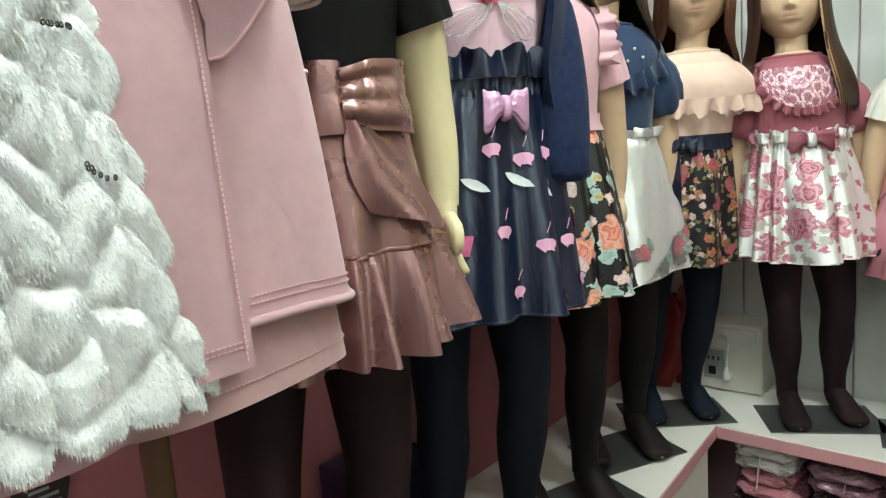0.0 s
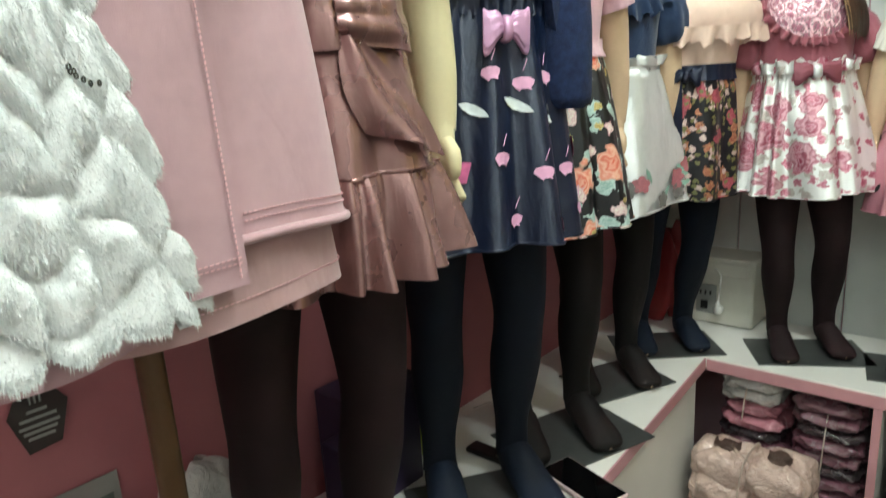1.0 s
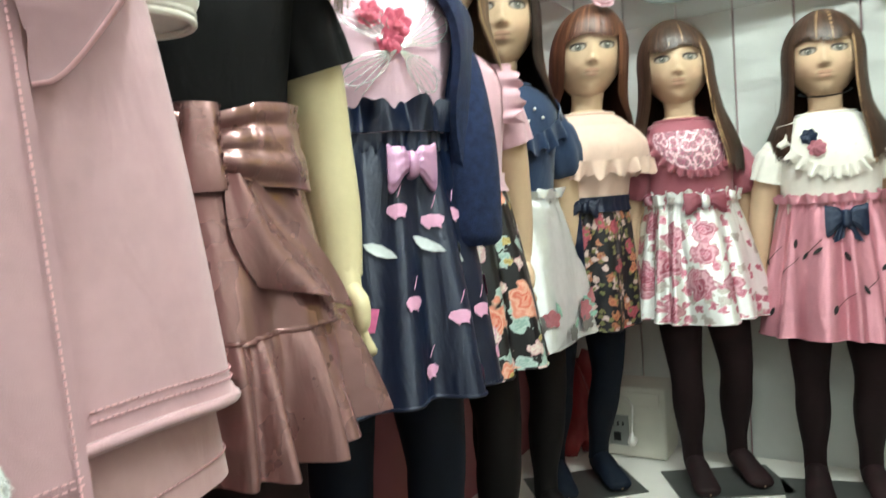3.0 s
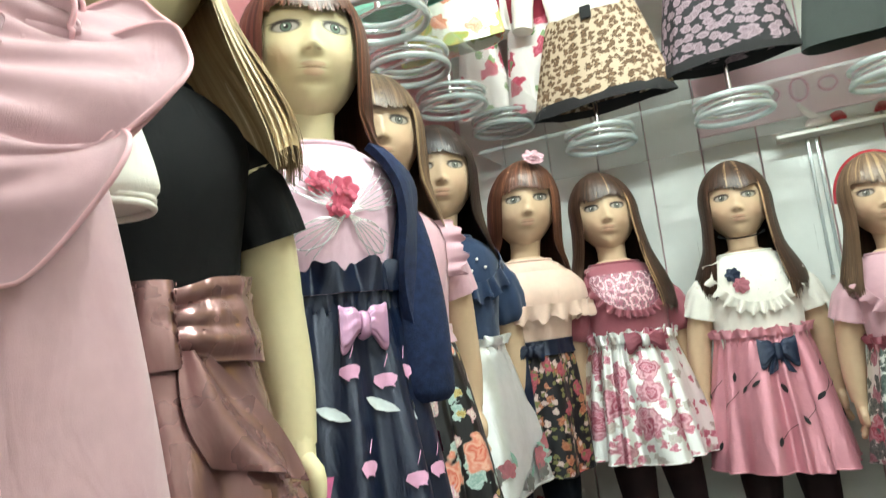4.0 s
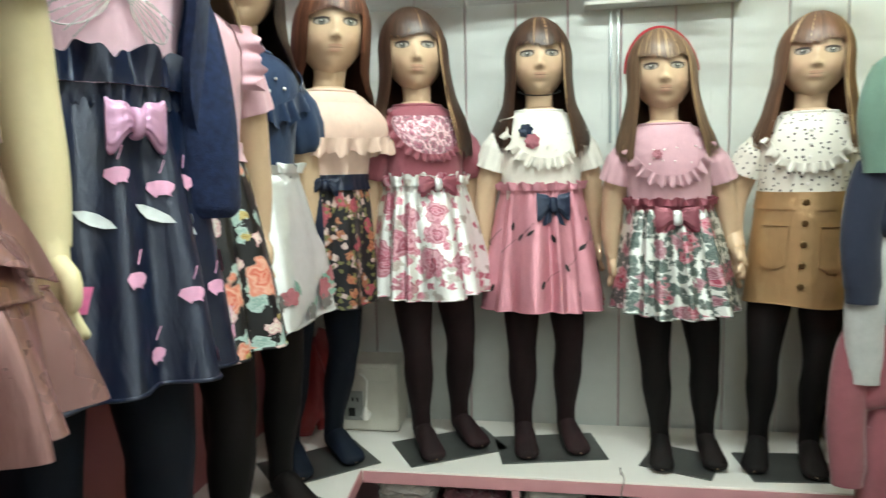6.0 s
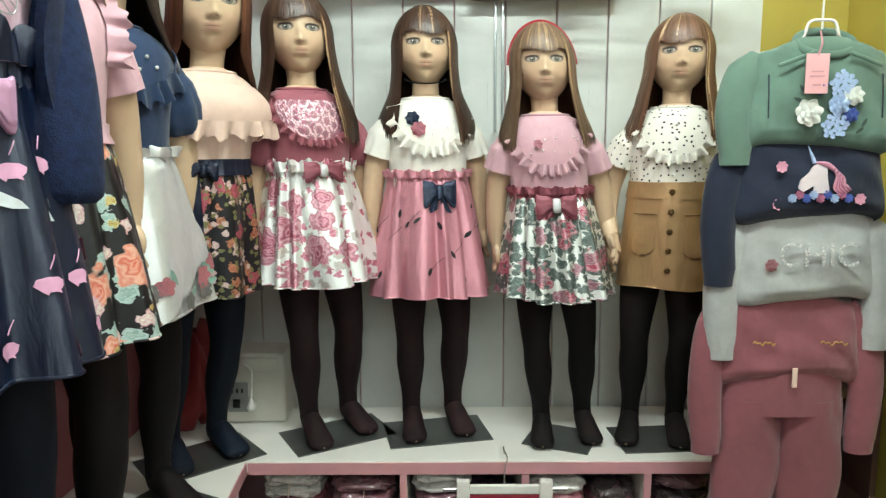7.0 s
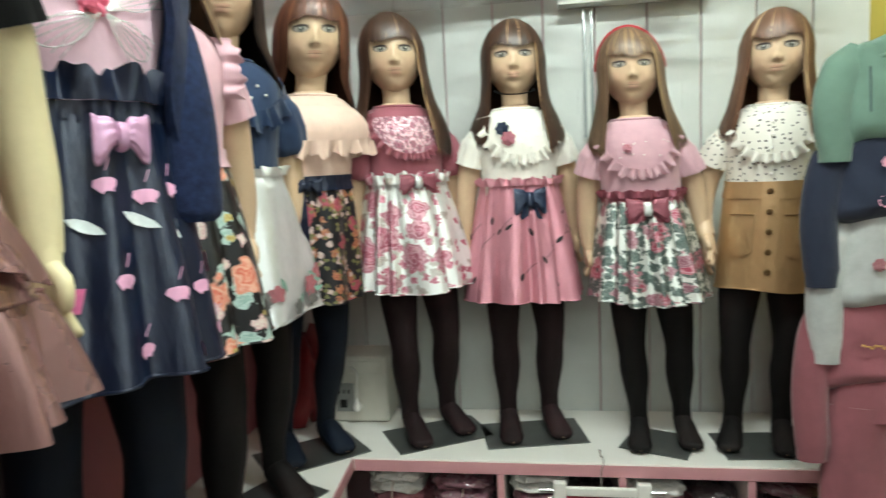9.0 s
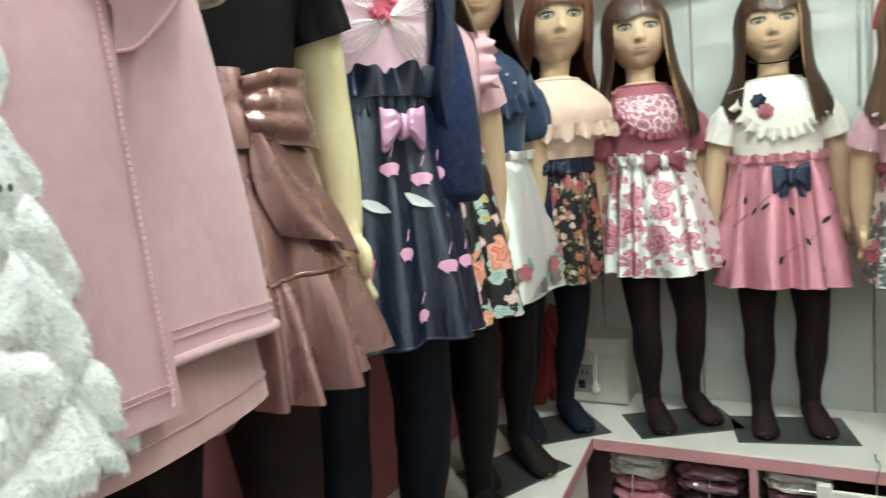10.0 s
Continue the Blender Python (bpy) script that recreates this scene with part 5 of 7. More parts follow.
bow(f, fn(np.array(-0.3), np.array(0.02), 0.006), -0.3, 0.06, 0.035, navy_satin, navy_satin, "bow", "navy sash knot", sk)

# m7: mauve top with sequinned yoke, white satin skirt with roses
f = FIGS["m7"]
tp = blouse(f, mauve_knit, "mauve jersey top with puff sleeves and sequinned lace yoke", sleeve="puff", z1=0.645)
s = np.linspace(-1, 1, 60)[None]
k = np.linspace(0, 1, 18)[:, None]
zz = 0.846 - k * (0.846 - (0.755 + 0.075 * np.abs(s) ** 3))
part("yoke", Geo().grid(on_torso(s * 0.85 + 0 * k, zz, 0.0105), False, None, 0.001), sequin, tp, "sequinned lace yoke", f.t)
bib(f, tp, mauve_knit, 0.757, 0.98, 16, 0.014)
fn = skirt_fn(0.685, 0.418, (0.096, 0.081), (0.148, 0.130), 14, 0.11, 31, 0.7)
sk = skirt(f, floral_rose, "white satin skirt printed with deep pink roses", fn)
waist_frill(f, sk, floral_rose, fn, 18, 0.020)
bow(f, fn(np.array(0.0), np.array(-0.01), 0.008), 0.0, 0.092, 0.044, mauve_satin, white_satin, "bow", "mauve satin bow with white knot", sk)

# m8: white top with bib ruffle and brooch, pink satin skirt with navy bow
f = FIGS["m8"]
tp = blouse(f, white_jersey, "white jersey top with ruffled bib and flower brooch", sleeve="cap", z1=0.645)
bib(f, tp, white_jersey, 0.757, 0.97, 13, 0.022)
g, g2, g3 = Geo(), Geo(), Many()
rosette(g, on_torso(np.array(-0.42), np.array(0.822), 0.010), (-0.3, -1, 0.1), 0.018, 3, 4)
rosette(g2, on_torso(np.array(-0.30), np.array(0.797), 0.010), (-0.3, -1, 0.1), 0.019, 4, 6)
part("brooch_flower", g, navy_bow, tp, "navy fabric flower brooch", f.t)
part("brooch_flower", g2, cloth("dusty_rose_chiffon", "b4707c", 0.7, 0.2), tp, "dusty rose flower brooch", f.t)
for tt, zz in ((0.1, 0.815), (0.35, 0.80), (0.0, 0.785), (0.2, 0.775), (0.5, 0.815)):
    g3.ball(on_torso(np.array(tt), np.array(zz), 0.010), 0.0020, 8, 5)
part("bead", g3, pearl, tp, turn=f.t)
fn = skirt_fn(0.680, 0.385, (0.094, 0.079), (0.148, 0.130), 13, 0.10, 41, 0.7)
sk = skirt(f, pink_satin, "dusty pink satin skirt with black leaf sprigs", fn)
waist_frill(f, sk, pink_satin, fn, 20, 0.014)
bow(f, fn(np.array(0.08), np.array(0.12), 0.006), 0.08, 0.082, 0.060, navy_bow, navy_bow, "bow", "navy ribbon bow", sk, 0.045)
g = Many()
rng = np.random.default_rng(8)
for k in range(16):
    tt, vv, sp = -1.7 + k * 0.22, rng.uniform(0.22, 0.9), rng.uniform(-1.2, 1.2)
    decal(g, fn, tt, vv, LEAF, 0.002, 0, sp, 0.022)
    if k % 2:
        sq = np.linspace(0, 1, 7)
        g.tube(fn(tt + 0.28 * sq, vv - 0.12 * sq, 0.0015), 0.0006, 5)
part("leaf_print", g, print_dark, sk, "black printed leaf sprigs", f.t)

# m9: pink top with bib ruffle, grey flowered satin skirt
f = FIGS["m9"]
tp = blouse(f, rose_pink, "pink jersey top with ruffled bib and pearls", sleeve="cap", z1=0.645)
bib(f, tp, rose_pink, 0.750, 0.97, 13, 0.022)
g = Many()
rng = np.random.default_rng(2)
for k in range(12):
    g.ball(on_torso(np.array(rng.uniform(-0.7, 0.7)), np.array(rng.uniform(0.775, 0.83)), 0.010), 0.0022, 8, 5)
part("bead", g, pearl, tp, turn=f.t)
g = Geo()
rosette(g, on_torso(np.array(-0.25), np.array(0.80), 0.010), (-0.2, -1, 0.1), 0.012, 3, 3)
part("flower", g, pink_satin, tp, turn=f.t)
fn = skirt_fn(0.678, 0.412, (0.096, 0.081), (0.152, 0.135), 15, 0.10, 52, 0.7)
sk = skirt(f, floral_grey, "white and grey satin skirt with rose print", fn)
waist_frill(f, sk, mauve_satin, fn, 18, 0.014)
bow(f, fn(np.array(0.05), np.array(0.10), 0.006), 0.05, 0.100, 0.056, mauve_satin, white_satin, "bow", "mauve satin bow with white knot", sk, 0.03)

# m10: white dotted blouse, tan buttoned skirt
f = FIGS["m10"]
tp = blouse(f, dotted_white, "white dotted cotton blouse with ruffled yoke", "bent", "cap", 0.645)
bib(f, tp, white_jersey, 0.757, 0.95, 12, 0.018)
g = Many()
for zz in (0.83, 0.80, 0.77, 0.74, 0.71):
    g.ball(on_torso(np.array(0.0), np.array(zz), 0.011), (0.004, 0.002, 0.004), 10, 6)
part("button", g, pearl, tp, "white shirt buttons", f.t)
fn = skirt_fn(0.682, 0.428, (0.099, 0.084), (0.118, 0.102), 4, 0.02, 63, 0.6)
sk = skirt(f, tan_leather, "tan faux leather buttoned skirt with pockets", fn)
wb = np.stack([fn(np.linspace(-np.pi, np.pi, 120), np.full(120, v), 0.003) for v in (-0.04, 0.0, 0.10, 0.12)], 0)
part("waistband", Geo().grid(wb, False, None, 0.002), tan_leather, sk, turn=f.t)
pk = np.linspace(-0.17, 0.17, 9)[None]
vr = np.linspace(-0.04, 1.0, 20)[:, None]
part("placket", Geo().grid(fn(pk + 0 * vr, vr + 0 * pk, 0.004), False, None, 0.002), tan_leather, sk, turn=f.t)
for k in range(5):
    c = fn(np.array(0.0), np.array(0.05 + 0.19 * k), 0.006)
    part("button", Geo().tube([c + np.array((0, 0.002, 0)), c + np.array((0, -0.0025, 0)), c + np.array((0, -0.0035, 0))], [0.0075, 0.0072, 0.005], 14), brass, sk, "dark brass button", f.t)
for sx in (-1, 1):
    pu = np.linspace(0.30, 0.85, 12)[None] * sx
    pv = np.linspace(0.26, 0.62, 10)[:, None]
    part("pocket", Geo().grid(fn(pu + 0 * pv, pv + 0.06 * (1 - ((np.abs(pu) - 0.575) / 0.275) ** 2) * (pv - 0.26) / 0.36, 0.004), False, None, 0.002, 0, sx < 0), tan_leather, sk, turn=f.t)
    sq = np.linspace(0.30, 0.85, 14) * sx
    part("pocket_seam", Geo().tube(fn(sq, np.full(14, 0.27), 0.006), 0.0015, 5), tan_stitch, sk, turn=f.t)

# m1: long pink tunic over a peach underskirt, ruffles at the chest
f = FIGS["m1"]
tn = thing("tunic", "dusty pink knitted tunic with front slit and chest ruffles", "tunic", f.base)
fn = skirt_fn(0.86, 0.515, (0.085, 0.058), (0.150, 0.120), 5, 0.03, 71, 0.45)
tunic_fn = fn
part("body", sheet(tunic_fn, 0.0, 1.0, 30, 150, 0.003), pink_knit, tn, turn=f.t)
fr = sheet(tunic_fn, 0.03, 1.075, 30, 60, 0.003, -1.9, 0.30, 0.006)
part("front_panel", fr, pink_knit, tn, turn=f.t)
for vv in (1.02, 1.03):
    sq = np.linspace(-1.9, 0.28, 90)
    g = Geo()
    pts = tunic_fn(sq, np.full(90, vv), 0.0075)
    for k in range(0, 89):
        g.tube(pts[k] + (pts[k + 1] - pts[k]) * np.array((0.1, 0.75))[:, None], 0.0006, 4)
    part("hem_stitch", g, pink_thread, tn, turn=f.t)
for vv in (0.945, 0.96):
    sq = np.linspace(0.34, 2.4, 80)
    g = Geo()
    pts = tunic_fn(sq, np.full(80, vv), 0.001)
    for k in range(0, 79):
        g.tube(pts[k] + (pts[k + 1] - pts[k]) * np.array((0.1, 0.75))[:, None], 0.0006, 4)
    part("hem_stitch", g, pink_thread, tn, turn=f.t)
sq = np.linspace(0.1, 1.06, 90)
g = Geo()
pts = tunic_fn(np.full(90, 0.26), sq, 0.008)
for k in range(89):
    g.tube(pts[k] + (pts[k + 1] - pts[k]) * np.array((0.1, 0.75))[:, None], 0.0007, 4)
part("seam_stitch", g, pink_thread, tn, turn=f.t)
part("hem_fold", Geo().tube(tunic_fn(np.linspace(0.30, 3.0, 90), np.full(90, 0.995), 0.001), 0.0035, 8), pink_knit, tn, turn=f.t)
for i, (z0, z1, t0, ln) in enumerate(((0.885, 0.715, 0.34, 0.062), (0.885, 0.770, 0.62, 0.050))):
    n_s, n_t = 150, 14
    s_ = np.linspace(0, 1, n_s)[None]
    t_ = np.linspace(0, 1, n_t)[:, None]
    zz = z0 + (z1 - z0) * s_
    th = t0 + 0.12 * np.sin(s_ * 6 + i) * (1 - 0.3 * t_)
    taper = np.sin(np.pi * np.clip(0.08 + 0.92 * s_, 0, 1)) ** 0.5
    ph_ = 2 * np.pi * (2.3 + 0.3 * i) * s_ + 1.3 * i + 1.1 * t_
    base_p = tunic_fn(th, (0.86 - zz) / 0.345, 0.006)
    side = np.stack([np.cos(th) + 0.35 * np.sin(th), np.sin(th) - 0.35 * np.cos(th), -0.15 + 0 * th], -1)
    face = np.stack([np.sin(th), -np.cos(th), 0.25 + 0 * th], -1)
    wide = (ln * taper * np.sin(t_ * 1.75) * (1 + 0.28 * t_ * np.sin(ph_ + 1.2)))[..., None]
    lift = (0.006 + 0.026 * taper * t_ * (1 + np.sin(ph_)) * 0.75 + 0.007 * t_ * np.sin(2.3 * ph_ + 1) + 0.0022 * np.cos(60 * s_) * (1 - t_))[..., None]
    drop = np.stack([0 * th, 0 * th, 0.024 * t_ * np.cos(ph_)], -1)
    p_ = base_p + side * wide + face * lift + drop
    rf = part("ruffle", Geo().grid(p_, False, None, 0.0015), pink_knit, tn, "wide pink ruffle", f.t)
    part("ruffle_edge", Geo().tube(p_[-1], 0.0016, 6), pink_thread, rf, "stitched pale edge", f.t)
us = thing("underskirt", "peach pink straight underskirt below the tunic", "skirt", f.base)
fn3 = skirt_fn(0.62, 0.462, (0.120, 0.098), (0.142, 0.112), 4, 0.02, 75, 0.8)
part("skirt_panel", sheet(fn3), peach_knit, us, turn=f.t)
g = Geo()
pts = fn3(np.linspace(-1.5, 2.5, 140), np.full(140, 0.90), 0.001)
for k in range(139):
    g.tube(pts[k] + (pts[k + 1] - pts[k]) * np.array((0.1, 0.75))[:, None], 0.0006, 4)
part("hem_stitch", g, pink_thread, us, turn=f.t)
cuff_shirt = thing("shirt_sleeve", "white gathered short sleeve with elastic cuff", "sleeve", f.base)
pts = curve([(0.088, 0.0, 0.845), (0.106, 0.004, 0.815), (0.118, 0.008, 0.782), (0.121, 0.008, 0.762), (0.122, 0.008, 0.754)], 16)
part("sleeve", Geo().tube(pts, np.interp(np.linspace(0, 1, 16), [0, 0.3, 0.7, 0.9, 1], [0.028, 0.038, 0.040, 0.033, 0.035]), 24), white_jersey, cuff_shirt, turn=f.t)
g = Geo()
for k in range(4):
    t2 = np.linspace(0, 2 * np.pi, 30)
    g.tube(np.stack([0.121 + 0.034 * np.cos(t2), 0.008 + 0.034 * np.sin(t2), 0.770 - 0.005 * k + 0 * t2], 1), 0.0028, 6, caps=False)
part("cuff", g, white_jersey, cuff_shirt, "gathered elastic cuff", f.t)

# m0: white faux fur coat over a pink skirt
f = FIGS["m0"]
coat = thing("fur_coat", "white faux fur coat with wavy rows and grey sequins", "coat", f.base)
NT, NV = 340, 170
th = np.linspace(-np.pi, np.pi, NT, endpoint=False)[None]
v = np.linspace(0, 1, NV)[:, None]
w = v**0.8
a1, b1 = 0.085 + 0.072 * w, 0.062 + 0.030 * w
# tufts: cells with sharp grooves between them, in staggered rows
rng = np.random.default_rng(31)
seeds = []
for row in range(11):
    for col in range(21):
        seeds.append((((col + 0.5 * (row % 2)) / 21 * 2 - 1) * np.pi + rng.uniform(-0.17, 0.17), (row + 0.5) / 10.6 + rng.uniform(-0.045, 0.045)))
seeds = np.array(seeds)
du = np.abs(th[..., None] - seeds[:, 0])
du = np.minimum(du, 2 * np.pi - du) * 0.135 * (1.0 + 0 * v[..., None])
dv = (v[..., None] - seeds[:, 1]) * 0.25 + 0.10 * np.sin(th * 9)[..., None] * 0.04
near = np.sort(np.sqrt((du * 1.15) ** 2 + dv**2), axis=2)[:, :, :2]
gap = near[:, :, 1] - near[:, :, 0]
lump = (0.0125 * (1 - np.exp(-gap / 0.014)) - 0.005 + 0.0022 * np.sin(31 * th + 9 * v) * np.sin(40 * v + 5 * th) + 0.004 * np.sin(4 * th + 3 * v)) * np.clip(v * 4, 0, 1)
zc = 0.855 + (0.500 - 0.855) * v - 0.014 * (1 - np.exp(-gap / 0.012)) * (v > 0.93)
p = np.stack([(a1 + lump) * np.sin(th), -(b1 + lump) * np.cos(th), zc + 0 * th], 2)
part("fur_shell", Geo().grid(p, True, None, 0.012), white_fur, coat, turn=f.t)
nrm = np.stack([np.sin(th) + 0 * v, -np.cos(th) + 0 * v, 0 * th + 0 * v], 2)
gg = Geo()
sel = np.abs(th[0]) < 2.2
strands(gg, p[20:, sel], nrm[20:, sel], 170000, 0.0034, 4, 1.6, 0.00030)
low = np.broadcast_to(p[-1:, sel], (3, sel.sum(), 3)).copy()
low[1:, :, 2] += np.array((0.004, 0.010))[:, None]
strands(gg, low, np.broadcast_to(np.array((0, 0, -1.0)), low.shape) + 0.3 * nrm[-3:, sel], 9000, 0.004, 6, 0.8, 0.00030)
part("fur_nap", gg, white_fur, coat, turn=f.t)
grey_sequin = plain("grey_sequin", "6f716e", 0.2, 0.8, 0.1, 0)
t2 = np.linspace(0, 2 * np.pi, 9)
for k in range(26):
    a0 = seeds[rng.integers(0, len(seeds))]
    if not (-1.3 < a0[0] < 1.1 and 0.1 < a0[1] < 0.95):
        continue
    d2 = ((seeds - a0) * np.array((0.155, 0.30))) ** 2
    b0 = seeds[np.argsort(d2.sum(1))[1 + k % 4]]
    mid, way = (a0 + b0) / 2, (b0 - a0) * np.array((0.155, 0.30))
    way = np.array((-way[1], way[0])) / (np.linalg.norm(way) + 1e-9)
    g = Geo()
    for m in np.linspace(-0.014, 0.014, 7):
        j = int((mid[0] + way[0] * m / 0.155 + np.pi) / (2 * np.pi) * NT) % NT
        i = int(np.clip(mid[1] + way[1] * m / 0.30, 0, 0.99) * (NV - 1))
        ax = np.cross(nrm[i, j], (0, 0, 1.0))
        g.tube(p[i, j] + nrm[i, j] * 0.007 + (ax * np.cos(t2)[:, None] + np.array((0, 0, 1.0)) * np.sin(t2)[:, None]) * 0.0015, 0.0006, 4, caps=False)
    part("sequin_chain", g, grey_sequin, coat, "short chain of grey sequins", f.t)
fn4 = skirt_fn(0.56, 0.482, (0.115, 0.070), (0.132, 0.080), 6, 0.02, 77, 0.8)
sk = thing("skirt", "dusty pink skirt under a white fur coat", "skirt", f.base, "skirts on the mannequins")
part("skirt_panel", sheet(fn4), pink_knit, sk, turn=f.t)

# ---- upper shelves, stands and the clothes on them ----
def glass_material(name):
    n = Nodes(name)
    n.b.inputs["Alpha"].default_value = 0.16
    return n.done((0.80, 0.90, 0.88, 1), 0.04, 0, 0, 0, 0.5)


glass = glass_material("clear_glass")
for nm, geo, lb in (("glass_shelf", Geo().box(-0.02, 1.5, 1.76, 2.24, 1.932, 1.940, 0.001), "clear glass shelf on the plank wall"),
                    ("glass_shelf", Geo().box(WX + 0.005, 0.10, 1.22, 2.24, 2.062, 2.070, 0.001), "clear glass shelf on the pink wall")):
    sh = single(nm, geo, glass, lb, "shelf")
    sh.visible_shadow = False
ledge_mat = plain("white_painted_ledge", "d5d2cb", 0.45, 0, 0.06, 0.06, 20)
single("wall_ledge", Geo().box(0.62, 1.02, 2.19, 2.255, 1.905, 1.915, 0.002), ledge_mat, "thin white wall ledge", "ledge")
acrylic = plain("clear_grey_plastic_ring", "b9c2c2", 0.12, 0.3, 0.06, 0.02, 60, 0.8, 0.6)


def ring_stand(x, y, z, r=0.085, high=0.13):
    st = thing("ring_stand", "chrome display stand with a clear ring foot", "stand", (x, y, z), "ring stands on the shelves")
    t = np.linspace(0, 2 * np.pi, 49)
    for i, (rr, zz, th) in enumerate(((r, 0.007, 0.007), (r * 0.93, 0.026, 0.005), (r, 0.040, 0.006))):
        part("ring", Geo().tube(np.stack([rr * np.cos(t), rr * np.sin(t), zz + 0 * t], 1), th, 10, caps=False), chrome if i == 1 else acrylic, st)
    part("pole", Geo().tube([(0, 0, 0.03), (0, 0, high)], 0.006, 12), chrome, st)
    g = Geo()
    g.tube([(-r, 0, 0.02), (0, 0, 0.032), (r, 0, 0.02)], 0.0035, 8)
    part("cross_bar", g, chrome, st)
    return st


for x, y, z in ((0.01, 1.29, 2.07), (-0.06, 1.52, 2.07), (-0.09, 1.80, 2.07), (-0.06, 2.08, 2.07), (0.22, 2.0, 1.94), (0.535, 2.0, 1.94), (0.86, 2.0, 1.94), (1.16, 2.0, 1.94)):
    ring_stand(x, y, z)


def shelf_skirt(x, y, zh, zw, half, mat, label, top_mat=None, lace=None, seed=0, amp=0.05, folds=9, name="skirt"):
    fn_ = skirt_fn(zw - zh, 0.0, (half * 0.66, half * 0.22), (half, half * 0.30), folds, amp, seed, 0.8)
    ob = thing(name, label, name, (x, y, zh), "clothes on the upper shelf")
    part("skirt_panel", sheet(fn_, 0, 1, 20, 120), mat, ob)
    if lace:
        fl = skirt_fn(0.010, -0.020, (half * 0.985, half * 0.295), (half * 1.05, half * 0.32), folds, amp, seed, 0.8)
        part("lace_hem", sheet(fl, 0, 1, 6, 120), lace, ob, "black lace hem")
    if top_mat:
        h = zw - zh
        z_ = np.linspace(h - 0.01, h + 0.24, 20)[:, None]
        t_ = np.linspace(-np.pi, np.pi, 60, endpoint=False)[None]
        k = 1 + 0.10 * np.sin((z_ - h) * 9) + 0.02 * np.cos(7 * t_ + 30 * z_)
        part("top", Geo().grid(np.stack([half * 0.64 * np.sin(t_) * k, -half * 0.24 * np.cos(t_) * k, z_ + 0 * t_], 2), True, None, 0.002, 0, True), top_mat, ob, "upper part of the outfit")
        for sx in (-1, 1):
            part("sleeve", Geo().tube(curve([(sx * half * 0.55, 0, h + 0.24), (sx * half * 0.95, 0, h + 0.12), (sx * half * 1.05, -0.01, h + 0.0)], 12), np.linspace(0.035, 0.028, 12), 14), top_mat, ob)
    return ob


teal_satin = satin("teal_satin", "7fcbb4", 0.35)
red_knit = cloth("dark_red_knit", "8e2236", 0.8, 0.2)
charcoal = cloth("charcoal_cotton", "2e3431", 0.8, 0.15)
lace_black = cloth("black_lace", "1c1a1c", 0.8, 0.1)
cream_knit = cloth("cream_knit", "e8dfd6", 0.8, 0.2)
o = shelf_skirt(0.24, 2.0, 2.065, 2.30, 0.17, leopard, "leopard print skirt with black lace hem", cream_knit, lace_black, 3, 0.05, 8)
bw = part("bow", Geo().box(-0.014, 0.014, -0.052, -0.042, 0.20, 0.235, 0.004), lace_black, o, "small black bow")
o = shelf_skirt(0.545, 2.0, 2.09, 2.36, 0.155, grey_flower, "black skirt with pinkish grey flowers", peach_jersey, lace_black, 4, 0.04, 7)
o = shelf_skirt(0.86, 2.0, 2.05, 2.34, 0.165, charcoal, "charcoal grey buttoned cotton skirt", white_jersey, None, 5, 0.02, 4)
for k in range(3):
    part("button", Geo().ball((0.02, -0.048 + 0.005 * k, 0.08 + 0.07 * k), (0.008, 0.004, 0.008), 10, 6), lace_black, o)
shelf_skirt(0.065, 2.06, 2.09, 2.36, 0.095, floral_dress, "white dress with dark red flowers under a red cardigan", red_knit, None, 6, 0.06, 6, "dress")
shelf_skirt(-0.10, 2.07, 2.12, 2.34, 0.085, floral_dress, "white sleeveless dress with dark red flowers", white_jersey, None, 7, 0.06, 6, "dress")
shelf_skirt(-0.06, 1.78, 2.21, 2.50, 0.135, floral_green, "white dress with yellow green flowers", white_jersey, None, 8, 0.06, 7, "dress")
shelf_skirt(-0.08, 1.49, 2.20, 2.50, 0.14, teal_satin, "teal satin dress with pleated skirt", teal_satin, None, 9, 0.06, 12, "dress")

sign = thing("wall_sign", "pale pink wall sign with faded pink script", "sign", (0, WY - 0.016, 0))
part("board", Geo().box(0.44, 0.98, -0.008, 0, 1.965, 2.13, 0.002), plain("pale_pink_sign_board", "d8b4bd", 0.5, 0, 0.05, 0.04, 20), sign)
script = plain("faded_pink_sign_paint", "c77f96", 0.5, 0, 0.1, 0.02, 40)
for k in range(7):
    t = np.linspace(0, 1, 24)
    w_ = 0.045
    x_ = 0.475 + k * 0.066 + w_ * (0.5 + 0.5 * np.sin(2 * np.pi * t)) * 0.9
    z_ = 2.035 + (0.030 if k % 3 == 0 else 0.018) * np.cos(2 * np.pi * t)
    part("stroke", Geo().tube(np.stack([x_, -0.010 + 0 * t, z_], 1), 0.0035, 6, caps=False), script, sign)

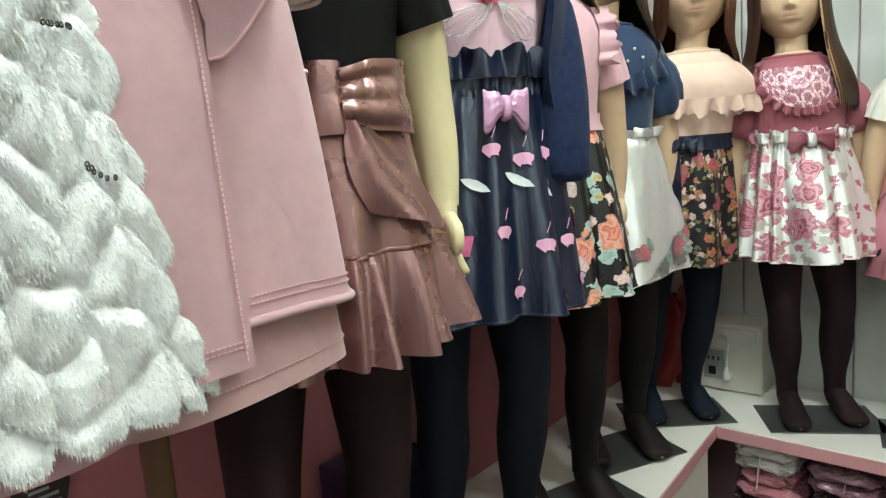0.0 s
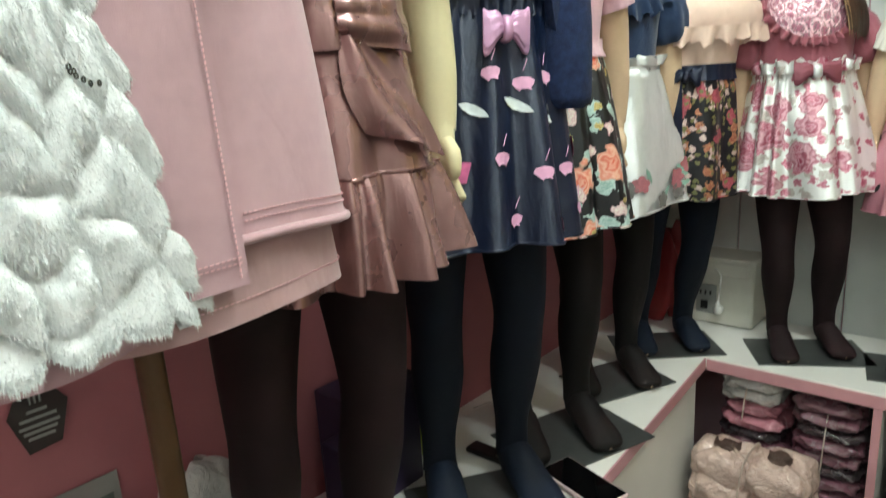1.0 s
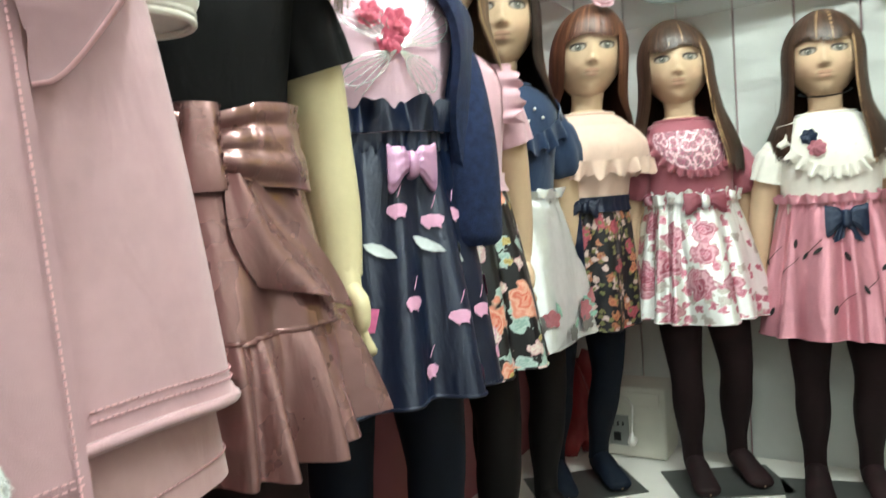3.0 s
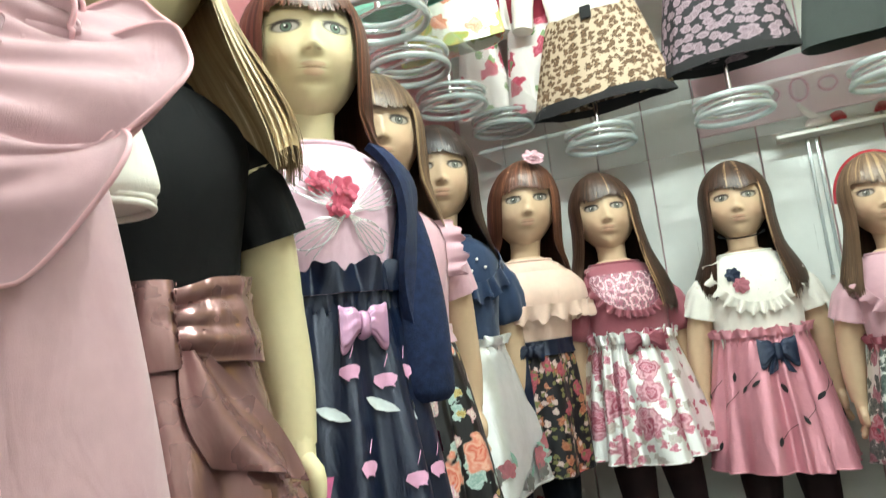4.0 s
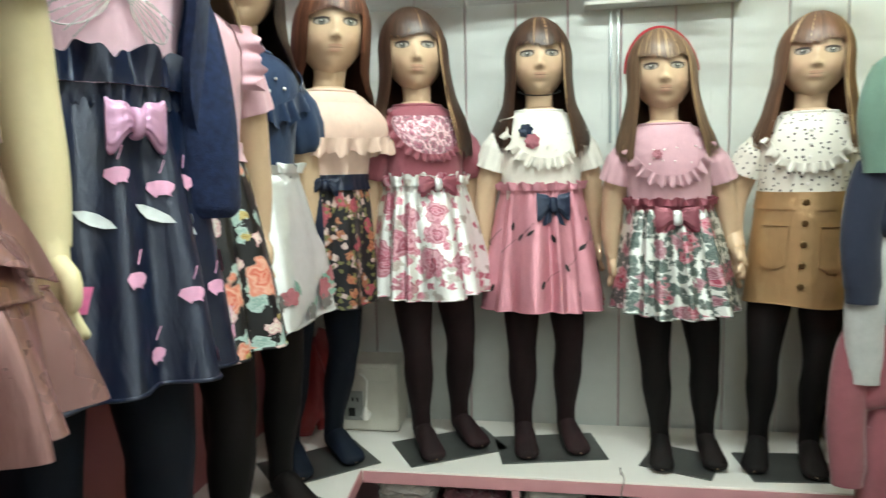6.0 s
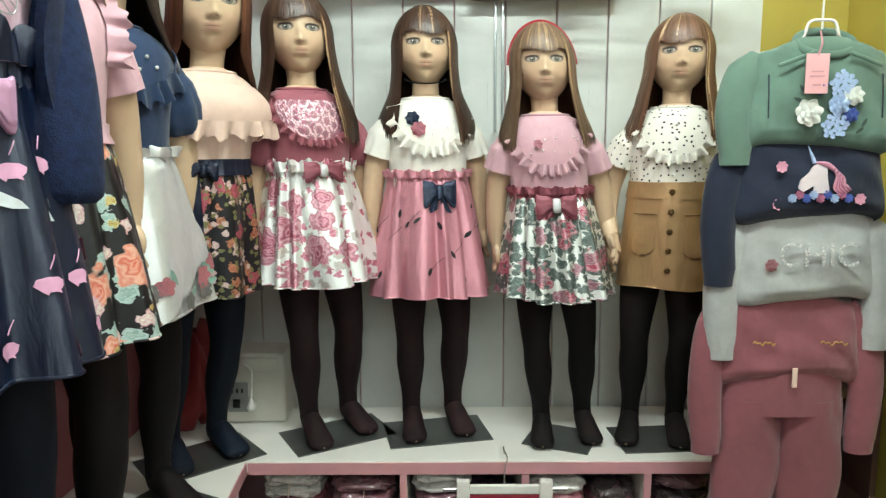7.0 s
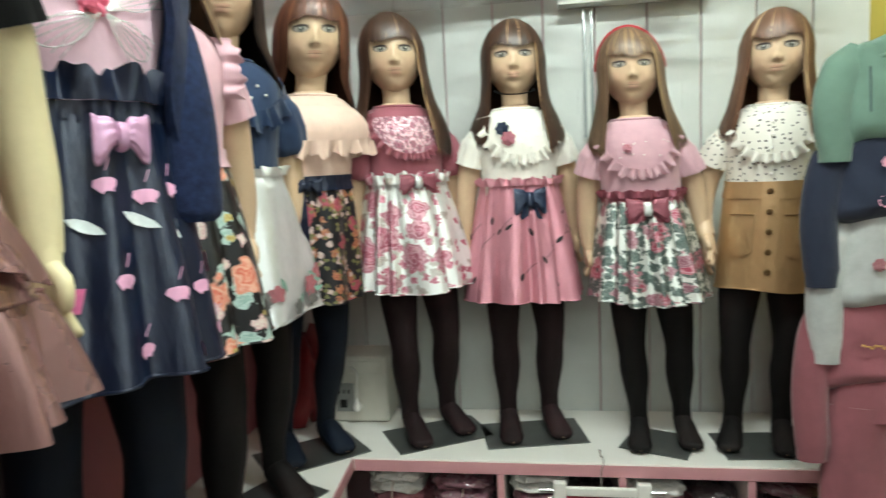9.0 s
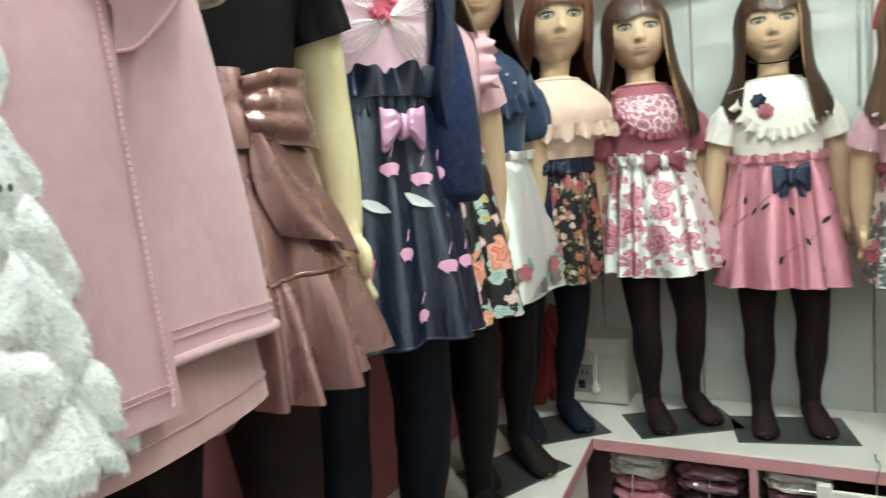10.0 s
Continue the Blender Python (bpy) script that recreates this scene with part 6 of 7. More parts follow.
# clips with wooden birds on the ledge
bird_white = plain("white_painted_wood", "d9cfca", 0.5, 0, 0.1, 0.05, 60)
bird_red = plain("red_painted_wood", "a52a33", 0.5, 0, 0.1, 0.05, 60)
for bx, sx in ((0.72, -1), (0.90, 1)):
    b_ = thing("bird_ornament", "small white and red wooden bird ornament on a ledge", "ornament", (bx, 2.21, 1.916), "bird ornaments")
    part("bird_body", Geo().tube(curve([(-0.03, 0, 0.012), (-0.012, 0, 0.020), (0.012, 0, 0.020), (0.03, 0, 0.014)], 12), curve([0.004, 0.014, 0.013, 0.003], 12), 12), bird_white, b_)
    part("wing", Geo().tube(curve([(0.0, -0.01, 0.022), (sx * 0.025, -0.014, 0.045), (sx * 0.04, -0.016, 0.070)], 10), [(0.010 - 0.0006 * k, 0.003) for k in range(10)], 8), bird_white, b_)
    part("head", Geo().tube(curve([(-sx * 0.028, -0.003, 0.018), (-sx * 0.045, -0.003, 0.022), (-sx * 0.060, -0.003, 0.012)], 10), curve([0.010, 0.012, 0.003], 10), 10), bird_red, b_, "red painted head")
rail = thing("slotted_rail", "slotted chrome wall rail for brackets", "rail", (0.70, WY - 0.018, 0))
for dx in (-0.010, 0.010):
    part("rail_bar", Geo().box(dx - 0.004, dx + 0.004, -0.006, 0.0, 1.55, 1.90, 0.001), acrylic, rail)

# ---- hanging sweatshirts ----
def sweat_body(w, h, d, fold=True, seed=0, neck=False):
    rng = np.random.default_rng(seed)
    ph = rng.uniform(0, 6.28, 4)
    v_ = np.linspace(0, 1, 34)[:, None]
    t_ = np.linspace(-np.pi, np.pi, 90, endpoint=False)[None]
    half = w * np.interp(v_, [0, 0.06, 0.16, 0.6, 0.92, 0.98, 1], [0.45, 0.70, 0.86, 0.95, 1.0, 0.97, 0.90])
    dep = d * np.interp(v_, [0, 0.08, 0.5, 0.85, 0.96, 1], [0.25, 0.6, 0.9, 1.0, 0.7, 0.12])
    c, s = np.sin(t_), -np.cos(t_)
    x_ = half * np.sign(c) * np.abs(c) ** 0.75
    y_ = dep * np.sign(s) * np.abs(s) ** 0.8
    y_ = y_ * (1 + 0.10 * np.cos(3 * t_ + 8 * v_ + ph[0]) + 0.06 * np.cos(7 * t_ - 15 * v_ + ph[1]))
    z_ = -h * v_ + 0.010 * np.cos(t_ * 2 + ph[2]) * v_ - 0.012 * np.abs(c) ** 3 * (v_ < 0.1)
    return Geo().grid(np.stack([x_, y_, z_ + 0 * t_], 2), True, None, 0)


SX, SY = 1.30, 1.72
green_sweat = cloth("sage_green_fleece", "5c7769", 0.85, 0.3)
navy_sweat = cloth("navy_fleece_jersey", "161d30", 0.85, 0.2)
grey_sweat = cloth("heather_grey_fleece", "a7aaa8", 0.85, 0.3, 1000, 0.3, 0.16)
mauve_sweat = cloth("mauve_fleece", "824a52", 0.85, 0.3)
SWEATS = [(1.715, 0.225, 0.150, green_sweat, "sage green sweatshirt with blue flower embroidery", 0.0, (0.19, 0.0)),
          (1.535, 0.185, 0.160, navy_sweat, "navy sweatshirt with pink embroidered print", -0.005, (0.26, 0.0)),
          (1.385, 0.210, 0.150, grey_sweat, "heather grey sweatshirt with beaded word", 0.0, (0.27, 0.25)),
          (1.200, 0.200, 0.155, mauve_sweat, "mauve sweatshirt with small gold print", -0.015, (0.30, 0.30))]
SWEAT_OBS = []
for i, (zt, h, w, m, lb, dx, sl) in enumerate(SWEATS):
    sw = thing("sweatshirt", lb, "sweatshirt", (SX + dx, SY + 0.008 * i, zt), "folded sweatshirts hanging one below another")
    SWEAT_OBS.append(sw)
    part("body", sweat_body(w, h, 0.044, True, i + 1), m, sw)
    for sx, ln in ((-1, sl[0]), (1, sl[1])):
        if ln:
            pts = curve([(sx * w * 0.80, 0.008, -0.035), (sx * w * 1.02, 0.004, -0.09), (sx * w * 1.12, -0.002, -0.035 - ln * 0.6), (sx * w * 1.08, -0.004, -0.03 - ln)], 18)
            part("sleeve", Geo().tube(pts, [((0.042 - 0.008 * k / 17) * min(1, 0.45 + 0.14 * k), (0.026 - 0.004 * k / 17) * min(1, 0.45 + 0.14 * k)) for k in range(18)], 18, side=(0, 1, 0)), m, sw)
            e = pts[-1]
            part("cuff", Geo().tube([e + np.array((0, 0, 0.01)), e + np.array((0, 0, -0.012)), e + np.array((0, 0, -0.032))], [(0.034, 0.022), (0.031, 0.021), (0.030, 0.020)], 18, side=(0, 1, 0)), m, sw)
sw = SWEAT_OBS[0]
t = np.linspace(0, 2 * np.pi, 40)
part("collar", Geo().tube(np.stack([0.056 * np.cos(t), 0.022 * np.sin(t) - 0.012, -0.014 + 0.026 * np.sin(t)], 1), [(0.0085, 0.006)] * 40, 10, caps=False), green_sweat, sw, "ribbed collar")
for sx in (-1, 1):
    part("shoulder_braid", Geo().tube(curve([(sx * 0.035, -0.043, -0.036), (sx * 0.065, -0.043, -0.047), (sx * 0.100, -0.040, -0.060)], 12), [(0.004, 0.0018)] * 12, 8, side=(0, 1, 0)), green_sweat, sw, "braided shoulder trim")
    part("sleeve_seam", Geo().tube(curve([(sx * 0.112, -0.026, -0.075), (sx * 0.112, -0.030, -0.11), (sx * 0.112, -0.034, -0.16)], 14), 0.0014, 6), navy_sweat, sw, "dark sleeve seam")
thread = {key: cloth(key, hx, 0.6, 0.3) for key, hx in (("embroidery_blue", "3f56a6"), ("embroidery_white", "dfe2dc"), ("embroidery_sky", "9fb4d6"), ("embroidery_leaf", "2c3f3a"))}
rng = np.random.default_rng(6)
FY0 = -0.046
for x, z, r, key in ((-0.022, -0.100, 0.017, "embroidery_blue"), (-0.040, -0.150, 0.028, "embroidery_white"), (0.018, -0.135, 0.022, "embroidery_sky"), (0.046, -0.118, 0.020, "embroidery_white"), (0.042, -0.155, 0.016, "embroidery_blue")):
    g = Geo()
    rosette(g, (x, FY0, z), (0, -1, 0.05), r, 5, int(r * 1000))
    part("flower_embroidery", g, thread[key], sw, "embroidered rose")
for x, z, r in ((0.022, -0.095, 0.024), (0.012, -0.175, 0.025)):
    g = Geo()
    for k in range(22):
        rr, an = r * math.sqrt((k + 0.5) / 22), k * 2.4
        rosette(g, (x + rr * math.cos(an), FY0 - 0.002, z + rr * math.sin(an)), (0, -1, 0.05), 0.0055, 1, k)
    part("hydrangea_embroidery", g, thread["embroidery_sky"], sw, "pale blue embroidered hydrangea head")
for x, z, sp in ((-0.055, -0.105, 0.6), (-0.062, -0.125, 1.2), (0.062, -0.185, -0.9), (0.070, -0.170, -0.5), (-0.010, -0.190, 2.2)):
    lf = np.concatenate([LEAF * 0.020])
    c_, s_ = math.cos(sp), math.sin(sp)
    part("leaf_embroidery", Geo().add([(x + q_[0] * c_ - q_[1] * s_, FY0 - 0.001, z + q_[0] * s_ + q_[1] * c_) for q_ in lf], [list(range(8))], None, 0, False), thread["embroidery_leaf"], sw, "dark green embroidered leaf")
sw = SWEAT_OBS[1]
pale_thread = cloth("white_thread_patch", "e0d3d6", 0.6, 0.2)
mane = [cloth("pink_thread_patch", "d293a8", 0.6, 0.2), cloth("deep_pink_thread", "a8607c", 0.6, 0.2)]
PONY = [(-0.040, -0.118), (-0.036, -0.100), (-0.022, -0.088), (-0.012, -0.072), (0.004, -0.066), (0.014, -0.078), (0.016, -0.100), (0.022, -0.128), (-0.010, -0.128), (-0.010, -0.112), (-0.022, -0.120), (-0.032, -0.126)]
front, rear = [(x, -0.0475, z) for x, z in PONY], [(x, -0.043, z) for x, z in PONY]
part("print_patch", Geo().add(front + rear, [list(range(12))] + [[i, (i + 1) % 12, 12 + (i + 1) % 12, 12 + i] for i in range(12)], None, 0, False), pale_thread, sw, "pale embroidered pony head")
part("print_horn", Geo().tube([(-0.012, -0.047, -0.068), (-0.020, -0.047, -0.050), (-0.027, -0.047, -0.034)], [0.004, 0.0025, 0.0006], 8), thread["embroidery_sky"], sw, "small embroidered horn")
for k in range(9):
    o = 0.006 * k
    part("print_mane", Geo().tube(curve([(-0.014 + o * 0.6, -0.0475, -0.066 - 0.2 * o), (0.014 + o * 0.6, -0.049, -0.070 - 0.5 * o), (0.034 + 0.3 * o, -0.049, -0.092 - 0.4 * o), (0.030 + 0.5 * o, -0.048, -0.118 + 0.1 * o), (0.046 + 0.4 * o, -0.047, -0.134 + 0.25 * o)], 16), curve([(0.001, 0.001), (0.0035, 0.0015), (0.004, 0.0015), (0.003, 0.0012), (0.0006, 0.0006)], 16), 6, side=(0, 1, 0)), mane[k % 2], sw, "pink embroidered lock of mane")
for k in range(9):
    g = Geo()
    rosette(g, (-0.052 + 0.014 * k, -0.047, -0.138 + 0.007 * (k % 2)), (0, -1, 0), 0.0095, 2, k)
    part("flower_embroidery", g, (thread["embroidery_sky"], mane[1], thread["embroidery_blue"])[k % 3], sw, "small embroidered flower")
for x, z in ((-0.075, -0.075), (-0.078, -0.150), (0.085, -0.140)):
    g = Geo()
    rosette(g, (x, -0.044, z), (0, -1, 0), 0.012, 1, 4)
    part("butterfly_embroidery", g, mane[0], sw, "small embroidered butterfly")

word = bpy.data.curves.new("word", "FONT")
word.body, word.size, word.align_x, word.align_y, word.extrude, word.offset = "CHIC", 0.070, "CENTER", "CENTER", 0.0012, 0.0
tmp = new("word_tmp", word)
bpy.context.view_layer.update()
wm = bpy.data.meshes.new_from_object(tmp)
bpy.data.objects.remove(tmp)


def bead_material():
    n = Nodes("crystal_beads")
    vo = n.node("ShaderNodeTexVoronoi", Scale=190.0)
    n.put(vo.inputs["Vector"], n.place())
    d = n.ramp(vo.outputs["Distance"], 0.30, 0.45)
    n.bump(vo.outputs["Distance"], 0.9, 0.002)
    return n.done(n.mix(d, lin("efefec"), lin("c9cbc9")), 0.25, 0.2, 0, 0, 0.7)


wm.materials.append(bead_material())
wo = new("word_print", wm)
wo.parent = SWEAT_OBS[2]
wo.location, wo.rotation_euler = (0.008, -0.0520, -0.105), (radians(90), 0, 0)
tagged(wo, "beaded capital letters CHIC")
g = Geo()
rosette(g, (-0.085, -0.044, -0.125), (0, -1, 0), 0.014, 3, 2)
part("flower_embroidery", g, cloth("rose_thread", "a06a70", 0.6, 0.2), SWEAT_OBS[2], "small rose patch")
gold = plain("gold_foil_print", "c79a5a", 0.3, 0.6, 0.1, 0.02, 80)
for k, (x0, x1) in enumerate(((-0.095, -0.05), (0.045, 0.10))):
    t = np.linspace(0, 1, 30)
    part("gold_print", Geo().tube(np.stack([x0 + (x1 - x0) * t, -0.048 + 0 * t, -0.105 + 0.005 * np.sin(t * 19) * np.cos(t * 7)], 1), 0.0016, 5), gold, SWEAT_OBS[3], "faded gold scribble print")

trs = thing("trousers", "mauve jogging trousers with a drawstring", "trousers", (SX - 0.02, SY + 0.035, 1.03))
for sx in (-1, 1):
    v_ = np.linspace(0, 1, 30)[:, None]
    t_ = np.linspace(-np.pi, np.pi, 40, endpoint=False)[None]
    cx = sx * (0.062 + 0.022 * v_)
    rw = 0.074 - 0.012 * v_
    k = 1 + 0.06 * np.cos(3 * t_ + 10 * v_) + 0.04 * np.cos(5 * t_ - 17 * v_)
    part("leg", Geo().grid(np.stack([cx + rw * np.sin(t_) * k, -0.042 * np.cos(t_) * k + 0 * v_, -0.07 - 0.52 * v_ + 0 * t_], 2), True, None, 0.003), mauve_sweat, trs)
t_ = np.linspace(-np.pi, np.pi, 60, endpoint=False)[None]
v_ = np.linspace(0, 1, 12)[:, None]
part("waist", Geo().grid(np.stack([(0.125 + 0.012 * v_) * np.sin(t_) * (1 + 0.03 * np.cos(12 * t_)), -0.050 * np.cos(t_) + 0 * v_, 0.02 - 0.12 * v_ + 0 * t_], 2), True, None, 0.003), mauve_sweat, trs)
part("drawstring_tag", Geo().box(-0.005, 0.005, -0.062, -0.058, -0.030, 0.012, 0.001), peach_jersey, trs, "pale woven drawstring tag")

hanger_white = plain("white_plastic_hanger", "e2e0db", 0.3, 0, 0.04, 0, 40)
hg = thing("clothes_hanger", "white plastic hanger on a hook", "hanger", (SX, SY, 1.72))
part("hook", Geo().tube(curve([(0, 0, 0.01), (0, 0, 0.06), (0.0, 0, 0.10), (0.0, 0.0, 0.20)], 14), 0.0022, 8), hanger_white, hg)
for sx in (-1, 1):
    part("arm", Geo().tube(curve([(0, 0, 0.028), (sx * 0.025, 0, 0.024), (sx * 0.036, 0, -0.005), (sx * 0.06, 0, -0.02)], 14), 0.003, 8), hanger_white, hg)
tg = thing("price_tag", "pink card price tag on a loop", "tag", (SX - 0.035, SY - 0.058, 1.645))
part("card", Geo().box(-0.022, 0.022, -0.0012, 0.0012, -0.045, 0.030, 0.0005), plain("pink_card", "dfa8ab", 0.6, 0, 0.05, 0.02, 50), tg)
for k, (w_, z_) in enumerate(((0.012, -0.005), (0.014, -0.014), (0.008, -0.030))):
    part("print_bar", Geo().box(-w_, w_, -0.0018, -0.0013, z_, z_ + 0.003, 0), pink_edge, tg)
part("loop", Geo().tube(curve([(0, 0, 0.025), (0.006, 0, 0.05), (0.012, 0.02, 0.075)], 8), 0.0018, 6), pink_satin, tg)

# further along: part of another hanging jacket, and a brown shelf with packs
jk = thing("jacket", "navy jacket hanging beside the yellow wall", "jacket", (1.555, 1.62, 1.62))
part("body", sweat_body(0.10, 0.34, 0.05, True, 9), navy_sweat, jk)
part("sleeve", Geo().tube(curve([(-0.075, 0, -0.05), (-0.095, -0.01, -0.16), (-0.100, -0.015, -0.27)], 14), [(0.030, 0.024)] * 14, 14, side=(0, 1, 0)), navy_sweat, jk)
part("striped_hem", Geo().box(-0.11, 0.09, -0.03, 0.03, -0.42, -0.345, 0.008), cloth("striped_knit", "9a8f86", 0.8, 0.2), jk, "striped knitted hem")

# ---- packs of clothes in the cubbies ----
def film_material(name, hexcol, rough=0.22):
    """Folded clothes in clear wrinkled film."""
    n = Nodes(name)
    p = n.place()
    col = varied(n, lin(hexcol), p, 0.18, 12, 70)
    n.bump(n.noise(n.scaled(p, 1, 1, 2.2), 38, 4, 0.6, 1.4), 0.8, 0.012)
    return n.done(col, n.ramp(n.noise(p, 30, 3), 0.35, 0.65, rough * 0.7, rough * 1.5), 0, 0, 0.9, 0.7)


film_white = film_material("film_over_white", "cfccc8")
film_beige = film_material("film_over_beige", "cdb0a4")
film_mauve = film_material("film_over_dark_mauve", "6d4450")
film_pink = film_material("film_over_pink", "b3727e")
film_dark = film_material("film_over_dark_brown", "32242a")
twine = plain("pale_fabric_tie", "c9b5aa", 0.7, 0, 0.1, 0.1, 80)


def pillow(cx, cy, cz, wx, wy, wz, seed, tilt=0.0, puff=0.55):
    rng = np.random.default_rng(seed)
    ph = rng.uniform(0, 6.28, 6)
    u = np.linspace(-np.pi, np.pi, 48, endpoint=False)[None]
    w_ = np.linspace(-1.45, 1.45, 18)[:, None]
    c, s = np.cos(u), np.sin(u)
    x = np.sign(c) * np.abs(c) ** puff * np.cos(w_) ** 0.45 * wx / 2
    y = np.sign(s) * np.abs(s) ** puff * np.cos(w_) ** 0.45 * wy / 2
    z = np.sin(w_) * wz / 2 * (1 + 0.12 * np.cos(3 * u + ph[0])) + 0.06 * wz * np.cos(5 * u + ph[1])
    k = 1 + 0.035 * np.cos(7 * u + 5 * w_ + ph[2]) + 0.03 * np.cos(11 * u - 3 * w_ + ph[3])
    ct, st = math.cos(tilt), math.sin(tilt)
    X, Z = x * k * ct - z * st, x * k * st + z * ct
    return Geo().grid(np.stack([cx + X, cy + y * k, cz + Z], 2), True, None, 0, 0, True)


def pack(x, y, z, wx, wy, n, each, mats, label, seed=0, tie=True, tilt=0.0):
    ob = thing("clothes_pack", label, "pack", (x, y, z), "wrapped clothes packs")
    rng = np.random.default_rng(seed)
    for i in range(n if wx > 0.25 and each > 0.06 else 0):
        for sx in (-1, 1):
            part("folded_garment", pillow(sx * wx * 0.24 + rng.uniform(-0.012, 0.012), rng.uniform(-0.012, 0.012), each * (i + 0.5) + rng.uniform(-0.006, 0.006), wx * 0.56, wy * rng.uniform(0.9, 1.1), each * 1.35, seed + 3 * i + sx, sx * rng.uniform(-0.25, 0.35)), mats[i % len(mats)], ob)
    for i in range(0 if wx > 0.25 and each > 0.06 else n):
        part("folded_garment", pillow(rng.uniform(-0.006, 0.006), rng.uniform(-0.006, 0.006), each * (i + 0.5), wx * rng.uniform(0.94, 1.04), wy, each * 1.25, seed + i, tilt * rng.uniform(0.4, 1.2)), mats[i % len(mats)], ob)
    if tie:
        h = n * each + 0.004
        part("tie", Geo().tube(curve([(0.01, wy / 2, h * 0.5), (0.005, wy * 0.35, h), (0.0, -wy * 0.35, h), (-0.005, -wy / 2 - 0.008, h * 0.6), (-0.01, -wy / 2 - 0.010, 0.0)], 22), [(0.006, 0.0016)] * 22, 8, side=(1, 0, 0)), twine, ob, "tied fabric strip")
    return ob


pack(0.16, 2.02, 0.59, 0.15, 0.20, 3, 0.036, [film_pink, film_white, film_white], "white and pink wrapped clothes tied together", 1)
pack(0.16, 2.02, 0.326, 0.17, 0.20, 8, 0.033, [film_dark, film_pink, film_mauve], "dark pink wrapped clothes stack in a cubby", 11, False)
pack(0.345, 2.0, 0.326, 0.16, 0.20, 11, 0.033, [film_mauve, film_mauve, film_dark], "dark mauve wrapped clothes stack in a cubby", 21)
pack(0.21, 1.79, 0.30, 0.27, 0.15, 4, 0.066, [film_beige], "beige wrapped clothes bundle tied with cloth", 31, True, 0.1)
pack(0.54, 2.0, 0.60, 0.15, 0.20, 4, 0.026, [film_white, film_mauve, film_white], "white wrapped clothes stack in a cubby", 41, False)
pack(0.66, 2.02, 0.326, 0.13, 0.20, 9, 0.036, [film_dark, film_mauve], "dark wrapped clothes stack in a cubby", 51, False)
pack(0.53, 2.02, 0.326, 0.12, 0.20, 8, 0.033, [film_dark, film_white], "grey wrapped clothes stack in a cubby", 57, False)
pack(0.83, 2.0, 0.326, 0.15, 0.20, 10, 0.036, [film_white, film_white, film_pink], "white wrapped clothes stack in a cubby", 61, False)
pack(0.965, 2.0, 0.326, 0.12, 0.20, 9, 0.038, [film_dark, film_pink], "dark wrapped clothes stack in a cubby", 71, False)
pack(1.14, 2.02, 0.326, 0.16, 0.20, 10, 0.036, [film_dark, film_mauve], "dark wrapped clothes stack in a cubby", 81, False)
stool = thing("low_stand", "low white board stand under wrapped clothes", "stand", (0.20, 1.79, 0))
part("board", Geo().box(-0.13, 0.13, -0.085, 0.085, 0.275, 0.299, 0.003), white_paint, stool)
for sx in (-1, 1):
    part("side", Geo().box(sx * 0.11 - 0.008, sx * 0.11 + 0.008, -0.08, 0.08, 0, 0.2745, 0.002), white_paint, stool)
unit = thing("brown_shelf_unit", "dark brown shelf unit beside the yellow wall", "shelf", (1.44, 2.08, 0))
brown = plain("dark_brown_laminate", "4a322b", 0.5, 0, 0.15, 0.08, 25)
for z in (0.30, 0.60, 0.90, 1.20):
    part("board", Geo().box(-0.15, 0.19, -0.15, 0.15, z - 0.012, z + 0.012, 0.002), brown, unit)
for dx in (-0.142, 0.182):
    part("side", Geo().box(dx - 0.008, dx + 0.008, -0.148, 0.148, 0.0, 1.2, 0.002), brown, unit)
for i, z in enumerate((0.313, 0.613, 0.913, 1.213)):
    pack(1.43, 2.06, z, 0.26, 0.2, 5, 0.042, [film_dark if i < 2 else film_white, film_white if i % 2 else film_mauve], "wrapped clothes stacked on a brown shelf", 91 + i, False)

clip = thing("clip_hanger", "white plastic clip hanger holding red cloth", "hanger", (0.69, 1.868, 0.685))
part("bar", Geo().box(-0.085, 0.085, -0.006, 0.006, -0.012, 0.012, 0.004), hanger_white, clip)
for sx in (-1, 1):
    part("clip_jaw", Geo().box(sx * 0.10 - 0.016, sx * 0.10 + 0.016, -0.010, 0.010, -0.028, 0.024, 0.004), hanger_white, clip)
    part("bar_end", Geo().tube([(sx * 0.116, 0, 0.0), (sx * 0.15, 0, 0.0)], 0.005, 10), chrome, clip)
part("hook", Geo().tube(curve([(0.0, 0, 0.012), (0.0, 0, 0.05), (0.006, 0, 0.08), (-0.002, 0, 0.098), (-0.002, 0.012, 0.102), (0.0, 0.022, 0.080)], 22), 0.0018, 8), chrome, clip)
part("red_cloth", Geo().box(-0.09, 0.09, -0.004, 0.004, -0.34, -0.013, 0.003), red_knit, clip, "red folded cloth")

# ---- small things on the shelves ----
box_white = plain("off_white_plastic_case", "c9c6bb", 0.4, 0, 0.06, 0.04, 40)
grey_plate = plain("grey_socket_panel", "8d8f8c", 0.45, 0, 0.08, 0.03, 60)
dark_plastic = plain("black_plastic", "151515", 0.35, 0, 0.1, 0.03, 60)
vs = thing("voltage_stabiliser", "off-white voltage box with sockets and a plug", "voltage box", (0.008, 2.175, SH))
part("case", Geo().box(-0.085, 0.095, -0.055, 0.075, 0.002, 0.200, 0.008), box_white, vs)
part("top_ledge", Geo().box(-0.07, 0.08, -0.060, -0.0555, 0.150, 0.188, 0.002), box_white, vs)
part("socket_panel", Geo().box(-0.062, -0.006, -0.059, -0.0555, 0.035, 0.120, 0.001), grey_plate, vs)
part("switch", Geo().box(-0.048, -0.028, -0.063, -0.0595, 0.048, 0.072, 0.001), dark_plastic, vs)
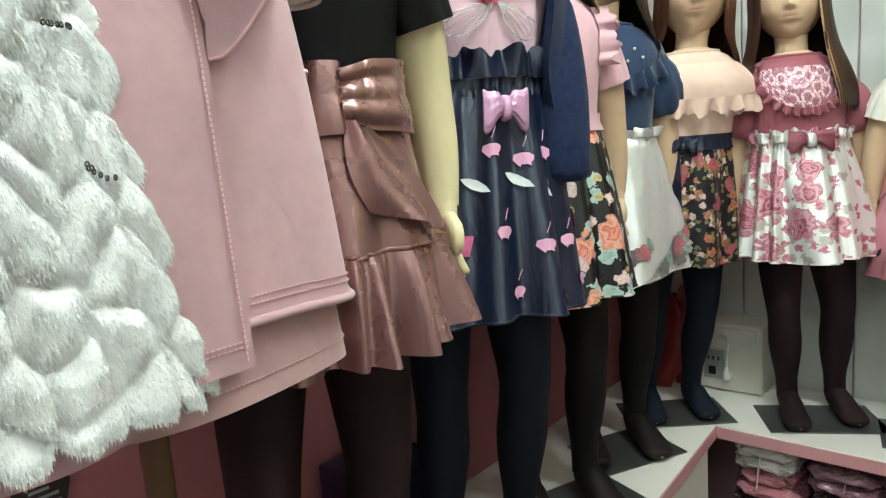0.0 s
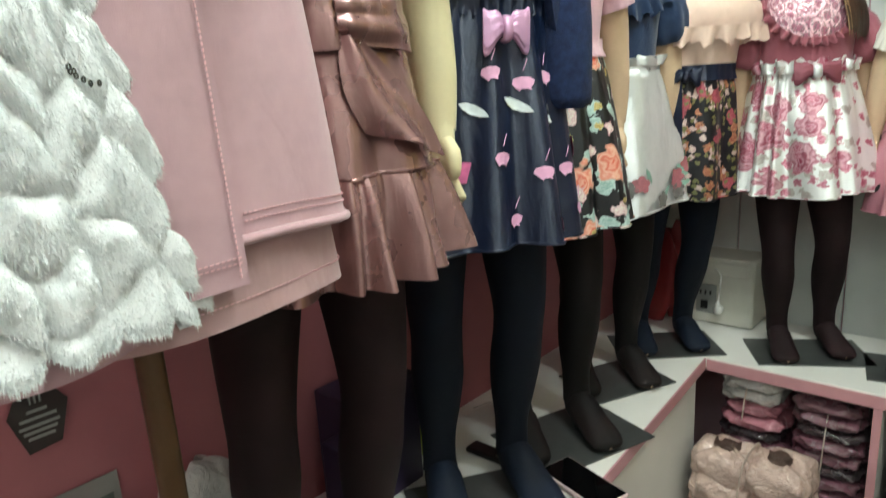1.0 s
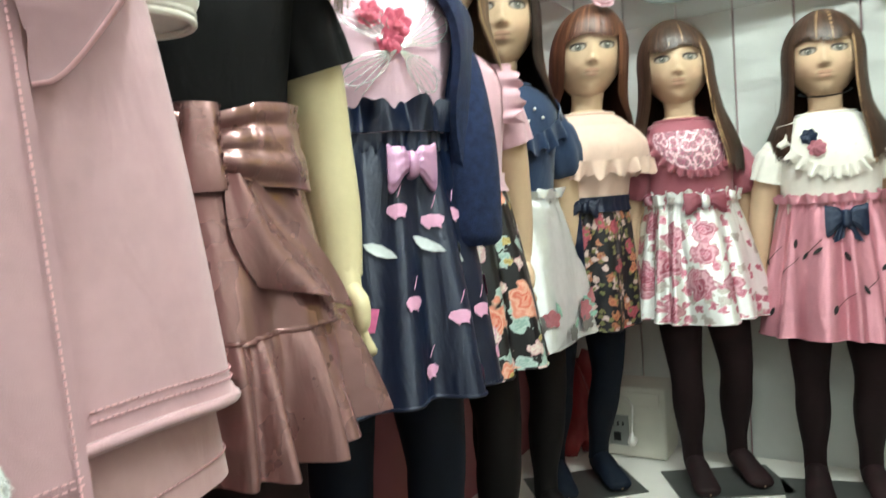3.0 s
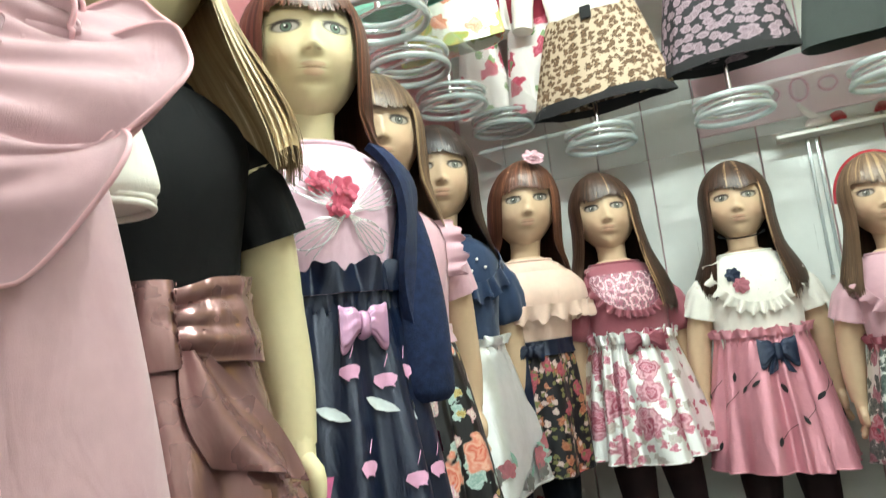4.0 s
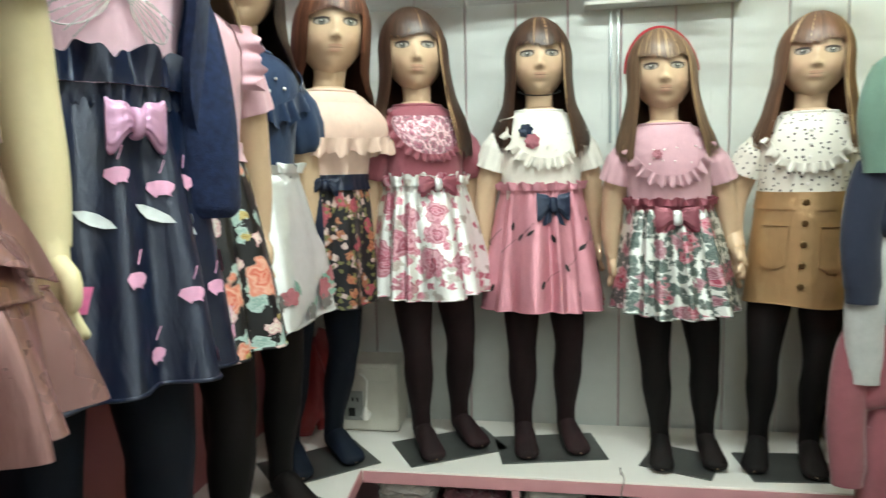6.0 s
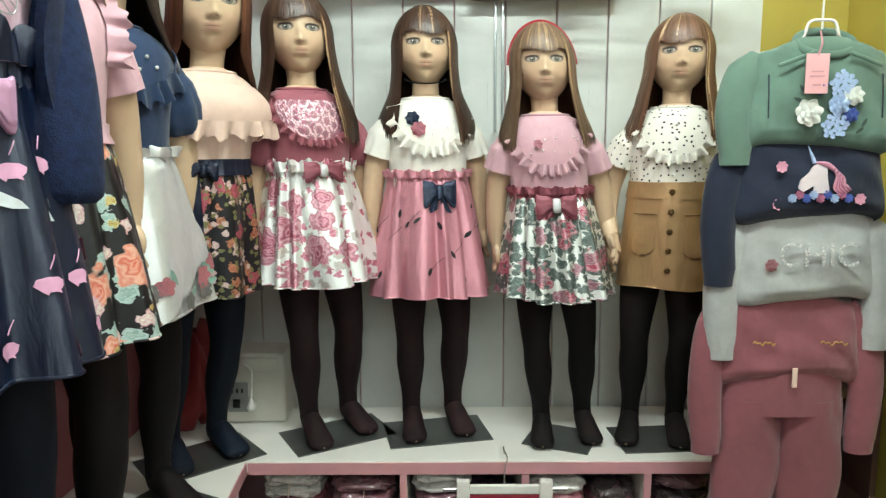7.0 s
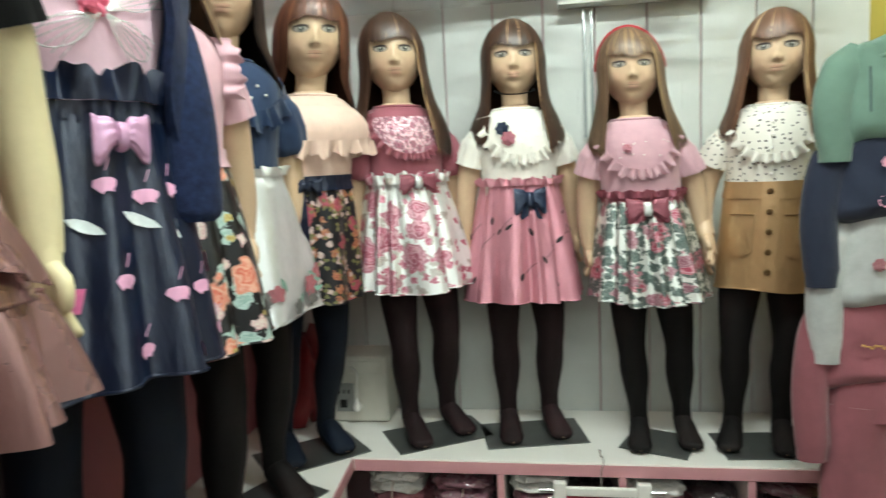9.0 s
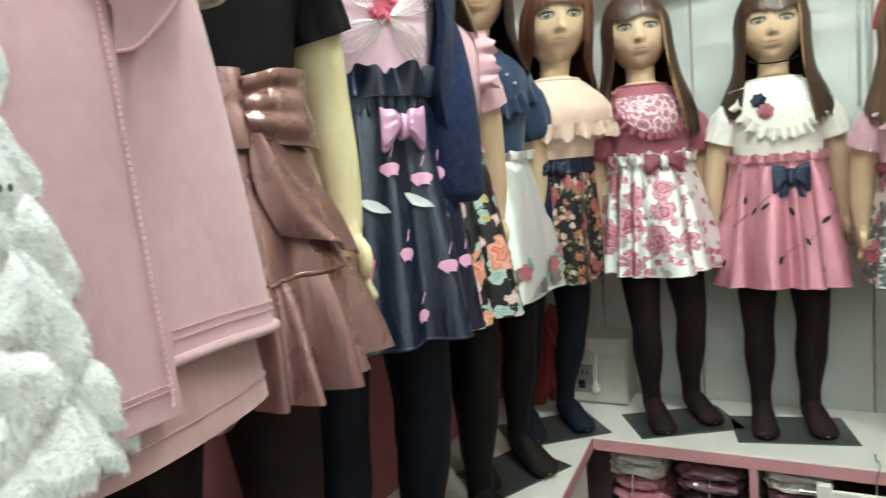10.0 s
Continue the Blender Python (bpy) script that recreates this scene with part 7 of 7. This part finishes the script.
for k in range(3):
    part("socket_slot", Geo().box(-0.052 + 0.014 * k, -0.047 + 0.014 * k, -0.0605, -0.0595, 0.090, 0.102, 0), dark_plastic, vs)
plug = thing("power_plug", "white plug with its cable in a socket", "plug", (0.028, 2.095, SH + 0.055))
part("plug_body", Geo().tube(curve([(-0.012, 0.020, 0), (-0.012, 0.0, 0.0), (-0.010, -0.010, 0.012), (-0.008, -0.012, 0.03)], 12), curve([0.010, 0.012, 0.009, 0.004], 12), 12), hanger_white, plug)
part("cable", Geo().tube(curve([(-0.008, -0.012, 0.03), (-0.004, -0.012, 0.08), (-0.006, -0.004, 0.105), (-0.03, 0.02, 0.115), (-0.07, 0.04, 0.118)], 30), 0.0025, 8), hanger_white, plug)
rb = thing("red_bag", "dark red shop bag in the shelf corner", "bag", (-0.16, 2.12, SH))
part("bag_body", pillow(0, 0, 0.14, 0.16, 0.14, 0.26, 5, 0, 0.4), plain("dark_red_plastic", "7d1f22", 0.35, 0, 0.15, 0.15, 30), rb)

ph_ob = thing("smartphone", "pale pink smartphone with a black screen lying on a plate", "phone", (0.088, 1.205, SH + 0.0045))
ph_ob.rotation_euler = (0, 0, radians(73))
part("phone_case", Geo().box(-0.038, 0.038, -0.078, 0.078, 0.0, 0.008, 0.003), plain("pale_pink_plastic", "cfb4b4", 0.35, 0, 0.05, 0, 60), ph_ob)
part("screen", Geo().box(-0.0345, 0.0345, -0.0745, 0.0745, 0.0081, 0.0088, 0.0003), plain("black_glass", "070708", 0.06, 0, 0.05, 0, 60, 0.6, 0.5), ph_ob, "black glass screen")
rm = thing("remote_control", "small black remote control on the shelf", "remote control", (-0.11, 1.19, SH + 0.001))
part("remote_body", Geo().box(-0.05, 0.05, -0.018, 0.018, 0, 0.012, 0.004), dark_plastic, rm)
for k in range(3):
    part("key", Geo().box(0.022, 0.030, -0.012 + 0.009 * k, -0.006 + 0.009 * k, 0.0121, 0.0135, 0.0005), grey_plate, rm)
single("white_cable", Geo().tube(curve([(-0.24, 1.30, 0.02), (-0.17, 1.28, 0.06), (-0.14, 1.26, 0.025), (-0.13, 1.25, 0.004), (-0.10, 1.22, 0.003)], 30), 0.002, 7), hanger_white, "thin white charging cable on the shelf", "cable", (0, 0, SH))


def bag_print():
    n = Nodes("white_bag_melon_print")
    p = n.place()
    vo = n.node("ShaderNodeTexVoronoi", Scale=22.0)
    n.put(vo.inputs["Vector"], p)
    sep = n.node("ShaderNodeSeparateColor")
    n.put(sep.inputs[0], vo.outputs["Color"])
    red = n.math("MULTIPLY", n.ramp(vo.outputs["Distance"], 0.36, 0.30), n.math("LESS_THAN", sep.outputs[0], 0.35))
    yel = n.math("MULTIPLY", n.ramp(vo.outputs["Distance"], 0.30, 0.25), n.math("GREATER_THAN", sep.outputs[0], 0.78))
    col = n.mix(yel, n.mix(red, varied(n, lin("d3d3cf"), p, 0.08), lin("a8324a")), lin("c2a23a"))
    n.bump(n.noise(p, 30, 4, 0.6, 1.0), 0.7, 0.012)
    return n.done(col, 0.3, 0, 0, 0.2, 0.5)


wb_ = thing("shopping_bag", "crumpled white bag printed with red melon slices", "bag", (-0.19, 0.645, SH))
part("bag_body", pillow(0, 0, 0.085, 0.15, 0.20, 0.17, 14, 0.0, 0.6), bag_print(), wb_)
part("bag_knot", pillow(-0.02, 0.0, 0.175, 0.08, 0.11, 0.09, 17, 0.5, 0.8), bag_print(), wb_, "twisted bag handles")
purple = plain("dark_purple_bag", "2b2038", 0.4, 0, 0.15, 0.12, 30)
pb = thing("shopping_bag", "dark purple paper bag against the pink wall", "bag", (-0.22, 0.98, SH))
part("bag_body", Geo().box(-0.05, 0.05, -0.08, 0.08, 0.001, 0.22, 0.004), purple, pb)
for k in range(2):
    part("print_bar", Geo().box(0.0505, 0.0515, -0.02 + 0.018 * k, -0.008 + 0.018 * k, 0.09, 0.12, 0), grey_plate, pb)
pb2 = thing("shopping_bag", "narrow purple bag with green lettering marks", "bag", (-0.16, 0.87, SH))
part("bag_body", Geo().box(-0.03, 0.03, -0.025, 0.025, 0.001, 0.17, 0.004), purple, pb2)
for k in range(5):
    part("print_bar", Geo().box(0.0305, 0.0315, -0.006, 0.006, 0.03 + 0.024 * k, 0.046 + 0.024 * k, 0), plain("green_ink", "3f8a58", 0.5, 0, 0.1, 0, 60), pb2)
single("green_ball", Geo().ball((0, 0, 0.045), 0.045, 28, 18), plain("lime_green_plastic", "9fb03a", 0.35, 0, 0.08, 0.03, 30), "small lime green plastic ball on the shelf", "ball", (-0.235, 1.12, SH))

tagp = thing("wall_tag", "dark brown pentagon tag hanging on the pink wall", "tag", (WX + 0.004, 0.485, 1.10))
tag_brown = plain("dark_brown_card", "2f2422", 0.5, 0, 0.12, 0.05, 50)
outl = [(-0.034, 0.006), (-0.018, -0.048), (0.022, -0.044), (0.038, 0.010), (0.012, 0.050), (-0.012, 0.048)]
n_ = len(outl)
vsx = [(0.0, y, z) for y, z in outl] + [(0.003, y, z) for y, z in outl]
part("card", Geo().add(vsx, [list(range(n_)), list(range(2 * n_ - 1, n_ - 1, -1))] + [[i, (i + 1) % n_, n_ + (i + 1) % n_, n_ + i] for i in range(n_)], None, 0, False), tag_brown, tagp)
for k, (w_, z_) in enumerate(((0.012, 0.006), (0.022, -0.004), (0.024, -0.014), (0.020, -0.022), (0.016, -0.030))):
    part("print_bar", Geo().box(0.0031, 0.0036, -w_, w_, z_, z_ + 0.004, 0), grey_plate, tagp)
for k in range(3):
    part("print_stem", Geo().tube([(0.0036, -0.006 + 0.006 * k, 0.018), (0.0036, -0.006 + 0.006 * k, 0.038)], 0.0012, 5), grey_plate, tagp)
poster = thing("photo_sheet", "torn white photo sheet glued on the pink wall", "photo sheet", (WX + 0.003, 0.49, 0.93))
part("paper", Geo().box(0.0, 0.001, -0.075, 0.075, -0.09, 0.05, 0), plain("grey_white_paper", "8f8b88", 0.6, 0, 0.12, 0.05, 25), poster)
for k, y in enumerate((-0.045, 0.040)):
    part("photo", Geo().box(0.0011, 0.0016, y - 0.025, y + 0.025, -0.02, 0.02, 0), plain("faded_photo_print", "5b625c", 0.5, 0, 0.5, 0, 90), poster, "faded dark photo print")
for key in ("m0", "m1"):
    bx, by, _ = FIGS[key].base
    st = thing("bust_stand", "brown wooden pole stand under a display bust", "stand", (bx - 0.045, by - 0.04 if key == "m0" else by, SH), "bust stands")
    part("pole", Geo().tube([(0, 0, 0.008), (0, 0, 0.3), (0, 0, 0.62)], 0.014, 16), plain("brown_varnished_wood", "5a4024", 0.4, 0, 0.25, 0.1, 22), st)
    part("foot_plate", Geo().tube([(0, 0, 0.001), (0, 0, 0.006), (0, 0, 0.009)], [0.085, 0.085, 0.05], 32), steel, st)

# planks on the north wall
for i in range(14):
    x0 = WX + 0.02 + i * 0.1415
    if x0 > 1.30:
        break
    pm = Geo().box(0, 0.1375, -0.012, 0.0, SH - 0.03, 2.42, 0.002)
    ob = part("plank", pm, plank_white, north)
    ob.location = (x0, WY - 0.001, 0)
single("wall_panel", Geo().box(1.42, RX, WY - 0.012, WY - 0.001, 0.0, CEIL, 0.0), wall_yellow, "olive yellow painted wall panel", "wall", kind="structure")
